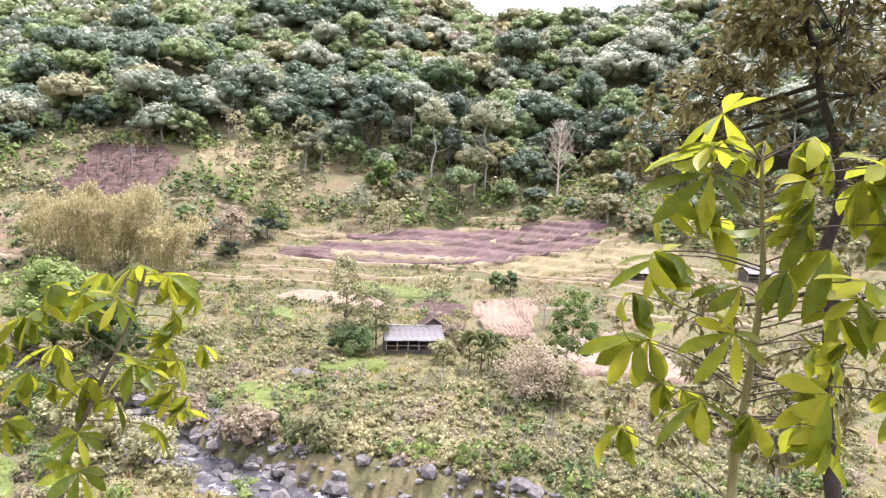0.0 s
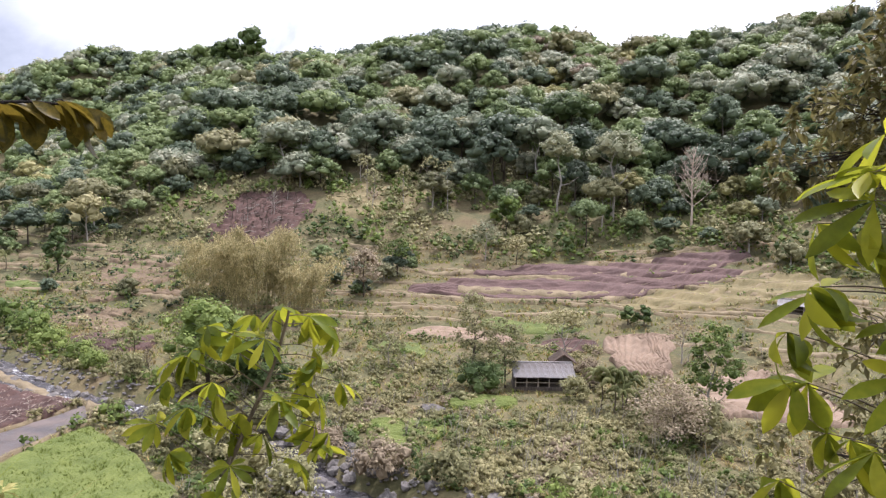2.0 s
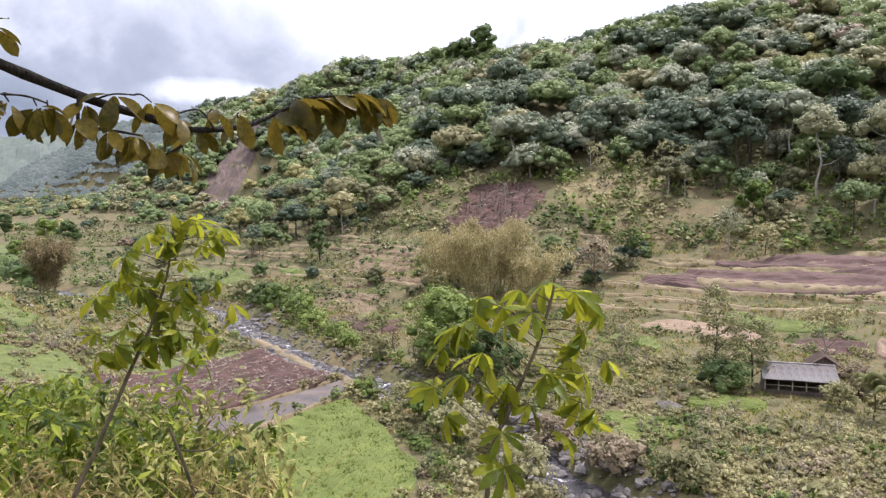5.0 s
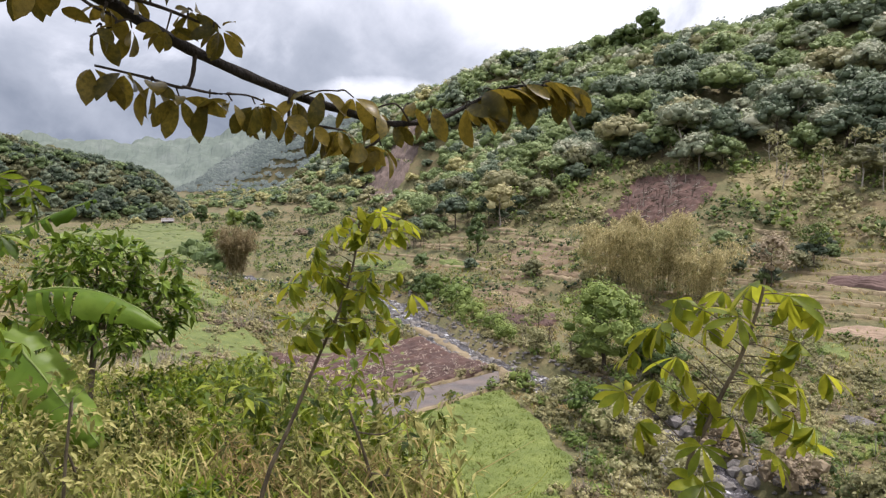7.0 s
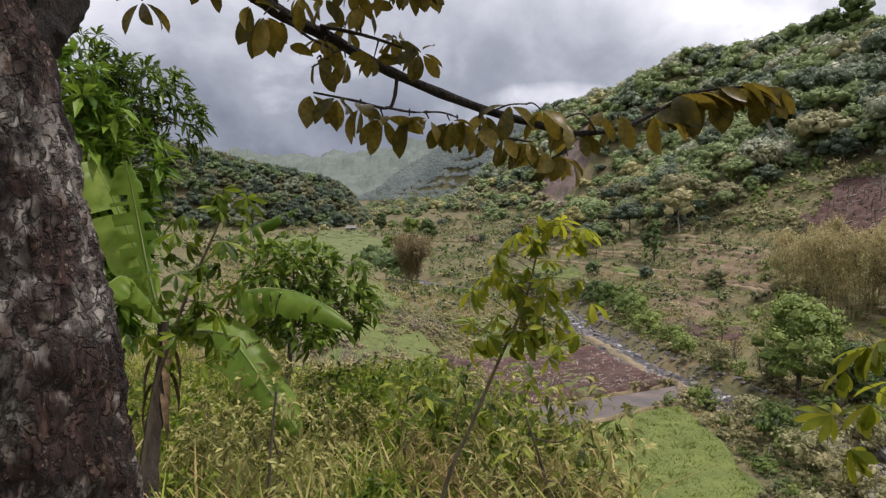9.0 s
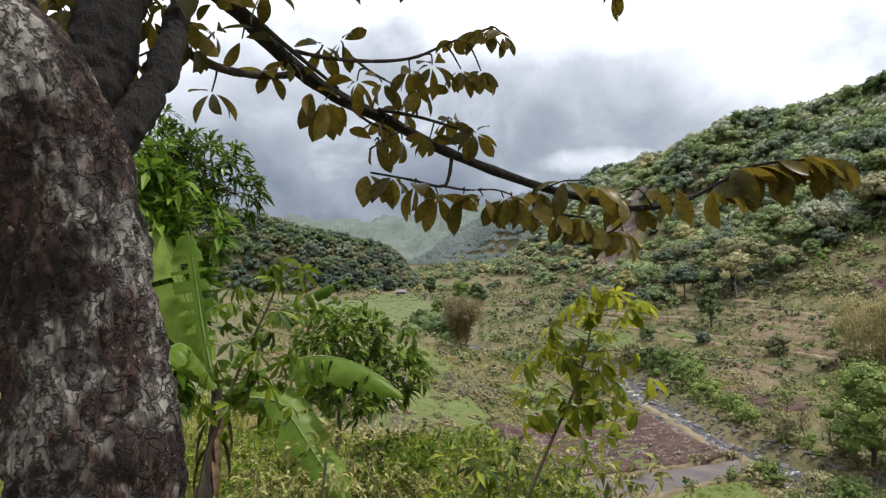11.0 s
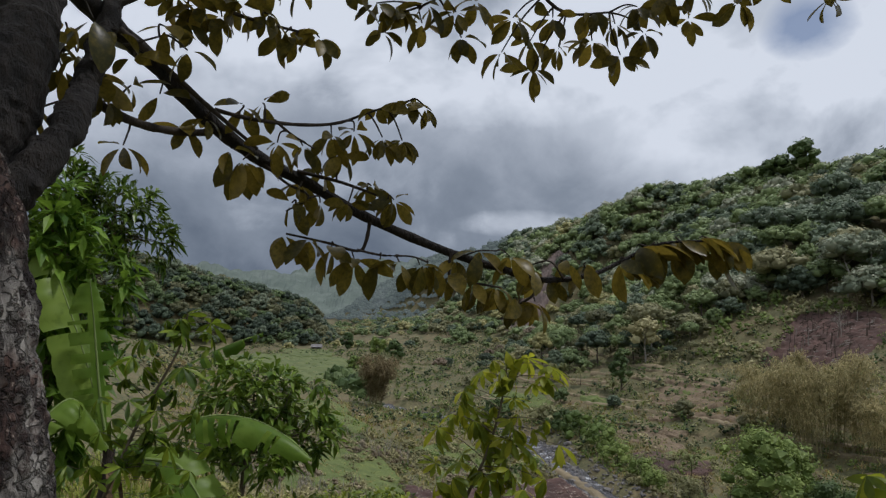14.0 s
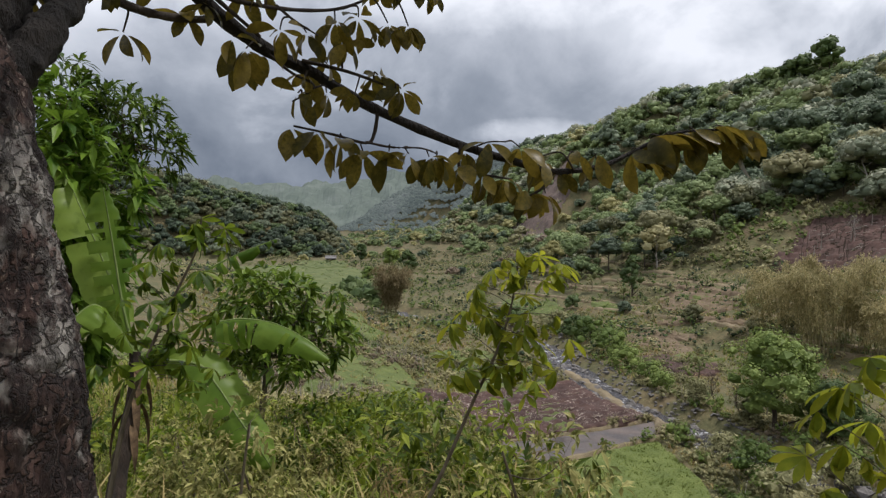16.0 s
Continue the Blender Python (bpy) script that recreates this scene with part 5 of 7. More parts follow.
# ---- leafy trees and shrubs on the bank ----
def blade_cluster(rng, centres, ways, length, width, count, droop=0.5):
    """Whorls of narrow leaves, four triangles each."""
    n = len(centres) * count
    c = np.repeat(centres, count, 0) + rng.normal(0, 0.02, (n, 3))
    w = np.repeat(ways, count, 0) * 0.5 + rng.normal(0, 0.75, (n, 3))
    w /= np.linalg.norm(w, axis=1)[:, None] + 1e-9
    side = np.cross(w, rng.normal(0, 0.35, (n, 3)) + np.array([0, 0, 1.0]))
    side /= np.linalg.norm(side, axis=1)[:, None] + 1e-9
    up = np.cross(side, w)
    L = (length * rng.uniform(0.65, 1.25, n))[:, None]
    W = width * L / length
    dr = np.array([0, 0, -1.0]) * L * droop
    a, m1, tip = c, c + w * L * 0.5 + dr * 0.15, c + w * L * 0.95 + dr * 0.6
    V = np.stack([a, m1 + side * W * 0.5 + up * W * 0.15, m1, m1 - side * W * 0.5 + up * W * 0.15, tip], 1).reshape(-1, 3)
    k = np.arange(n)[:, None] * 5
    T = np.concatenate([k + [0, 2, 1], k + [0, 3, 2], k + [1, 2, 4], k + [2, 3, 4]])
    return V, T


def bank_tree(name, label, category, trunk_pts, r0, r1, crowns, leaf, material, bark, seed, count=9, shoots=60):
    """A trunk, limbs to each mass of the crown, and whorls of leaves on shoots. crowns: centre and radii."""
    rng = np.random.default_rng(seed)
    ob = thing(name, label, category)
    v, q = stick(trunk_pts, r0, r1, 10, 40, 0.06)
    part("trunk", raw_mesh("trunk", v, [q], [bark], smooth=True), ob)
    line = smooth_line(trunk_pts, 40)
    lv = Heap()
    for c, rad3, density in crowns:
        hp = Heap()
        c = np.array(c)
        s = min(line, key=lambda p: (p - Vector(c)).length)
        v, q = stick([s, (s + Vector(c)) / 2 - Vector((0, 0, 0.08)), c], r1 * 0.9, r1 * 0.35, 7, 14, 0.08)
        hp.add(v, quads=q)
        k = int(shoots * density)
        d = rng.normal(0, 1, (k, 3))
        d /= np.linalg.norm(d, axis=1)[:, None]
        pos = c + d * np.array(rad3) * (rng.uniform(0.35, 1.0, (k, 1)) ** 0.5)
        for p in pos[: k // (5 if r1 > 0.015 else 7)]:
            root = c + (np.array(s) - c) * rng.uniform(0.0, 0.5)
            v, q = stick([root, (p + root) / 2 + rng.normal(0, 0.07, 3), p], r1 * 0.25, r1 * 0.1, 5, 7)
            hp.add(v, quads=q)
        v, t = blade_cluster(rng, pos, d + np.array([0, 0, 0.3]), leaf[0], leaf[1], count, 0.5)
        lv.add(v, t)
        part("limb", hp.mesh("limb", [bark], True), ob)
    part("crown", lv.mesh("crown", [material], False), ob)
    return ob


bank_tree("mango_tree", "mango tree with dense glossy dark green leaf whorls", "tree",
          [(-8.014, -0.330, 18.507), (-8.523, -0.027, 21.252), (-8.431, 0.291, 22.431), (-8.162, 0.663, 22.888), (-8.001, 0.975, 23.059)], 0.10, 0.03,
          [((-7.967, 1.059, 23.205), (0.42, 0.42, 0.38), 1.2), ((-7.972, 1.269, 22.922), (0.32, 0.4, 0.32), 0.9), ((-8.100, 0.628, 23.340), (0.4, 0.4, 0.4), 1.1), ((-8.086, 0.456, 23.493), (0.35, 0.4, 0.35), 0.8), ((-8.142, 0.720, 23.005), (0.4, 0.4, 0.4), 0.8), ((-8.201, 0.497, 22.653), (0.4, 0.5, 0.5), 0.8)],
          (0.17, 0.042), M_MANGO, M_STEM, 61, 10, 46)
# its leaf green is darkened for the shadow the leaves hang in
bank_tree("leafy_tree", "small tree with broad hanging green leaves", "tree",
          [(-6.764, 0.195, 18.910), (-7.042, 0.335, 20.323), (-7.128, 0.466, 21.848), (-7.091, 0.548, 22.612)], 0.05, 0.02,
          [((-7.091, 0.505, 22.661), (0.35, 0.35, 0.4), 0.7), ((-7.128, 0.477, 22.053), (0.3, 0.4, 0.5), 0.8), ((-7.201, 0.545, 21.424), (0.35, 0.4, 0.5), 0.7), ((-7.170, 0.834, 22.469), (0.3, 0.3, 0.3), 0.5), ((-7.206, 0.686, 21.839), (0.3, 0.4, 0.4), 0.6), ((-7.171, 0.381, 21.023), (0.3, 0.4, 0.4), 0.6), ((-7.152, 0.351, 23.061), (0.3, 0.3, 0.3), 0.5)],
          (0.24, 0.075), leaf_material("shaded_green_leaf", (0.008, 0.024, 0.003), (0.042, 0.098, 0.009), (0.16, 0.26, 0.028), 0.35, 0.45, 2.5), M_STEM, 62, 8, 60)
bank_tree("fruit_tree", "low dark-leaved fruit tree on the bank", "tree",
          [(-10.415, 3.066, 17.631), (-10.655, 3.271, 18.427), (-10.843, 3.465, 19.280), (-10.971, 3.642, 20.176)], 0.07, 0.04,
          [((-11.055, 3.706, 21.012), (0.75, 0.8, 0.5), 1.6), ((-10.851, 4.161, 20.709), (0.6, 0.8, 0.5), 1.3), ((-11.160, 3.244, 20.570), (0.6, 0.8, 0.6), 1.2), ((-10.715, 4.342, 20.276), (0.55, 0.7, 0.4), 1.1), ((-10.894, 3.805, 20.074), (0.8, 0.8, 0.5), 1.3), ((-11.129, 3.021, 19.945), (0.5, 0.7, 0.6), 0.9)],
          (0.24, 0.085), M_MANGO, M_STEM, 63, 8, 42)
bank_tree("gnarled_tree", "gnarled tree with sparse brownish olive leaves and dark bare limbs", "tree",
          [(4.184, 6.566, 18.572), (4.090, 6.903, 19.842), (4.108, 6.991, 20.717), (4.031, 7.124, 21.350), (4.077, 7.012, 21.954), (3.994, 7.040, 22.532), (3.775, 6.999, 22.978), (3.628, 6.978, 23.535)], 0.085, 0.035,
          [((3.482, 6.972, 23.863), (0.75, 0.6, 0.5), 1.8), ((3.862, 6.817, 23.680), (0.8, 0.6, 0.6), 1.8), ((3.276, 7.348, 23.649), (0.6, 0.6, 0.45), 1.5), ((4.186, 6.728, 23.187), (0.6, 0.6, 0.6), 1.2), ((2.920, 8.038, 23.021), (0.6, 0.6, 0.5), 1.6), ((2.631, 8.389, 22.597), (0.55, 0.6, 0.45), 1.4),
           ((3.304, 7.683, 22.907), (0.6, 0.6, 0.5), 1.3), ((3.179, 7.889, 22.336), (0.5, 0.6, 0.4), 0.8), ((4.285, 6.760, 22.366), (0.5, 0.5, 0.5), 0.9), ((3.084, 7.822, 20.686), (0.5, 0.5, 0.35), 0.8), ((4.189, 6.833, 20.227), (0.7, 0.6, 0.4), 0.9), ((3.318, 7.479, 20.057), (0.6, 0.6, 0.4), 0.8), ((3.435, 7.149, 24.133), (0.9, 0.7, 0.35), 1.4),
           ((3.766, 7.407, 21.800), (0.5, 0.6, 0.4), 0.5), ((2.633, 7.593, 19.528), (0.6, 0.6, 0.4), 0.8), ((3.752, 6.996, 19.548), (0.7, 0.6, 0.4), 0.9), ((4.361, 6.774, 21.065), (0.5, 0.6, 0.5), 0.7)],
          (0.14, 0.06), leaf_material("dull_olive_leaf", (0.028, 0.026, 0.010), (0.125, 0.112, 0.040), (0.31, 0.28, 0.11), 0.25, 0.5, 1.5), M_TWIG, 64, 8, 44)


# shrubs along the edge of the bank
rng0 = random.Random(77)
for k in range(46):
    r, a = rng0.uniform(4.6, 15.0), radians(rng0.uniform(51, 80))
    x, y = -math.sin(a) * r, math.cos(a) * r
    if not -3.5 < float(to_uv(x, y)[1]) < 7:
        continue
    z, hh = float(land(x, y)), rng0.uniform(0.5, 1.35)
    mat, words = [(M_WEED, "pale yellow-green"), (M_CASSAVA_DARK, "dark green broad-leaved"), (M_WEED, "straw-tipped green")][k % 3 if a > 1.08 else 0]
    lean = rng0.uniform(-0.15, 0.15)
    bank_tree("shrub", "%s shrub on the grassy bank" % words, "shrub", [(x, y, z - 0.1), (x + lean * 0.5, y, z + hh * 0.5), (x + lean, y + lean, z + hh)], 0.018, 0.008,
              [((x + rng0.uniform(-0.35, 0.35), y + rng0.uniform(-0.35, 0.35), z + hh * f), (0.34, 0.34, 0.26), 0.8) for f in (0.45, 0.7, 0.95)],
              (0.15, 0.055) if mat == M_CASSAVA_DARK else (0.10, 0.033), mat, M_STEM, 700 + k, 8, 34)

# ---- trees of the valley floor ----
def floor_tree(name, label, x, y, height, w, h, blobs, leaves, leaf, material, bark, seed, radius=0.14, core=0.7, blob=0.17, bottom=-0.3, limbs=6, fork=0.4, category="tree", group="", base=None):
    """A single tree: trunk with limbs, and a crown of clumps. w, h: width and height of the crown."""
    ob = thing(name, label, category, group, m=Matrix.Translation((x, y, (float(land(x, y)) if base is None else base) - 0.1)))
    part("trunk", wood(seed, height - h * 0.3, radius, w * 0.5, limbs, fork).mesh("trunk", [bark], True), ob)
    v, t, q = crown(seed + 1, w, h, blobs, leaves, leaf, core, 0.85, 0.6, blob, bottom)
    part("crown", raw_mesh("crown", v + np.array([0, 0, height - h * 0.45]), [t, q], [material]), ob)
    return ob


OLV, DRK, GRN, SIL, YEL, BRN = M_SCRUB[3], M_SCRUB[0], M_SCRUB[1], M_SCRUB[2], M_SCRUB[4], M_SCRUB[5]
floor_tree("tree", "tall airy dark olive tree beside the hut", -11.6, 81.9, 12.5, 6.0, 11, 34, 60, 0.34, OLV, M_BARK_DARK, 301, 0.16, 0, 0.15, -0.9, 9, 0.25)
floor_tree("tree", "olive tree standing against the hut", -7.8, 83.5, 8.6, 5.2, 7.5, 26, 60, 0.32, OLV, M_BARK_DARK, 303, 0.12, 0, 0.16, -0.9, 7, 0.25)
floor_tree("bush", "dark green bush at the foot of tall trees", -10.5, 80.5, 3.6, 6.5, 3.6, 20, 60, 0.3, DRK, M_BARK_DARK, 305, 0.1, 0.5, 0.2, -0.6, 4, 0.1, "bush")
floor_tree("tree", "small sparse grey-green tree in the rough grass", -24.3, 88.4, 6.5, 4.6, 5.6, 20, 44, 0.28, OLV, M_BARK_PALE, 307, 0.09, 0, 0.17, -0.8, 9, 0.12)
floor_tree("tree", "bright green leafy tree beside a brown bush", 13.8, 68.8, 11.0, 5.4, 8.5, 28, 80, 0.32, GRN, M_BARK_PALE, 309, 0.14, 0.4, 0.16, -0.8, 6, 0.35)
floor_tree("bush", "brownish bush with bare twigs on eroded earth", 9.6, 64.9, 5.8, 7.6, 5.6, 34, 110, 0.27, BRN, M_BARK_DARK, 311, 0.1, 0, 0.17, -0.8, 10, 0.05, "bush")
floor_tree("bush", "olive bush beside the brown bush", 12.4, 66.0, 4.6, 5.4, 4.6, 24, 60, 0.27, OLV, M_BARK_DARK, 313, 0.1, 0.4, 0.18, -0.8, 8, 0.05, "bush")
floor_tree("tree", "flat-topped yellow-green tree behind the hut", -0.8, 91.0, 8.2, 9.0, 3.8, 26, 50, 0.34, YEL, M_BARK_PALE, 315, 0.15, 0, 0.14, -0.1, 8, 0.35)
floor_tree("tree", "grey half-bare tree beside a tilled plot", 15.7, 100.0, 6.5, 6.0, 5.0, 18, 34, 0.28, BRN, M_BARK_PALE, 317, 0.1, 0, 0.16, -0.7, 10, 0.15)
floor_tree("tree", "dark brown-leaved tree at the field's edge", -39.8, 126.0, 9.5, 8.0, 8.0, 26, 50, 0.42, BRN, M_BARK_DARK, 319, 0.15, 0.4, 0.17, -0.8, 6, 0.15)
floor_tree("tree", "small green tree above the tilled field", -36.4, 139.2, 8.0, 5.5, 5.5, 20, 44, 0.4, GRN, M_BARK_DARK, 321, 0.13, 0.3, 0.18, -0.5, 6, 0.35)
floor_tree("tree", "pale green tree above the tilled field", -19.6, 153.8, 8.5, 7.0, 6.5, 22, 44, 0.4, SIL, M_BARK_PALE, 323, 0.13, 0.3, 0.17, -0.6, 6, 0.3)
floor_tree("tree", "small yellow-green tree above the tilled field", -12.1, 149.5, 6.2, 6.5, 4.4, 20, 44, 0.4, YEL, M_BARK_DARK, 325, 0.11, 0.3, 0.18, -0.5, 6, 0.3)
for k, (x, y) in enumerate([(9.6, 117.3), (12.1, 116.1)]):
    floor_tree("bush", "round dark green bush in the stubble", x, y, 3.2, 3.0, 3.2, 10, 16, 0.5, DRK, M_BARK_DARK, 331 + 2 * k, 0.1, 0.9, 0.22, -0.7, 3, 0.1, "bush", "round dark bushes")
floor_tree("tree", "great pale-trunked tree with silvery flowering crown", 9.7, 175.0, 22.0, 14.0, 11.0, 30, 46, 0.7, SIL, M_BARK_PALE, 335, 0.34, 0.6, 0.14, -0.2, 7, 0.45)
floor_tree("tree", "tall pale-topped tree at the wood's edge", -4.0, 177.0, 21.0, 11.0, 10.0, 26, 46, 0.65, SIL, M_BARK_PALE, 337, 0.28, 0.6, 0.15, -0.2, 6, 0.45)
floor_tree("tree", "bright green young tree at the wood's edge", -16.0, 166.0, 9.5, 7.5, 8.0, 18, 22, 0.7, GRN, M_BARK_DARK, 339, 0.15, 0.8, 0.18, -0.7, 4, 0.2)
for k, (x, y, hh) in enumerate([(-52.4, 173.0, 13), (-46.0, 181.0, 11), (-58.0, 186.0, 12), (-40.0, 186.0, 13), (-33.0, 178.0, 14), (-63.0, 196.0, 10)]):
    floor_tree("tree", "slender thin-crowned tree in the dry hill clearing", x, y, hh, 5.5, 5.0, 12, 14, 0.6, OLV, M_BARK_PALE, 341 + 2 * k, 0.12, 0, 0.17, -0.5, 7, 0.4, "tree", "clearing trees")
floor_tree("tree", "dense dark green tree leaning over the stream", -41.0, 70.5, 10.5, 11.5, 10.0, 50, 90, 0.34, GRN, M_BARK_DARK, 361, 0.25, 0.6, 0.13, -0.9, 6, 0.1)
floor_tree("tree", "dark green tree beside the stream", -35.5, 72.0, 6.0, 7.5, 6.4, 34, 90, 0.32, DRK, M_BARK_DARK, 363, 0.2, 0.6, 0.16, -0.9, 6, 0.1)
floor_tree("tree", "yellowing tree on the lower hill slope", -121, 151, 12.5, 10.0, 9.0, 20, 20, 0.8, YEL, M_BARK_PALE, 365, 0.2, 0.7, 0.17, -0.6, 6, 0.25)
floor_tree("tree", "dark upright tree at the slope's foot", -112.5, 131, 11.0, 6.0, 10.0, 20, 20, 0.7, DRK, M_BARK_DARK, 367, 0.2, 0.7, 0.18, -0.9, 6, 0.1)
for k, (x, y, hh, ww) in enumerate([(-170.5, 341.0, 23, 15), (-183.5, 341.5, 18, 12), (-191.0, 344.0, 16, 11)]):
    floor_tree("tree", "round dark tree standing above the ridge line", x, y, hh, ww, hh * 0.75, 18, 20, 1.3, DRK, M_BARK_DARK, 371 + 2 * k, 0.3, 0.95, 0.2, -0.6, 5, 0.3, "tree", "ridge trees")
for k, (x, y, hh, ww, mt) in enumerate([(-172.3, 91.0, 6, 12, 0), (-188.5, 93.0, 7, 12, 0), (-258, 154, 10, 9, 0), (-230, 120, 5, 7, 1), (-300, 168, 9, 10, 1), (-340, 172, 10, 9, 0), (-205, 118, 4, 6, 3)]):
    floor_tree("tree", "%s tree far up the valley floor" % ("dark green" if mt == 0 else "light green"), x, y, hh, ww, hh, 16, 18, 0.9, M_SCRUB[mt], M_BARK_DARK, 381 + 2 * k, 0.2, 0.85, 0.2, -0.8, 4, 0.1, "tree", "far valley trees")

# shrubs on the stream's banks
for k, (x, y, hh, ww, mt) in enumerate([(-90.3, 93.5, 4.5, 9, 1), (-97, 97, 4, 9, 0), (-80, 88, 4.5, 8, 1), (-72.4, 83.0, 3.2, 6, 1), (-64, 78.5, 3.0, 5, 1), (-60, 75.5, 2.4, 4, 1), (-105, 99, 4, 8, 3), (-118, 97, 4, 9, 0),
                                       (-52, 72.5, 3.2, 3.2, 3), (-44, 70.5, 3.0, 3.0, 3), (-30, 62.5, 2.6, 4.5, 3), (-22, 57.5, 2.6, 5, 5), (-15, 52.5, 2.8, 5, 5), (-9, 51, 2.6, 4.5, 3), (-34, 55.5, 3.4, 5.5, 1), (-46, 61, 1.8, 2.2, 3), (-29.5, 52.5, 3.2, 5, 3), (-25, 49.5, 3.4, 4.6, 4), (-20, 46.5, 2.8, 4.4, 3), (-39, 58.5, 2.2, 3.4, 3)]):
    floor_tree("bush", "%s bush on the stony bank of the stream" % KIND_NAMES[mt], x, y, hh, ww, hh, 18, 60, 0.28, M_SCRUB[mt], M_BARK_DARK, 401 + 2 * k, 0.08, 0.45, 0.2, -0.8, 6, 0.08, "bush", "stream bank bushes")


# ---- bare trees ----
def bare_tree(label, x, y, height, seed, bark, radius=0.3):
    ob = thing("bare_tree", label, "tree", m=Matrix.Translation((x, y, float(land(x, y)) - 0.2)))
    rng = np.random.default_rng(seed)
    trunk_h = Heap()
    v, q = stick([(0, 0, 0), (0.2, 0.1, height * 0.3), (-0.1, 0, height * 0.6), (0.2, 0, height)], radius, radius * 0.12, 8, 24, 0.05)
    trunk_h.add(v, quads=q)
    for k in range(26):
        z0 = height * (0.3 + 0.62 * k / 26)
        th, reach = k * 2.4, height * 0.34 * (1.1 - 0.75 * k / 26) * rng.uniform(0.7, 1.1)
        s = np.array([0.05, 0.03, z0])
        e = s + np.array([math.cos(th) * reach * 0.8, math.sin(th) * reach * 0.8, reach * 0.9])
        mid = (s + e) / 2 + np.array([0, 0, -0.1 * reach])
        limb_h = Heap()
        v, q = stick([s, mid, e], radius * 0.32, radius * 0.06, 5, 9)
        limb_h.add(v, quads=q)
        for j in range(7):
            f = rng.uniform(0.3, 1.0)
            p = s + (e - s) * f
            t = p + rng.normal(0, 1, 3) * reach * 0.22 + np.array([0, 0, reach * 0.25])
            v, q = stick([p, (p + t) / 2, t], radius * 0.11, radius * 0.04, 4, 4)
            limb_h.add(v, quads=q)
        part("limb", limb_h.mesh("limb", [bark], True), ob)
    part("trunk", trunk_h.mesh("trunk", [bark], True), ob)
    return ob


bare_tree("tall bare pinkish-grey tree at the wood's edge", 27.2, 166.8, 20.5, 5, bark_material("bare_pink_bark", (0.30, 0.23, 0.18), (0.55, 0.46, 0.38), 2.0), 0.34)
bare_tree("small grey dead tree among dark woods", -62.2, 226.0, 15.0, 6, M_BARK_PALE, 0.3)
bare_tree("small bare tree in a burnt clearing", -80.0, 172.0, 7.0, 7, M_BARK_PALE, 0.12)
bare_tree("small bare tree on the stream bank", -50.8, 73.5, 4.6, 8, M_BARK_DARK, 0.09)
bare_tree("small crooked bare tree on the stream bank", -46.5, 72.0, 4.2, 9, M_BARK_DARK, 0.09)


# ---- bamboo ----
def bamboo_clump(label, x, y, count, spread, height, leaf_mat, seed, fan=0.5, leaf=(0.7, 0.16)):
    rng = np.random.default_rng(seed)
    ob = thing("bamboo_clump", label, "bamboo", m=Matrix.Translation((x, y, float(land(x, y)) - 0.1)))
    lv = Heap()
    for k in range(count):
        th, rr = rng.uniform(0, 6.283), math.sqrt(rng.uniform()) * spread
        b = np.array([math.cos(th) * rr, math.sin(th) * rr, 0])
        hh = height * rng.uniform(0.6, 1.0)
        out = np.array([math.cos(th), math.sin(th), 0]) * fan * hh * rng.uniform(0.4, 1.0)
        pts = [b, b + out * 0.2 + [0, 0, hh * 0.5], b + out * 0.6 + [0, 0, hh * 0.92], b + out * 1.15 + [0, 0, hh * 0.86]]
        v, q = stick(pts, 0.06, 0.015, 5, 12)
        part("culm", raw_mesh("culm", v, [q], [M_STEM_GREEN], smooth=True), ob)
        line = np.array(smooth_line(pts, 18))[4:]
        pos = np.repeat(line, 6, 0) + rng.normal(0, 0.55, (len(line) * 6, 3))
        v, t = blade_cluster(rng, pos, np.tile([0.0, 0.0, -0.2], (len(pos), 1)), leaf[0], leaf[1], 4, 0.5)
        lv.add(v, t)
    part("foliage", lv.mesh("foliage", [leaf_mat]), ob)
    return ob


M_BAMBOO = leaf_material("straw_bamboo_leaf", (0.11, 0.10, 0.040), (0.29, 0.255, 0.115), (0.48, 0.42, 0.22), 0.32, 0.6, 0.4, leafy=0.7)
M_RUST = leaf_material("rusty_leaf", (0.10, 0.075, 0.035), (0.22, 0.175, 0.090), (0.36, 0.30, 0.17), 0.25, 0.6, 0.4)
bamboo_clump("straw-yellow feathery bamboo clump on the terrace", -56.6, 115.0, 46, 5.5, 16.5, M_BAMBOO, 71, 0.34)
bamboo_clump("pale straw bamboo clump below the burnt clearing", -66.5, 119.0, 32, 5.0, 13.5, M_BAMBOO, 72, 0.38)
bamboo_clump("straw-yellow bamboo clump beside a dark tree", -48.0, 115.0, 22, 4.0, 11.5, M_BAMBOO, 74, 0.38)
bamboo_clump("rust-brown fan-shaped bamboo clump beside the stream", -143.3, 80.1, 34, 1.8, 13.0, M_RUST, 73, 0.40)


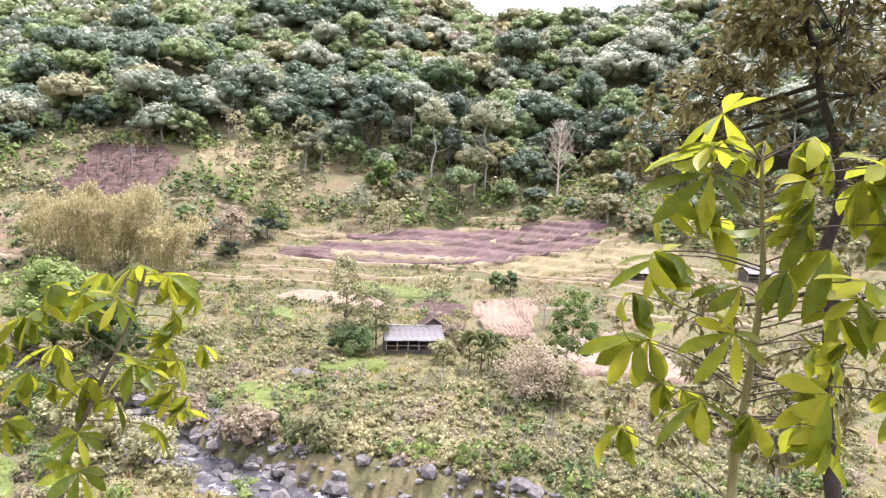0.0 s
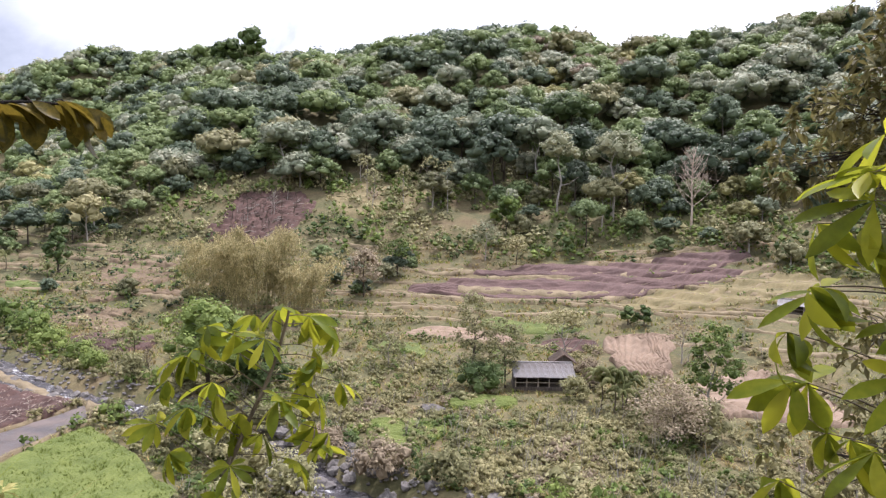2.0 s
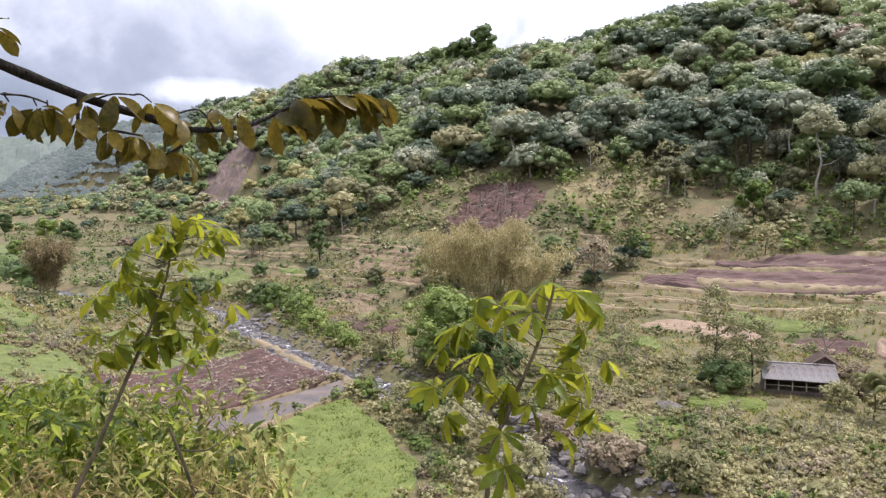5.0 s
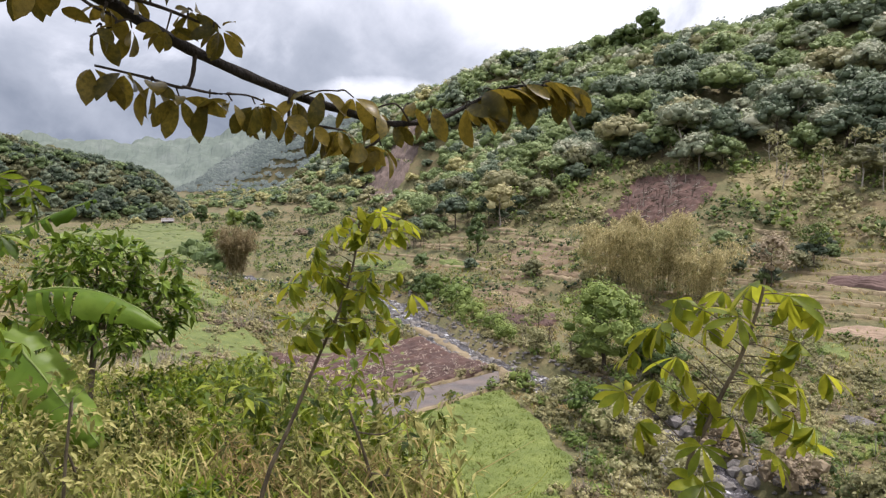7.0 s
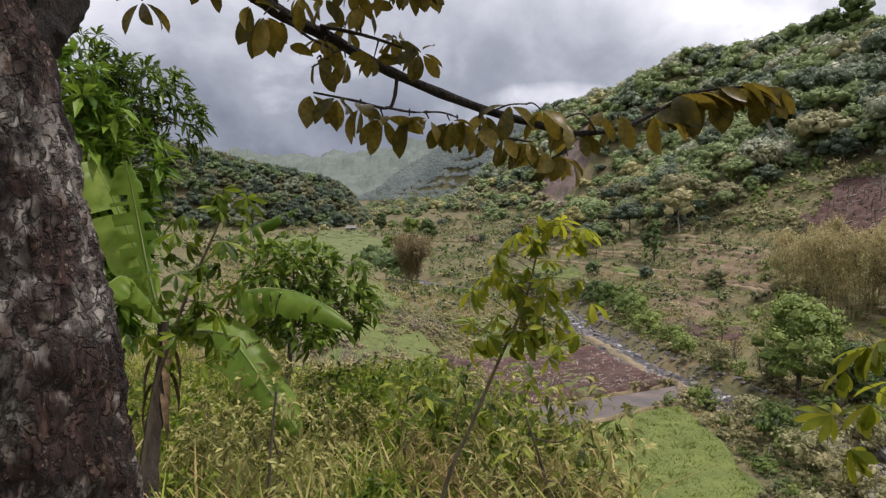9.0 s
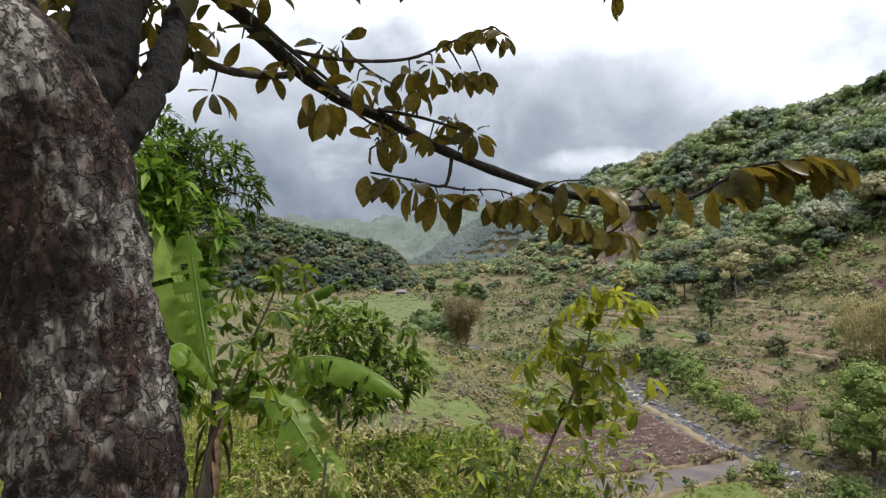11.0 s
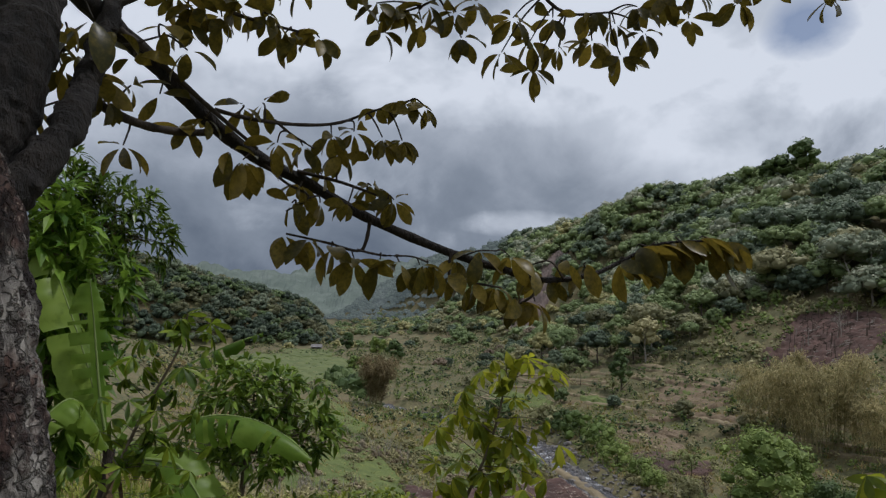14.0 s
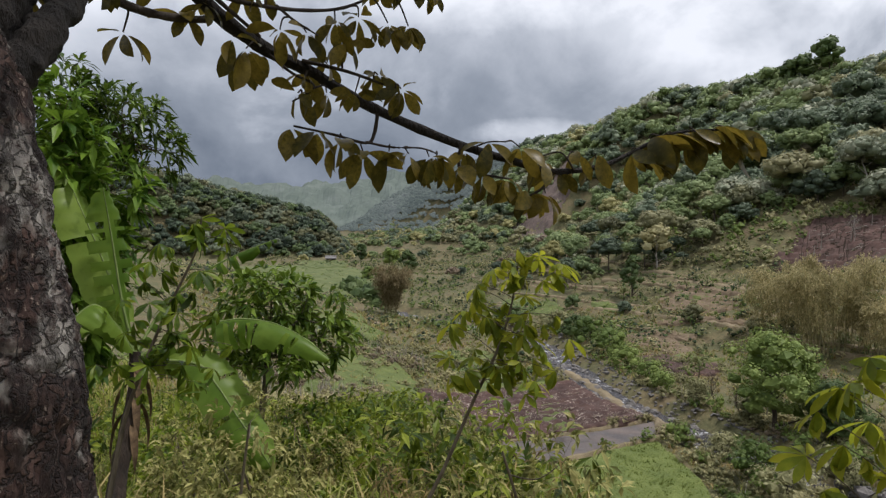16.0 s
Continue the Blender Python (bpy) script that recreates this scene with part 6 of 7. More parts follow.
# ---- far banana plants ----
def far_banana(label, x, y, height, seed, group):
    rng = random.Random(seed)
    ob = thing("banana_plant", label, "banana plant", group, m=Matrix.Translation((x, y, float(land(x, y)) - 0.1)))
    v, q = stick([(0, 0, 0), (0.15, 0, height * 0.3), (0, 0.1, height * 0.6)], 0.11, 0.06, 8, 8)
    part("stem", raw_mesh("stem", v, [q], [M_STEM], smooth=True), ob)
    for k in range(10):
        th = k * 2.4 + rng.uniform(-0.3, 0.3)
        d, reach = Vector((math.cos(th), math.sin(th), 0)), height * rng.uniform(0.25, 0.42)
        s = Vector((0, 0, height * 0.58))
        rise = rng.uniform(0.15, 0.9)
        rib = [s, s + d * reach * 0.35 + Vector((0, 0, height * 0.3 * rise)), s + d * reach * 0.8 + Vector((0, 0, height * 0.36 * rise)), s + d * reach * 1.15 + Vector((0, 0, height * (0.3 * rise - 0.12)))]
        part("leaf", banana_blade(rib, height * 0.17, seed * 10 + k, rng.uniform(0.5, 1.2), 4, M_BANANA_DUSTY), ob)
    return ob


for k, (x, y, hh) in enumerate([(4.9, 74.8, 5.8), (6.2, 76.0, 5.2), (3.6, 76.4, 5.5), (5.6, 73.6, 4.6), (-61.2, 85.5, 4.6), (-128.9, 127.9, 6.5), (-124.0, 129.0, 6.0), (-133.0, 128.0, 6.0), (-110.1, 125.1, 5.0)]):
    far_banana("dusty green banana plant with ragged leaves", x, y, hh, 80 + k, "banana plants of the valley")


# ---- hut ----
def box_mesh(name, size, material, bevel=0.01):
    b = bmesh.new()
    bmesh.ops.create_cube(b, size=1)
    bmesh.ops.scale(b, vec=size, verts=b.verts)
    bmesh.ops.bevel(b, geom=b.edges[:], offset=min(bevel, min(size) * 0.3), segments=1, affect="EDGES")
    me = bpy.data.meshes.new(name)
    b.to_mesh(me)
    b.free()
    me.materials.append(material)
    return me


m, n, l = node_material("weathered_tin")
g, g2 = grain(n, l, 0.7, 5.0), grain(n, l, 5.0, 5.0, 0.7, (4, 1, 1))
c = blend(n, l, ramp(n, l, g, [(0.42, (0, 0, 0)), (0.62, (0.8, 0.8, 0.8))]), (0.27, 0.265, 0.265), (0.11, 0.08, 0.065))
c = blend(n, l, ramp(n, l, g2, [(0.4, (0, 0, 0)), (0.7, (0.5, 0.5, 0.5))]), c, (0.38, 0.375, 0.37))
surface(n, l, c, 0.5, relief(n, l, g2, 0.2, 0.02), 0.35)
M_TIN = m
M_BOARD = bark_material("grey_boards", (0.035, 0.028, 0.022), (0.14, 0.115, 0.09), 5.0, (1, 1, 0.15), 0.3)
M_POST = bark_material("pale_posts", (0.20, 0.17, 0.13), (0.42, 0.37, 0.30), 6.0, (1, 1, 0.2), 0.3)
M_THATCH = bark_material("brown_thatch", (0.05, 0.035, 0.026), (0.17, 0.12, 0.09), 8.0, (3, 1, 0.3), 0.6)


def tin_sheet(width, length, waves=7):
    v, q = [], []
    n = waves * 4
    for i in range(n + 1):
        x, z = width * (i / n - 0.5), 0.03 * math.sin(2 * math.pi * waves * i / n)
        v += [(x, 0, z), (x, length, z), (x, 0, z - 0.012), (x, length, z - 0.012)]
        if i < n:
            k = 4 * i
            q += [(k, k + 4, k + 5, k + 1), (k + 2, k + 3, k + 7, k + 6), (k, k + 2, k + 6, k + 4), (k + 1, k + 5, k + 7, k + 3)]
    return raw_mesh("roof_sheet", v, [q], [M_TIN], smooth=False)


def tin_hut(name, label, x, y, turn, length, depth, eave, ridge, posts, group=""):
    z0 = float(land(x, y))
    hut = thing(name, label, "hut", group, m=pose(x, y, z0, 0, 0, turn))
    part("platform", box_mesh("platform", (length - 0.4, depth - 0.5, 0.5), M_BOARD), hut, "dark earth and board platform", Matrix.Translation((0, 0, 0.15)))
    for k in range(posts):
        px = -length / 2 + 0.35 + (length - 0.7) * k / (posts - 1)
        part("post", box_mesh("post", (0.13, 0.13, eave), M_POST), hut, m=Matrix.Translation((px, -depth / 2 + 0.35, eave / 2)))
        part("post", box_mesh("post", (0.12, 0.12, eave), M_BOARD), hut, m=Matrix.Translation((px, depth / 2 - 0.4, eave / 2)))
    part("wall", box_mesh("wall", (length - 0.6, 0.06, eave - 0.3), M_BOARD), hut, "dark board back wall", Matrix.Translation((0, depth / 2 - 0.5, eave / 2 + 0.1)))
    for sx in (-1, 1):
        part("wall", box_mesh("wall", (0.06, depth - 1.0, eave - 0.3), M_BOARD), hut, m=Matrix.Translation((sx * (length / 2 - 0.3), 0.1, eave / 2 + 0.1)))
    part("rail", box_mesh("rail", (length - 0.6, 0.06, 0.10), M_POST), hut, "pale wooden rail", Matrix.Translation((0, -depth / 2 + 0.33, 0.95)))
    part("beam", box_mesh("beam", (length, 0.12, 0.14), M_BOARD), hut, m=Matrix.Translation((0, -depth / 2 + 0.35, eave - 0.05)))
    run = depth / 2 + 0.25
    slope, fall = math.atan2(ridge - eave, run), math.hypot(run, ridge - eave) + 0.35
    count = max(3, round(length / 0.78))
    sheet = tin_sheet(length / count + 0.04, fall)
    for k in range(count):
        px = -length / 2 + length / count * (k + 0.5)
        off = 0.012 * (k % 2) + 0.02 * math.sin(k * 5.1)
        part("roof_sheet", sheet, hut, m=Matrix.Translation((px, -run - 0.3, eave + off - 0.1)) @ Matrix.Rotation(slope + 0.012 * math.sin(k * 3.3), 4, "X") @ Matrix.Rotation(0.01 * math.sin(k * 7), 4, "Z"))
        part("roof_sheet", sheet, hut, m=Matrix.Translation((px, run + 0.3, eave + off - 0.1)) @ Matrix.Rotation(math.pi, 4, "Z") @ Matrix.Rotation(slope, 4, "X"))
    part("ridge_cap", box_mesh("ridge_cap", (length, 0.3, 0.05), M_TIN), hut, m=Matrix.Translation((0, 0, ridge + 0.06)))
    return hut


floor_tree("bush", "brown bush crowding the end of the hut", 2.6, 85.2, 3.6, 4.0, 3.6, 20, 60, 0.26, BRN, M_BARK_DARK, 451, 0.08, 0.4, 0.19, -0.8, 6, 0.08, "bush")
floor_tree("bush", "olive bush in front of the hut", 0.8, 79.5, 2.6, 4.4, 2.6, 18, 60, 0.26, OLV, M_BARK_DARK, 453, 0.08, 0.4, 0.19, -0.8, 6, 0.08, "bush")
tin_hut("hut", "long open hut with a weathered grey tin roof on posts", -3.4, 84.9, 11.0, 7.6, 4.4, 1.9, 3.1, 6)
tin_hut("shed", "small shed with a pale tin roof in the fields", 36.0, 120.0, -20.0, 4.2, 3.0, 1.7, 2.5, 3, "field sheds")
tin_hut("shed", "small shed with a pale tin roof beside terraces", 55.0, 118.0, 10.0, 5.0, 3.4, 1.8, 2.7, 3, "field sheds")
tin_hut("shed", "small pale hut far up the valley", -345.0, 156.0, 60.0, 6.0, 5.0, 2.4, 3.8, 3, "field sheds")
gable = thing("thatched_hut", "little hut with a steep brown thatched gable roof", "hut", m=pose(-0.9, 88.6, float(land(-0.9, 88.6)) - 0.2, 0, 0, 8))
for sx in (-1, 1):
    part("roof", box_mesh("roof", (2.1, 3.4, 0.16), M_THATCH, 0.04), gable, m=Matrix.Translation((sx * 0.85, 0, 3.1)) @ Matrix.Rotation(-sx * -0.62, 4, "Y"))
    part("wall", box_mesh("wall", (0.08, 2.8, 2.4), M_BOARD), gable, m=Matrix.Translation((sx * 1.3, 0, 1.2)))
for sy in (-1, 1):
    part("wall", raw_mesh("wall", [(-1.3, sy * 1.4, 0), (1.3, sy * 1.4, 0), (1.3, sy * 1.4, 2.5), (0, sy * 1.4, 3.5), (-1.3, sy * 1.4, 2.5), (-1.3, sy * 1.34, 0), (1.3, sy * 1.34, 0), (1.3, sy * 1.34, 2.5), (0, sy * 1.34, 3.5), (-1.3, sy * 1.34, 2.5)],
                          [np.array([(0, 1, 2, 3, 4), (9, 8, 7, 6, 5)]), np.array([(0, 5, 6, 1), (1, 6, 7, 2), (2, 7, 8, 3), (3, 8, 9, 4), (4, 9, 5, 0)])], [M_BOARD]), gable)


# ---- stones ----
def stone_mesh(seed):
    rng = np.random.default_rng(seed)
    v = ROUND_V.copy()
    for _ in range(5):
        d = rng.normal(0, 1, 3)
        d /= np.linalg.norm(d)
        lim = rng.uniform(0.55, 0.85)
        over = v @ d - lim
        v = v - np.where(over > 0, over, 0)[:, None] * d * 0.85
    v *= (1 + 0.06 * rng.normal(0, 1, (len(v), 1))) * np.array([1, rng.uniform(0.7, 1), rng.uniform(0.5, 0.8)])
    return raw_mesh("boulder", v, [ROUND_T], [M_STONE], smooth=False)


STONES = [stone_mesh(k) for k in range(8)]
rng = np.random.default_rng(21)
rock = new("boulder", STONES[1])
rock.matrix_basis = Matrix.LocRotScale((-14.5, 70.4, float(land(-14.5, 70.4)) + 0.4), Euler((0.2, 0.1, 0.4)), (1.5, 1.2, 1.5))
tagged(rock, "big grey boulder in rough grass below the hut", "boulder")
seg = list(zip(RIVER[2:13], RIVER[3:14]))
for k in range(230):
    (ax, ay), (bx, by) = seg[k % len(seg)]
    t, off = rng.uniform(), rng.normal(0, 2.4)
    d = np.array([bx - ax, by - ay]) / math.hypot(bx - ax, by - ay)
    x, y = ax + (bx - ax) * t - d[1] * off, ay + (by - ay) * t + d[0] * off
    size = rng.uniform(0.3, 0.95) * (1.5 if k % 11 == 0 else 1)
    ob = new("boulder", STONES[k % 8])
    u, _ = to_uv(x, y)
    ob.matrix_basis = Matrix.LocRotScale((x, y, max(float(land(x, y)), 0.025 * max(0, u - 60) - 1.35) + 0.12 * size), Euler((rng.uniform(-0.3, 0.3), rng.uniform(-0.3, 0.3), rng.uniform(0, 6.28))), (size, size, size * 0.9))
    tagged(ob, "wet grey boulder in the shallow stream", "boulder", "stream boulders")
for k in range(64):
    # dark rocks of the undercut far bank
    t, off = (k + 0.5) / 64, rng.uniform(2.6, 5.2)
    i = 2 + int(t * 4)
    (ax, ay), (bx, by) = RIVER[i], RIVER[i + 1]
    f = t * 4 - int(t * 4)
    d = np.array([bx - ax, by - ay]) / math.hypot(bx - ax, by - ay)
    x, y = ax + (bx - ax) * f + d[1] * off, ay + (by - ay) * f - d[0] * off
    size = rng.uniform(0.4, 1.0)
    ob = new("boulder", STONES[k % 8])
    ob.matrix_basis = Matrix.LocRotScale((x, y, float(land(x, y)) + 0.1 * size), Euler((rng.uniform(-0.3, 0.3), rng.uniform(-0.3, 0.3), rng.uniform(0, 6.28))), (size, size * 0.9, size))
    tagged(ob, "dark rock in the undercut bank of the stream", "boulder", "bank rocks")
cob = Heap()
for k in range(1500):
    i = int(rng.integers(2, 14))
    (ax, ay), (bx, by) = RIVER[i], RIVER[i + 1]
    t, off = rng.uniform(), rng.choice([-1, 1]) * rng.uniform(1.8, 5.0)
    d = np.array([bx - ax, by - ay]) / math.hypot(bx - ax, by - ay)
    x, y = ax + (bx - ax) * t - d[1] * off, ay + (by - ay) * t + d[0] * off
    s = rng.uniform(0.12, 0.34)
    cob.add(ICO_V * (1 + 0.15 * rng.normal(0, 1, (12, 1))) * s * np.array([1, 1, 0.6]) + np.array([x, y, float(land(x, y)) + 0.05]), ICO_T)
tagged(new("stream_cobbles", cob.mesh("stream_cobbles", [M_STONE])), "grey cobbles along the stream's edges", "cobbles", kind="stuff")

# ---- low bunds and edges of the terraces ----
def bund_strip(hp, pts, half, height):
    line = smooth_line([(x, y, 0) for x, y in pts], 12 * len(pts))
    P = np.array(line)[:, :2]
    d = np.gradient(P, axis=0)
    d /= np.linalg.norm(d, axis=1)[:, None] + 1e-9
    s = np.stack([-d[:, 1], d[:, 0]], 1)
    offs, lift = [-half * 1.6, -half, half, half * 1.6], [-0.25, height, height, -0.25]
    k = np.arange(len(P))[:, None]
    o, z = np.array(offs)[None] * (1 + 0.18 * np.sin(k * 0.9)), np.array(lift)[None] * (1 + 0.15 * np.sin(k * 1.3))
    X, Y = P[:, :1] + s[:, :1] * o, P[:, 1:] + s[:, 1:] * o
    V = np.stack([X, Y, land(X, Y) + z], -1).reshape(-1, 3)
    Q = [(i * 4 + j, i * 4 + j + 1, i * 4 + j + 5, i * 4 + j + 4) for i in range(len(P) - 1) for j in range(3)]
    hp.add(np.array(V), quads=Q)


def bund(pts, half, height):
    hp = Heap()
    bund_strip(hp, pts, half, height)
    tagged(new("terrace_bund", hp.mesh("terrace_bund", [M_BUND], True)), "low tan earth bund along an old terrace", "bund", kind="structure")


rng = np.random.default_rng(33)
for k in range(95):
    u0 = rng.uniform(-30, 330)
    dv = rng.uniform(-64, -6)
    n = int(rng.integers(4, 9))
    pts = []
    for i in range(n):
        u1 = u0 + i * 6.5
        v1 = float(foot(u1)) + dv + 2.5 * value_noise(u1, dv * 9, 12, 51) * 2
        pts.append(to_xy(u1, v1))
    if any(abs(x + 3) < 8 and abs(y - 85) < 6 for x, y in pts) or float(np.min(river_distance(np.array([p[0] for p in pts]), np.array([p[1] for p in pts])))) < 9:
        continue
    bund(pts, rng.uniform(0.25, 0.5), rng.uniform(0.25, 0.5))
# round the tilled fields and the paddies
for pts, w in [([(-38, 128), (-22, 127.5), (-6, 128.5), (9, 130.5)], 0.6), ([(-22, 131), (-10, 132), (2, 132), (7, 134)], 0.7), ([(8, 131), (14, 134), (26, 140), (41, 147)], 0.5), ([(-24, 140), (-8, 143), (12, 147), (38, 149.5)], 0.5),
               ([(-24, 143), (-8, 150), (12, 155), (30, 158), (44, 155)], 0.6), ([(-6, 146), (8, 148), (24, 151)], 0.4), ([(-47.6, 38), (-47.4, 48), (-47.0, 59.4)], 0.2), ([(-55.3, 43), (-53.2, 52), (-50.9, 63)], 0.2),
               ([(-46.5, 59.6), (-50.5, 63.2), (-58, 67), (-70, 73), (-78, 76)], 0.7), ([(10, 124), (24, 127), (40, 130)], 0.5), ([(14, 129), (28, 134), (46, 138)], 0.5), ([(20, 137), (34, 141), (48, 144)], 0.4)]:
    bund(pts, w, 0.28 if w < 0.3 else 0.45 if w < 0.65 else 0.9)

field("vegetable_plot", [(-18.5, 58), (-11.5, 59), (-12, 67), (-18.5, 67)], 70, 50, 0.3, M_PADDY_GREEN, "low green vegetable rows in rough grass", 0.22, 11, 0, 0.2, 0.4)
field("vegetable_plot", [(-13, 73), (-6, 74), (-7, 79), (-14, 78)], 60, 40, 0.3, M_PADDY_GREEN, "low green vegetable rows below the hut", 0.22, 7, 0, 0.2, 0.4)
field("bare_terrace", [(-28, 108), (-10, 107), (-10, 112), (-27, 113)], 40, 30, 0.3, M_PINK, "bare pinkish terrace strip", 0.1, 4, 0, 0.15, 0.5)
field("bare_terrace", [(-4, 104), (4, 104), (4, 110), (-6, 111)], 40, 30, 0.3, M_RED, "bare brownish terrace strip", 0.1, 4, 0, 0.15, 0.5)
field("bare_terrace", [(-92, 100), (-76, 96), (-74, 104), (-92, 110)], 40, 40, 0.3, M_SLOPE, "bare brown terrace above the stream", 0.1, 5, 0, 0.3, 0.6)
field("bare_terrace", [(-78, 90), (-66, 86), (-62, 94), (-74, 99)], 40, 40, 0.3, M_RED, "bare reddish terrace above the stream", 0.1, 5, 0, 0.3, 0.6)
field("bare_terrace", [(-104, 128), (-84, 124), (-84, 140), (-106, 146)], 40, 40, 0.4, M_SLOPE, "eroded brown slope with dry tufts", 0.0, 5, 0, 0.7, 0.8)

M_LAWN = soil_material("short_grass", (0.050, 0.075, 0.016), (0.14, 0.17, 0.04), 0.5, 0.7)
for a, b, c, d in [(to_xy(62, -4), to_xy(110, -6), to_xy(112, 12), to_xy(64, 14)), (to_xy(114, -8), to_xy(160, -10), to_xy(158, 8), to_xy(116, 10)), (to_xy(70, 20), to_xy(118, 18), to_xy(120, 30), to_xy(76, 30)), ((-77, 102), (-68, 101), (-69, 94), (-75, 95)), ((-118, 119), (-104, 119), (-103, 125), (-117, 126)), ((-101, 129), (-92, 130), (-93, 135), (-102, 135)), ((-66, 108), (-58, 106), (-58, 111), (-65, 112)),
                   ((-140, 112), (-122, 108), (-120, 115), (-139, 120)), ((-32, 96), (-22, 95), (-22, 101), (-31, 102)), ((-14, 114), (2, 114), (2, 119), (-13, 119))]:
    field("grass_terrace", [a, b, c, d], 30, 24, 0.3, M_LAWN, "short green grass on an old terrace", 0.06, 5, 0, 0.25, 0.8)
for a, b, c, d in [((-92, 115), (-76, 119), (-76, 123), (-92, 119)), ((-88, 106), (-80, 108), (-81, 111), (-88, 110))]:
    field("bare_terrace", [a, b, c, d], 30, 24, 0.35, M_SLOPE, "eroded reddish-brown terrace edge", 0.1, 3, 0, 0.4, 0.8)


# ---- undergrowth and grass ----
def inside(x, y, corners, grow=0.0):
    """Whether points lie in a four-sided plot, grown outwards by some metres."""
    c = np.array(corners, float)
    mid = c.mean(0)
    c = c + (c - mid) / np.linalg.norm(c - mid, axis=1)[:, None] * grow
    turn = np.sign(np.cross(c[1] - c[0], c[2] - c[1]))
    ok = np.ones(np.shape(x), bool)
    for p, q in zip(c, np.roll(c, -1, 0)):
        ok &= ((q[0] - p[0]) * (y - p[1]) - (q[1] - p[1]) * (x - p[0])) * turn > 0
    return ok


PLOTS = [[(-25, 32), (-28, 45), (-46.5, 58.6), (-47, 38)], [(-48, 38.5), (-47.3, 59.2), (-50.5, 62.6), (-55, 43)], [(-56, 43), (-51.5, 62.8), (-70, 72.2), (-74, 45)],
         [(-36, 128), (8, 131), (40, 148), (-22, 140)], [(-24, 141), (38, 149), (30, 157), (-10, 150)], [(5, 95), (14, 93), (20, 109), (4.5, 112)], [(15, 72), (28, 76), (32, 95), (20, 93)],
         [(-88, 156), (-68, 160), (-77, 185), (-95, 181)]]


def plots(x, y):
    """True where tilled ground, water or the hut keep plants away."""
    bad = (river_distance(x, y) < 4.4) | ((x > -8) & (x < 1) & (y > 82) & (y < 88))
    for c in PLOTS:
        bad = bad | inside(x, y, c)
    return bad


BUSHES = [crown(600 + k, 2.2, 1.7, 5, 14, 0.28, 0.5, 0.9, 0.6, 0.24, -0.5, True) for k in range(6)]
rng = np.random.default_rng(44)
brush = Heap()
N = 10500
vv = np.where(rng.uniform(0, 1, N) < 0.22, rng.uniform(-45, 14, N), rng.uniform(14, 200, N))
uu = np.where(vv < 14, rng.uniform(22, 380, N), rng.uniform(-70, 430, N) * rng.uniform(0.25, 1, N))
xx, yy = to_xy(uu, vv)
ff = foot(uu)
dens = 0.20 + np.where(uu > 95, 0.4, 0.0) + 0.9 * fbm(xx, yy, 16, 61) + np.where((vv - ff > np.where(uu > 90, -30, -14)) & (vv - ff < 45), np.where(fbm(xx, yy, 22, 63) > -0.12, 1.0, 0.1), 0.0) + np.where((river_distance(xx, yy) < 10), 0.75, 0) + np.where((vv > 40) & (vv < 72) & (uu < 55), 0.7, 0) + np.where((uu < 40) & (vv > 22) & (vv < 46), 0.45, 0)
ok = (rng.uniform(0, 1, N) < dens) & ~plots(xx, yy) & (vv - ff < 45)
zz = land(xx, yy)
for x, y, z, dv in zip(xx[ok], yy[ok], zz[ok], (vv - ff)[ok]):
    v, t, q = BUSHES[int(rng.integers(6))]
    rd = float(river_distance(x, y))
    s = rng.uniform(0.35, 1.0) * (rng.uniform(1.5, 3.4) if dv > -14 else rng.uniform(1.0, 1.7) if rd < 10 else 1.0)
    th = rng.uniform(0, 6.283)
    c, sn = math.cos(th) * s, math.sin(th) * s
    near_k = 0.5 * (value_noise(x, y, 14, 71) + 0.5) + rng.uniform(0, 0.6)
    if rd < 10 or (dv > -30 and y < 150 and x < -60):
        near_k += 0.22
    # greener scrub here, partly the cloud's shadow put into its colour
    if dv > -14 or float(to_uv(x, y)[0]) > 95:
        near_k += 0.15
    mt = 5 if near_k < 0.2 else 3 if near_k < 0.58 else 4 if near_k < 0.68 else 1 if near_k < 0.95 else 0
    if x * x + y * y > 9000:
        q = q[::3]
    brush.add(np.stack([v[:, 0] * c - v[:, 1] * sn, v[:, 0] * sn + v[:, 1] * c, v[:, 2] * s * rng.uniform(0.7, 1.3) + 0.45 * s], 1) + np.array([x, y, z]), t, q, mt)
tagged(new("undergrowth", brush.mesh("undergrowth", M_SCRUB)), "mixed olive, tan and green scrub over the valley floor", "scrub", kind="stuff")


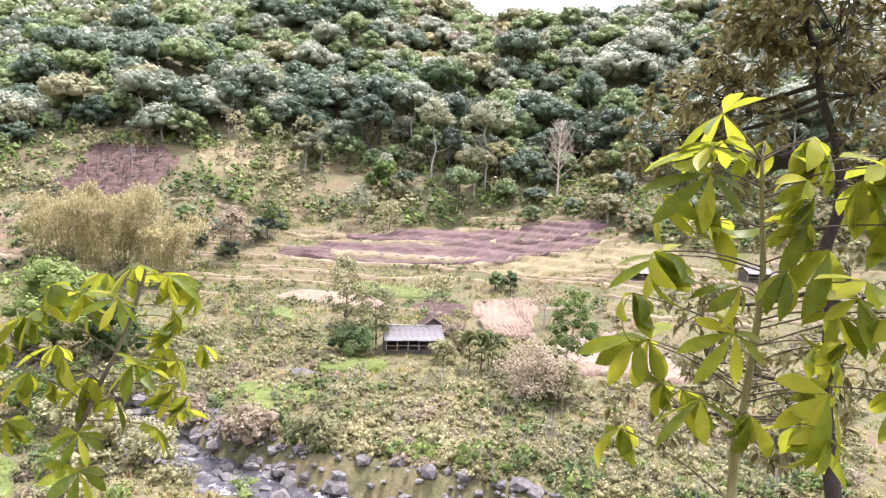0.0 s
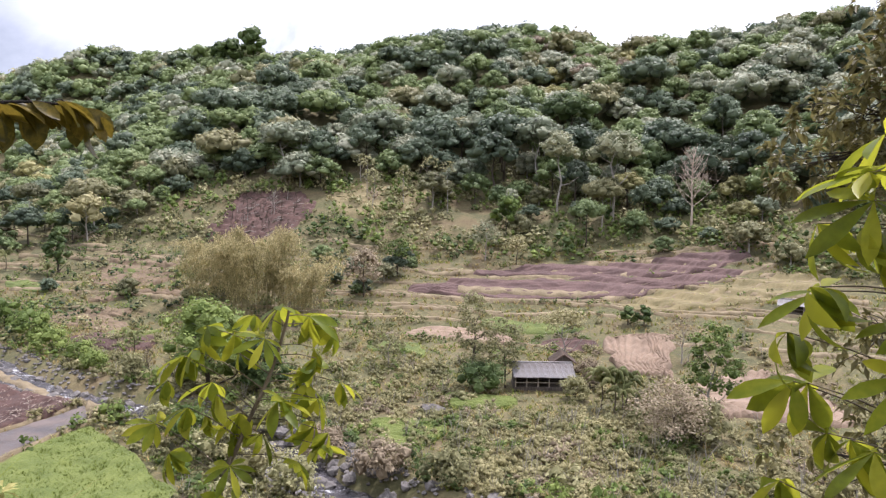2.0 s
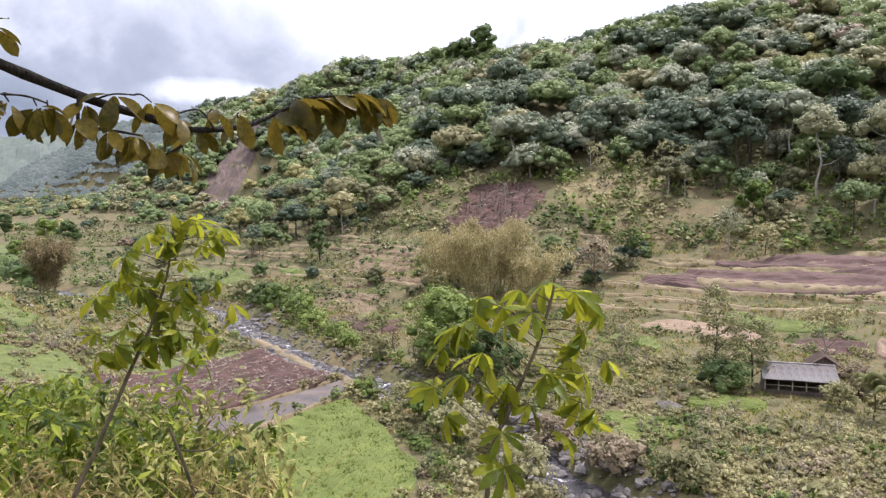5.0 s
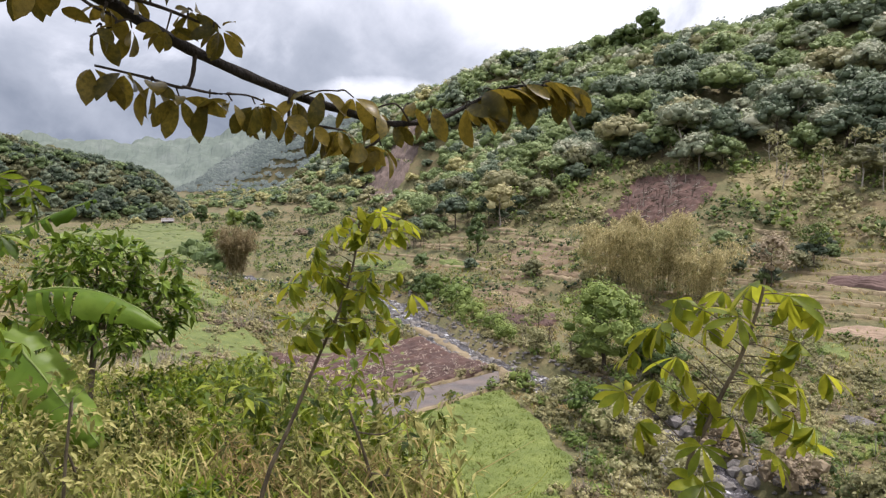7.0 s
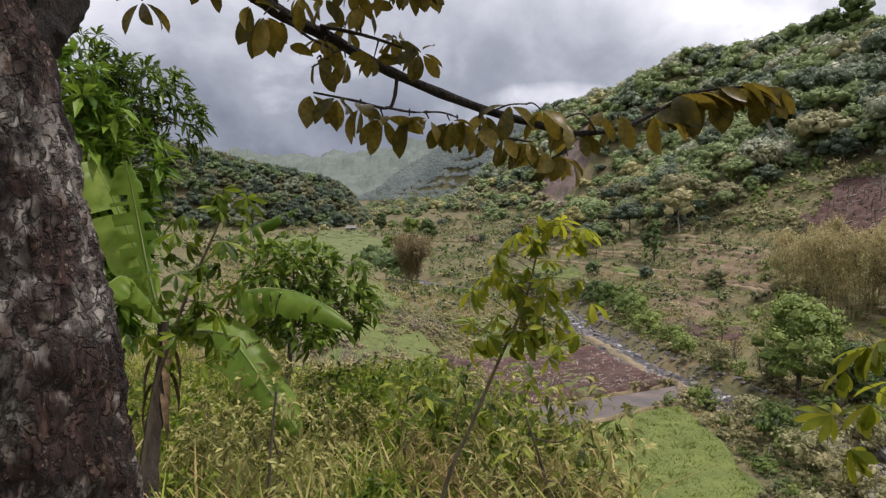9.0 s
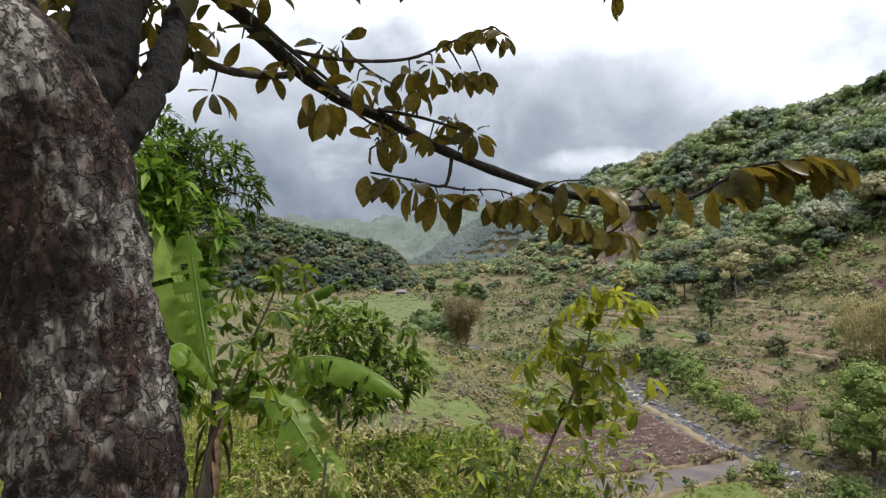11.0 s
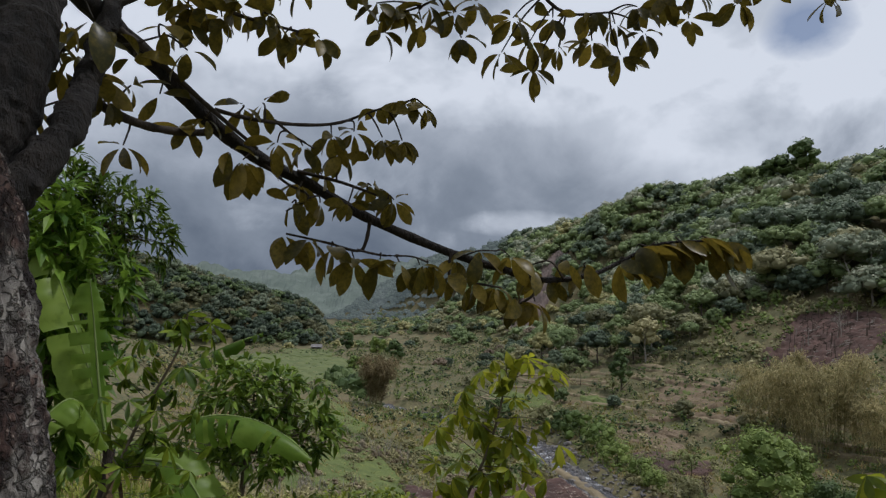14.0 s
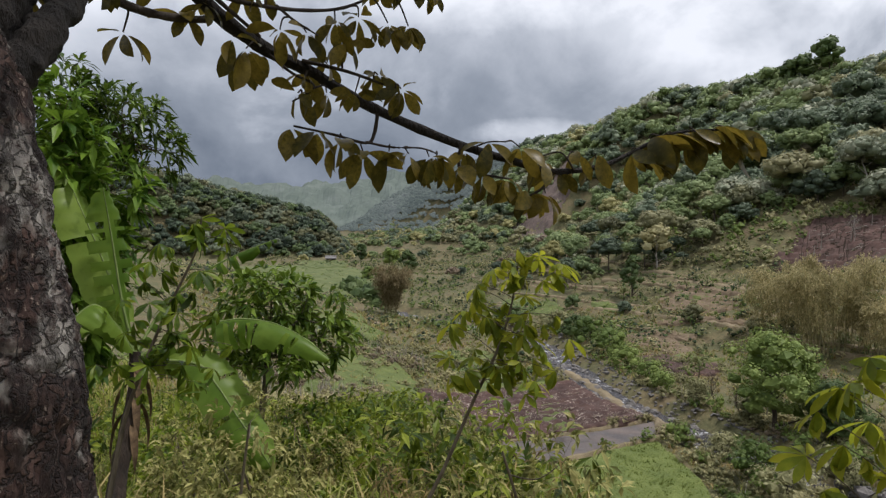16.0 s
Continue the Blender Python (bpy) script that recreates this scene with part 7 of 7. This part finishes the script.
# low scrub that roughens the floor and slopes farther up the valley
LOW = [crown(640 + k, 1.6, 1.1, 3, 9, 0.30, 0.45, 0.9, 0.6, 0.26, -0.3, True) for k in range(5)]
scrub = Heap()
N = 7000
uu, vv = 45 + 330 * rng.uniform(0, 1, N) ** 1.15, rng.uniform(20, 165, N)
xx, yy = to_xy(uu, vv)
ff = foot(uu)
ok = (vv - ff < 14) & ~plots(xx, yy) & (fbm(xx, yy, 9, 65) > -0.05)
zz = land(xx, yy)
for x, y, z in zip(xx[ok], yy[ok], zz[ok]):
    v, t, q = LOW[int(rng.integers(5))]
    s, th = rng.uniform(0.4, 1.25), rng.uniform(0, 6.283)
    c, sn = math.cos(th) * s, math.sin(th) * s
    near_k = 0.6 * (value_noise(x, y, 18, 73) + 0.5) + rng.uniform(0, 0.5)
    scrub.add(np.stack([v[:, 0] * c - v[:, 1] * sn, v[:, 0] * sn + v[:, 1] * c, v[:, 2] * s * rng.uniform(0.6, 1.2) + 0.3 * s], 1) + np.array([x, y, z]), t, q,
              5 if near_k < 0.16 else 4 if near_k < 0.36 else 3 if near_k < 0.6 else 1 if near_k < 0.85 else 0)
tagged(new("low_scrub", scrub.mesh("low_scrub", M_SCRUB)), "low tan and green scrub over old terraces", "scrub", kind="stuff")

# bushes and clumps over the floor at the head of the valley
head = Heap()
N = 3000
uu, vv = 110 + 330 * rng.uniform(0, 1, N) ** 1.1, rng.uniform(-35, 135, N)
xx, yy = to_xy(uu, vv)
ok = (vv - foot(uu) < 6) & ~plots(xx, yy) & (fbm(xx, yy, 24, 67) > -0.10) & ~inside(xx, yy, [(-190, 62), (-170, 100), (-300, 150), (-330, 95)], 2)
zz = land(xx, yy)
for x, y, z in zip(xx[ok], yy[ok], zz[ok]):
    v, t, q = LOW[int(rng.integers(5))]
    s, th = rng.uniform(0.7, 2.6), rng.uniform(0, 6.283)
    c, sn = math.cos(th) * s, math.sin(th) * s
    near_k = 0.6 * (value_noise(x, y, 30, 75) + 0.5) + rng.uniform(0, 0.5)
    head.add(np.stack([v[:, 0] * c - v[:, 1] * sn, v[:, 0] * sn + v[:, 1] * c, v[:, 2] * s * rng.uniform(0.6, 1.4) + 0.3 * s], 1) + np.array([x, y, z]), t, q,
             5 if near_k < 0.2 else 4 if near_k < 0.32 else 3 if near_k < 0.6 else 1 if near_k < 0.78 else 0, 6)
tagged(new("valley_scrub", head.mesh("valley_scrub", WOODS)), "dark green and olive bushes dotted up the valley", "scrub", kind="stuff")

# thick soft scrub over the near floor, with bare brown stems
SOFT = [crown(660 + k, 2.0, 1.3, 6, 17, 0.20, 0.62, 0.85, 0.62, 0.23, -0.35, True) for k in range(6)]
soft = Heap()
N = 7600
rr, aa = 46 + 74 * rng.uniform(0, 1, N) ** 0.85, np.radians(rng.uniform(-33, 72, N))
xx, yy = -np.sin(aa) * rr, np.cos(aa) * rr
dens = 0.42 + 0.9 * fbm(xx, yy, 13, 68) + 0.35 * ease(80, 55, rr) - 0.45 * ease(84, 100, rr) * ease(0.85, 0.7, aa) - 0.12 * ease(0.8, 0.9, aa)
ok = (rng.uniform(0, 1, N) < dens) & ~plots(xx, yy) & ~((np.abs(xx + 3.5) < 7) & (yy > 72) & (yy < 92))
zz = land(xx, yy)
for x, y, z in zip(xx[ok], yy[ok], zz[ok]):
    v, t, q = SOFT[int(rng.integers(6))]
    s, th = rng.uniform(0.45, 1.25), rng.uniform(0, 6.283)
    c, sn = math.cos(th) * s, math.sin(th) * s
    near_k = 0.8 * (value_noise(x, y, 10, 77) + 0.5) + rng.uniform(0, 0.4)
    soft.add(np.stack([v[:, 0] * c - v[:, 1] * sn, v[:, 0] * sn + v[:, 1] * c, v[:, 2] * s * rng.uniform(0.6, 1.2) + 0.3 * s], 1) + np.array([x, y, z]), t, q,
             5 if near_k < 0.34 else 4 if near_k < 0.66 else 3 if near_k < 0.86 else 1)
    if rng.uniform() < 0.16:
        for j in range(4):
            e = np.array([x, y, z]) + np.array([rng.normal(0, 0.5), rng.normal(0, 0.5), rng.uniform(1.2, 2.4)])
            V, Q = stick([(x, y, z), tuple((np.array([x, y, z]) + e) / 2 + rng.normal(0, 0.08, 3)), tuple(e)], 0.035, 0.012, 4, 5)
            soft.add(V, quads=Q, mat=6)
tagged(new("valley_shrubs", soft.mesh("valley_shrubs", M_SCRUB + [M_BARK_PALE], "cores")), "thick soft tan and olive shrubs with thin bare stems", "shrubs", kind="stuff")

# small trees scattered over the terraces below the wood
random.seed(91)
for k in range(150):
    u1, dv = rng.uniform(85, 350), -rng.uniform(4, 58) ** 1.0
    v1 = float(foot(u1)) + dv
    x, y = to_xy(u1, v1)
    if v1 < 22 or in_clearing(x, y) or bool(plots(np.array(x), np.array(y))) or float(river_distance(np.array(x), np.array(y))) < 7 or rng.uniform() < -dv / 75:
        continue
    colour = int(rng.choice([0, 0, 1, 1, 3, 4, 5], p=[0.2, 0.15, 0.2, 0.15, 0.2, 0.05, 0.05]))
    plant_tree(int(rng.integers(8)), colour, x, y, rng.uniform(0.28, 0.6), "small %s tree among scrub on old terraces" % KIND_NAMES[colour], "terrace trees")


def tufts(rng, x, y, z, length, width, blades, hp, mat, lean=0.5):
    n = len(x) * blades
    b = np.repeat(np.stack([x, y, z], 1), blades, 0) + np.concatenate([rng.normal(0, 1, (n, 2)) * np.repeat(length, blades)[:, None] * 0.18, np.full((n, 1), -0.03)], 1)
    th = rng.uniform(0, 6.283, n)
    L = np.repeat(length, blades) * rng.uniform(0.5, 1.2, n)
    out = np.stack([np.cos(th), np.sin(th), 0 * th], 1) * (L * lean * rng.uniform(0.2, 1.2, n))[:, None]
    side = np.stack([-np.sin(th), np.cos(th), 0 * th], 1) * (np.repeat(length, blades) * width)[:, None]
    up = np.array([0, 0, 1.0]) * L[:, None]
    V = np.stack([b - side * 0.5, b + side * 0.5, b + out * 0.35 + up * 0.6 + side * 0.4, b + out * 0.35 + up * 0.6 - side * 0.4, b + out + up * 0.85], 1).reshape(-1, 3)
    k = np.arange(n)[:, None] * 5
    hp.add(V, tris=k + [3, 2, 4], quads=k + [0, 1, 2, 3], mat=mat)


rng = np.random.default_rng(45)
grass = Heap()
for mat, count in ((0, 13000), (1, 9000), (2, 8000)):
    r, a = 30 + 135 * rng.uniform(0, 1, count) ** 0.8, np.radians(rng.uniform(-36, 78, count))
    x, y = -np.sin(a) * r, np.cos(a) * r
    u, v = to_uv(x, y)
    keep = ~plots(x, y) & (fbm(x, y, 11, 81 + mat) > -0.22) & (v - foot(u) < 12)
    x, y, r = x[keep], y[keep], r[keep]
    tufts(rng, x, y, land(x, y), rng.uniform(0.30, 0.62, len(x)) * (0.8 + r / 220), 0.17, 5, grass, mat, 1.5)
tagged(new("rough_grass", grass.mesh("rough_grass", [M_DRYGRASS, M_GRASS, M_WEED])), "rough tan and green grass of the valley floor", "grass", kind="stuff")

# young rice, and straw left on the ploughed field
rice = Heap()
x, y = rng.uniform(-48, -24, 9000), rng.uniform(31, 57, 9000)
keep = inside(x, y, PLOTS[0], -0.6) & (fbm(x, y, 3.0, 87) > -0.35)
x, y = x[keep], y[keep]
tufts(rng, x, y, land(x, y) + 0.22, rng.uniform(0.16, 0.34, len(x)), 0.12, 4, rice, 0, 0.7)
tagged(new("young_rice", rice.mesh("young_rice", [leaf_material("rice_blade", (0.055, 0.085, 0.012), (0.125, 0.165, 0.026), (0.24, 0.27, 0.06), 0.3, 0.6, 0.4)])), "short bright green rice shoots in the paddy", "rice", kind="stuff")
straw = Heap()
k = rng.integers(0, 13, 520)
t, s = rng.uniform(0, 1, 520), (k + 0.5) / 13 + rng.normal(0, 0.012, 520)
ca, cb, cc, cd = [np.array(p, float) for p in PLOTS[2]]
P = ca * ((1 - s) * (1 - t))[:, None] + cb * ((1 - s) * t)[:, None] + cc * (s * t)[:, None] + cd * (s * (1 - t))[:, None]
tufts(rng, P[:, 0], P[:, 1], land(P[:, 0], P[:, 1]) + 0.42, rng.uniform(0.16, 0.34, 520), 0.25, 4, straw, 0, 3.5)
tagged(new("straw_litter", straw.mesh("straw_litter", [leaf_material("bleached_straw", (0.12, 0.09, 0.07), (0.30, 0.25, 0.20), (0.50, 0.44, 0.37), 0.15, 0.7, 0.8)])), "pale straw left in lines on ploughed earth", "straw", kind="stuff")

rng = np.random.default_rng(46)
bank_grass = Heap()
for mat, count, lo in ((0, 1300, 0.55), (1, 2600, 0.58), (2, 1300, 0.5)):
    r, a = 3.6 + 43 * rng.uniform(0, 1, count) ** 1.4, np.radians(rng.uniform(36, 104, count))
    x, y = -np.sin(a) * r, np.cos(a) * r
    u, v = to_uv(x, y)
    keep = (v < 15) & (fbm(x, y, 2.2, 91 + mat) > -0.3)
    x, y = x[keep], y[keep]
    tufts(rng, x, y, land(x, y), rng.uniform(lo * 0.6, lo * 1.5, len(x)) * (1 + r[keep] / 60), 0.03, 11, bank_grass, mat, 0.7)
tagged(new("bank_grass", bank_grass.mesh("bank_grass", [M_DRYGRASS, M_GRASS, M_WEED])), "long green and straw-coloured grass on the bank", "grass", kind="stuff")

# leafy herbs, pale weeds and straw on the bank, in patches, thick towards the drop
M_HERB = leaf_material("herb_leaf", (0.010, 0.026, 0.003), (0.075, 0.120, 0.010), (0.25, 0.29, 0.032), 0.34, 0.5, 1.5, leafy=0.75)
weeds = Heap()
count = 1350
r, a = 4.4 + 25 * rng.uniform(0, 1, count) ** 1.25, np.radians(rng.uniform(48, 92, count))
x, y = -np.sin(a) * r, np.cos(a) * r
u, v = to_uv(x, y)
open_ground = (np.degrees(a) > 63) & (r < 9.0)
kind = fbm(x, y, 1.7, 97) + rng.normal(0, 0.10, count)
keep = (v < 14) & (v > -6) & (fbm(x, y, 1.3, 99) > -0.22) & ~(open_ground & (rng.uniform(0, 1, count) < 0.72))
x, y, v, kind, open_ground, r = x[keep], y[keep], v[keep], kind[keep], open_ground[keep], r[keep]
z = land(x, y)
for i in range(len(x)):
    low = (0.45 if open_ground[i] else 1.0) * (0.55 if v[i] > 2 else 1.0)
    if kind[i] > 0.0:
        hh = rng.uniform(0.5, 1.5) * low
        k, size, wide, m_i, per = int(7 + 9 * hh), 0.17, 0.058, 1, 6
    elif kind[i] > -0.22:
        hh = rng.uniform(0.3, 1.15) * low
        k, size, wide, m_i, per = int(9 + 14 * hh), 0.085, 0.026, 0, 7
    else:
        hh = rng.uniform(0.4, 1.25) * low
        k, size, wide, m_i, per = int(8 + 8 * hh), 0.15, 0.014, 2, 7
    pos = np.stack([rng.normal(0, 0.17 * hh, k), rng.normal(0, 0.17 * hh, k), rng.uniform(0.08, 1, k) ** 0.7 * hh], 1) + np.array([x[i], y[i], z[i]])
    V, T = blade_cluster(rng, pos, np.tile([0.0, 0.0, 0.35], (k, 1)), size, wide, per, 0.55)
    weeds.add(V, T, mat=m_i)
tagged(new("bank_weeds", weeds.mesh("bank_weeds", [M_WEED, M_HERB, M_DRYGRASS])), "tall pale weeds, green herbs and straw over the edge of the bank", "weeds", kind="stuff")

# clumps of long arching grass blades near the top of the bank
arch = Heap()
for k in range(150):
    rr, aa = 4.0 + 5.5 * rng.uniform() ** 1.2, radians(rng.uniform(52, 92))
    cx, cy = -math.sin(aa) * rr, math.cos(aa) * rr
    cz = float(land(cx, cy))
    for j in range(13):
        th, L = rng.uniform(0, 6.283), rng.uniform(0.35, 0.85)
        V, Q = leaf_shape(L, 0.013, 1.9, 0.3, 0.4, 7)
        m = np.array(leaf_frame(Vector((cx, cy, cz - 0.02)), Vector((math.cos(th) * 0.5, math.sin(th) * 0.5, rng.uniform(0.7, 1.4)))))
        arch.add(V @ m[:3, :3].T + m[:3, 3], quads=Q, mat=int(rng.uniform() < 0.3))
tagged(new("arching_grass", arch.mesh("arching_grass", [M_GRASS, M_DRYGRASS], True)), "clumps of long arching green grass on the bank", "grass", kind="stuff")

# ---- hills at the head of the valley: plain far backdrop with painted mist ----
m, n, l = node_material("painted_mist_hills")
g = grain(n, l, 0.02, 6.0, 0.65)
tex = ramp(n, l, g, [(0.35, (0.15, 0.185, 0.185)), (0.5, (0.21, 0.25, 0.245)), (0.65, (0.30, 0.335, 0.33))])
# pale emission stands in for the mist in front of the hills
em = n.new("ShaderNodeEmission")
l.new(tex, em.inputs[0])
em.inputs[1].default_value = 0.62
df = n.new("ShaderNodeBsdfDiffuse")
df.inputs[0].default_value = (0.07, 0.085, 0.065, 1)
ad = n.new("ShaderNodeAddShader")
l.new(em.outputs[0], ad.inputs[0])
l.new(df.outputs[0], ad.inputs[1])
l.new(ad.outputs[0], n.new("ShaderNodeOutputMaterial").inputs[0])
M_PAINTED_MIST = m


def far_range(dist, azs, els, seed, bumps):
    a = np.radians(np.arange(30, 118, 0.25))
    top = np.interp(np.degrees(a), azs, els)
    rows = 26
    V = []
    for j in range(rows):
        f = j / (rows - 1)
        rr = dist * (0.62 + 0.38 * f)
        el = np.radians(-2.0 + (top + 2.0) * f ** 0.9)
        x, y = -np.sin(a) * rr, np.cos(a) * rr
        z = 22 + np.tan(el) * rr + bumps * fbm(x, y, 26, seed) * 2.2 + bumps * 1.5 * fbm(x, y, 170, seed + 3)
        V.append(np.stack([x, y, z], 1))
    n = len(a)
    i, j = np.meshgrid(np.arange(rows - 1), np.arange(n - 1), indexing="ij")
    q = np.stack([i * n + j, i * n + j + 1, (i + 1) * n + j + 1, (i + 1) * n + j], -1).reshape(-1, 4)[:, ::-1]
    return raw_mesh("painted_mist_hills", np.concatenate(V), [q], [M_PAINTED_MIST], smooth=False)


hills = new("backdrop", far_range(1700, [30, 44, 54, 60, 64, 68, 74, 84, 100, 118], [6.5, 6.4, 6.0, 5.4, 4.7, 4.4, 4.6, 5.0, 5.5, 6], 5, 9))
tagged(hills, "blue-green wooded hills at the head of the valley, mist painted into their colour", "backdrop", kind="structure")

tagged(new("backdrop_woods", painted_mist_woods.mesh("backdrop_woods", [M_PAINTED_MIST], "cores")), "wooded hills closing the head of the valley, mist painted as a pale glow", "backdrop", kind="structure")

# felled stalks on the burnt clearing
rng = np.random.default_rng(52)
stalks = Heap()
for k in range(420):
    s, t = rng.uniform(0.06, 0.94, 2)
    a, b, c, d = [np.array(p, float) for p in PLOTS[7]]
    p = a * (1 - s) * (1 - t) + b * s * (1 - t) + c * s * t + d * (1 - s) * t
    z = float(land(p[0], p[1])) + 0.6
    th, L = rng.normal(0.2, 0.5), rng.uniform(0.8, 2.6)
    up = 0.15 if k % 9 else rng.uniform(1.5, 3.5)
    e = np.array([math.cos(th) * L, math.sin(th) * L, up]) if k % 9 else np.array([0.2, 0.1, up])
    v, q = stick([(p[0], p[1], z - 0.3), (p[0] + e[0] / 2, p[1] + e[1] / 2, z + e[2] / 2), (p[0] + e[0], p[1] + e[1], z + e[2])], 0.10, 0.05, 5, 4)
    stalks.add(v, quads=q, mat=int(rng.uniform() < 0.25))
tagged(new("felled_stalks", stalks.mesh("felled_stalks", [M_BARK_DARK, M_BARK_PALE])), "felled and standing burnt stalks on dark earth", "stalks", kind="stuff")
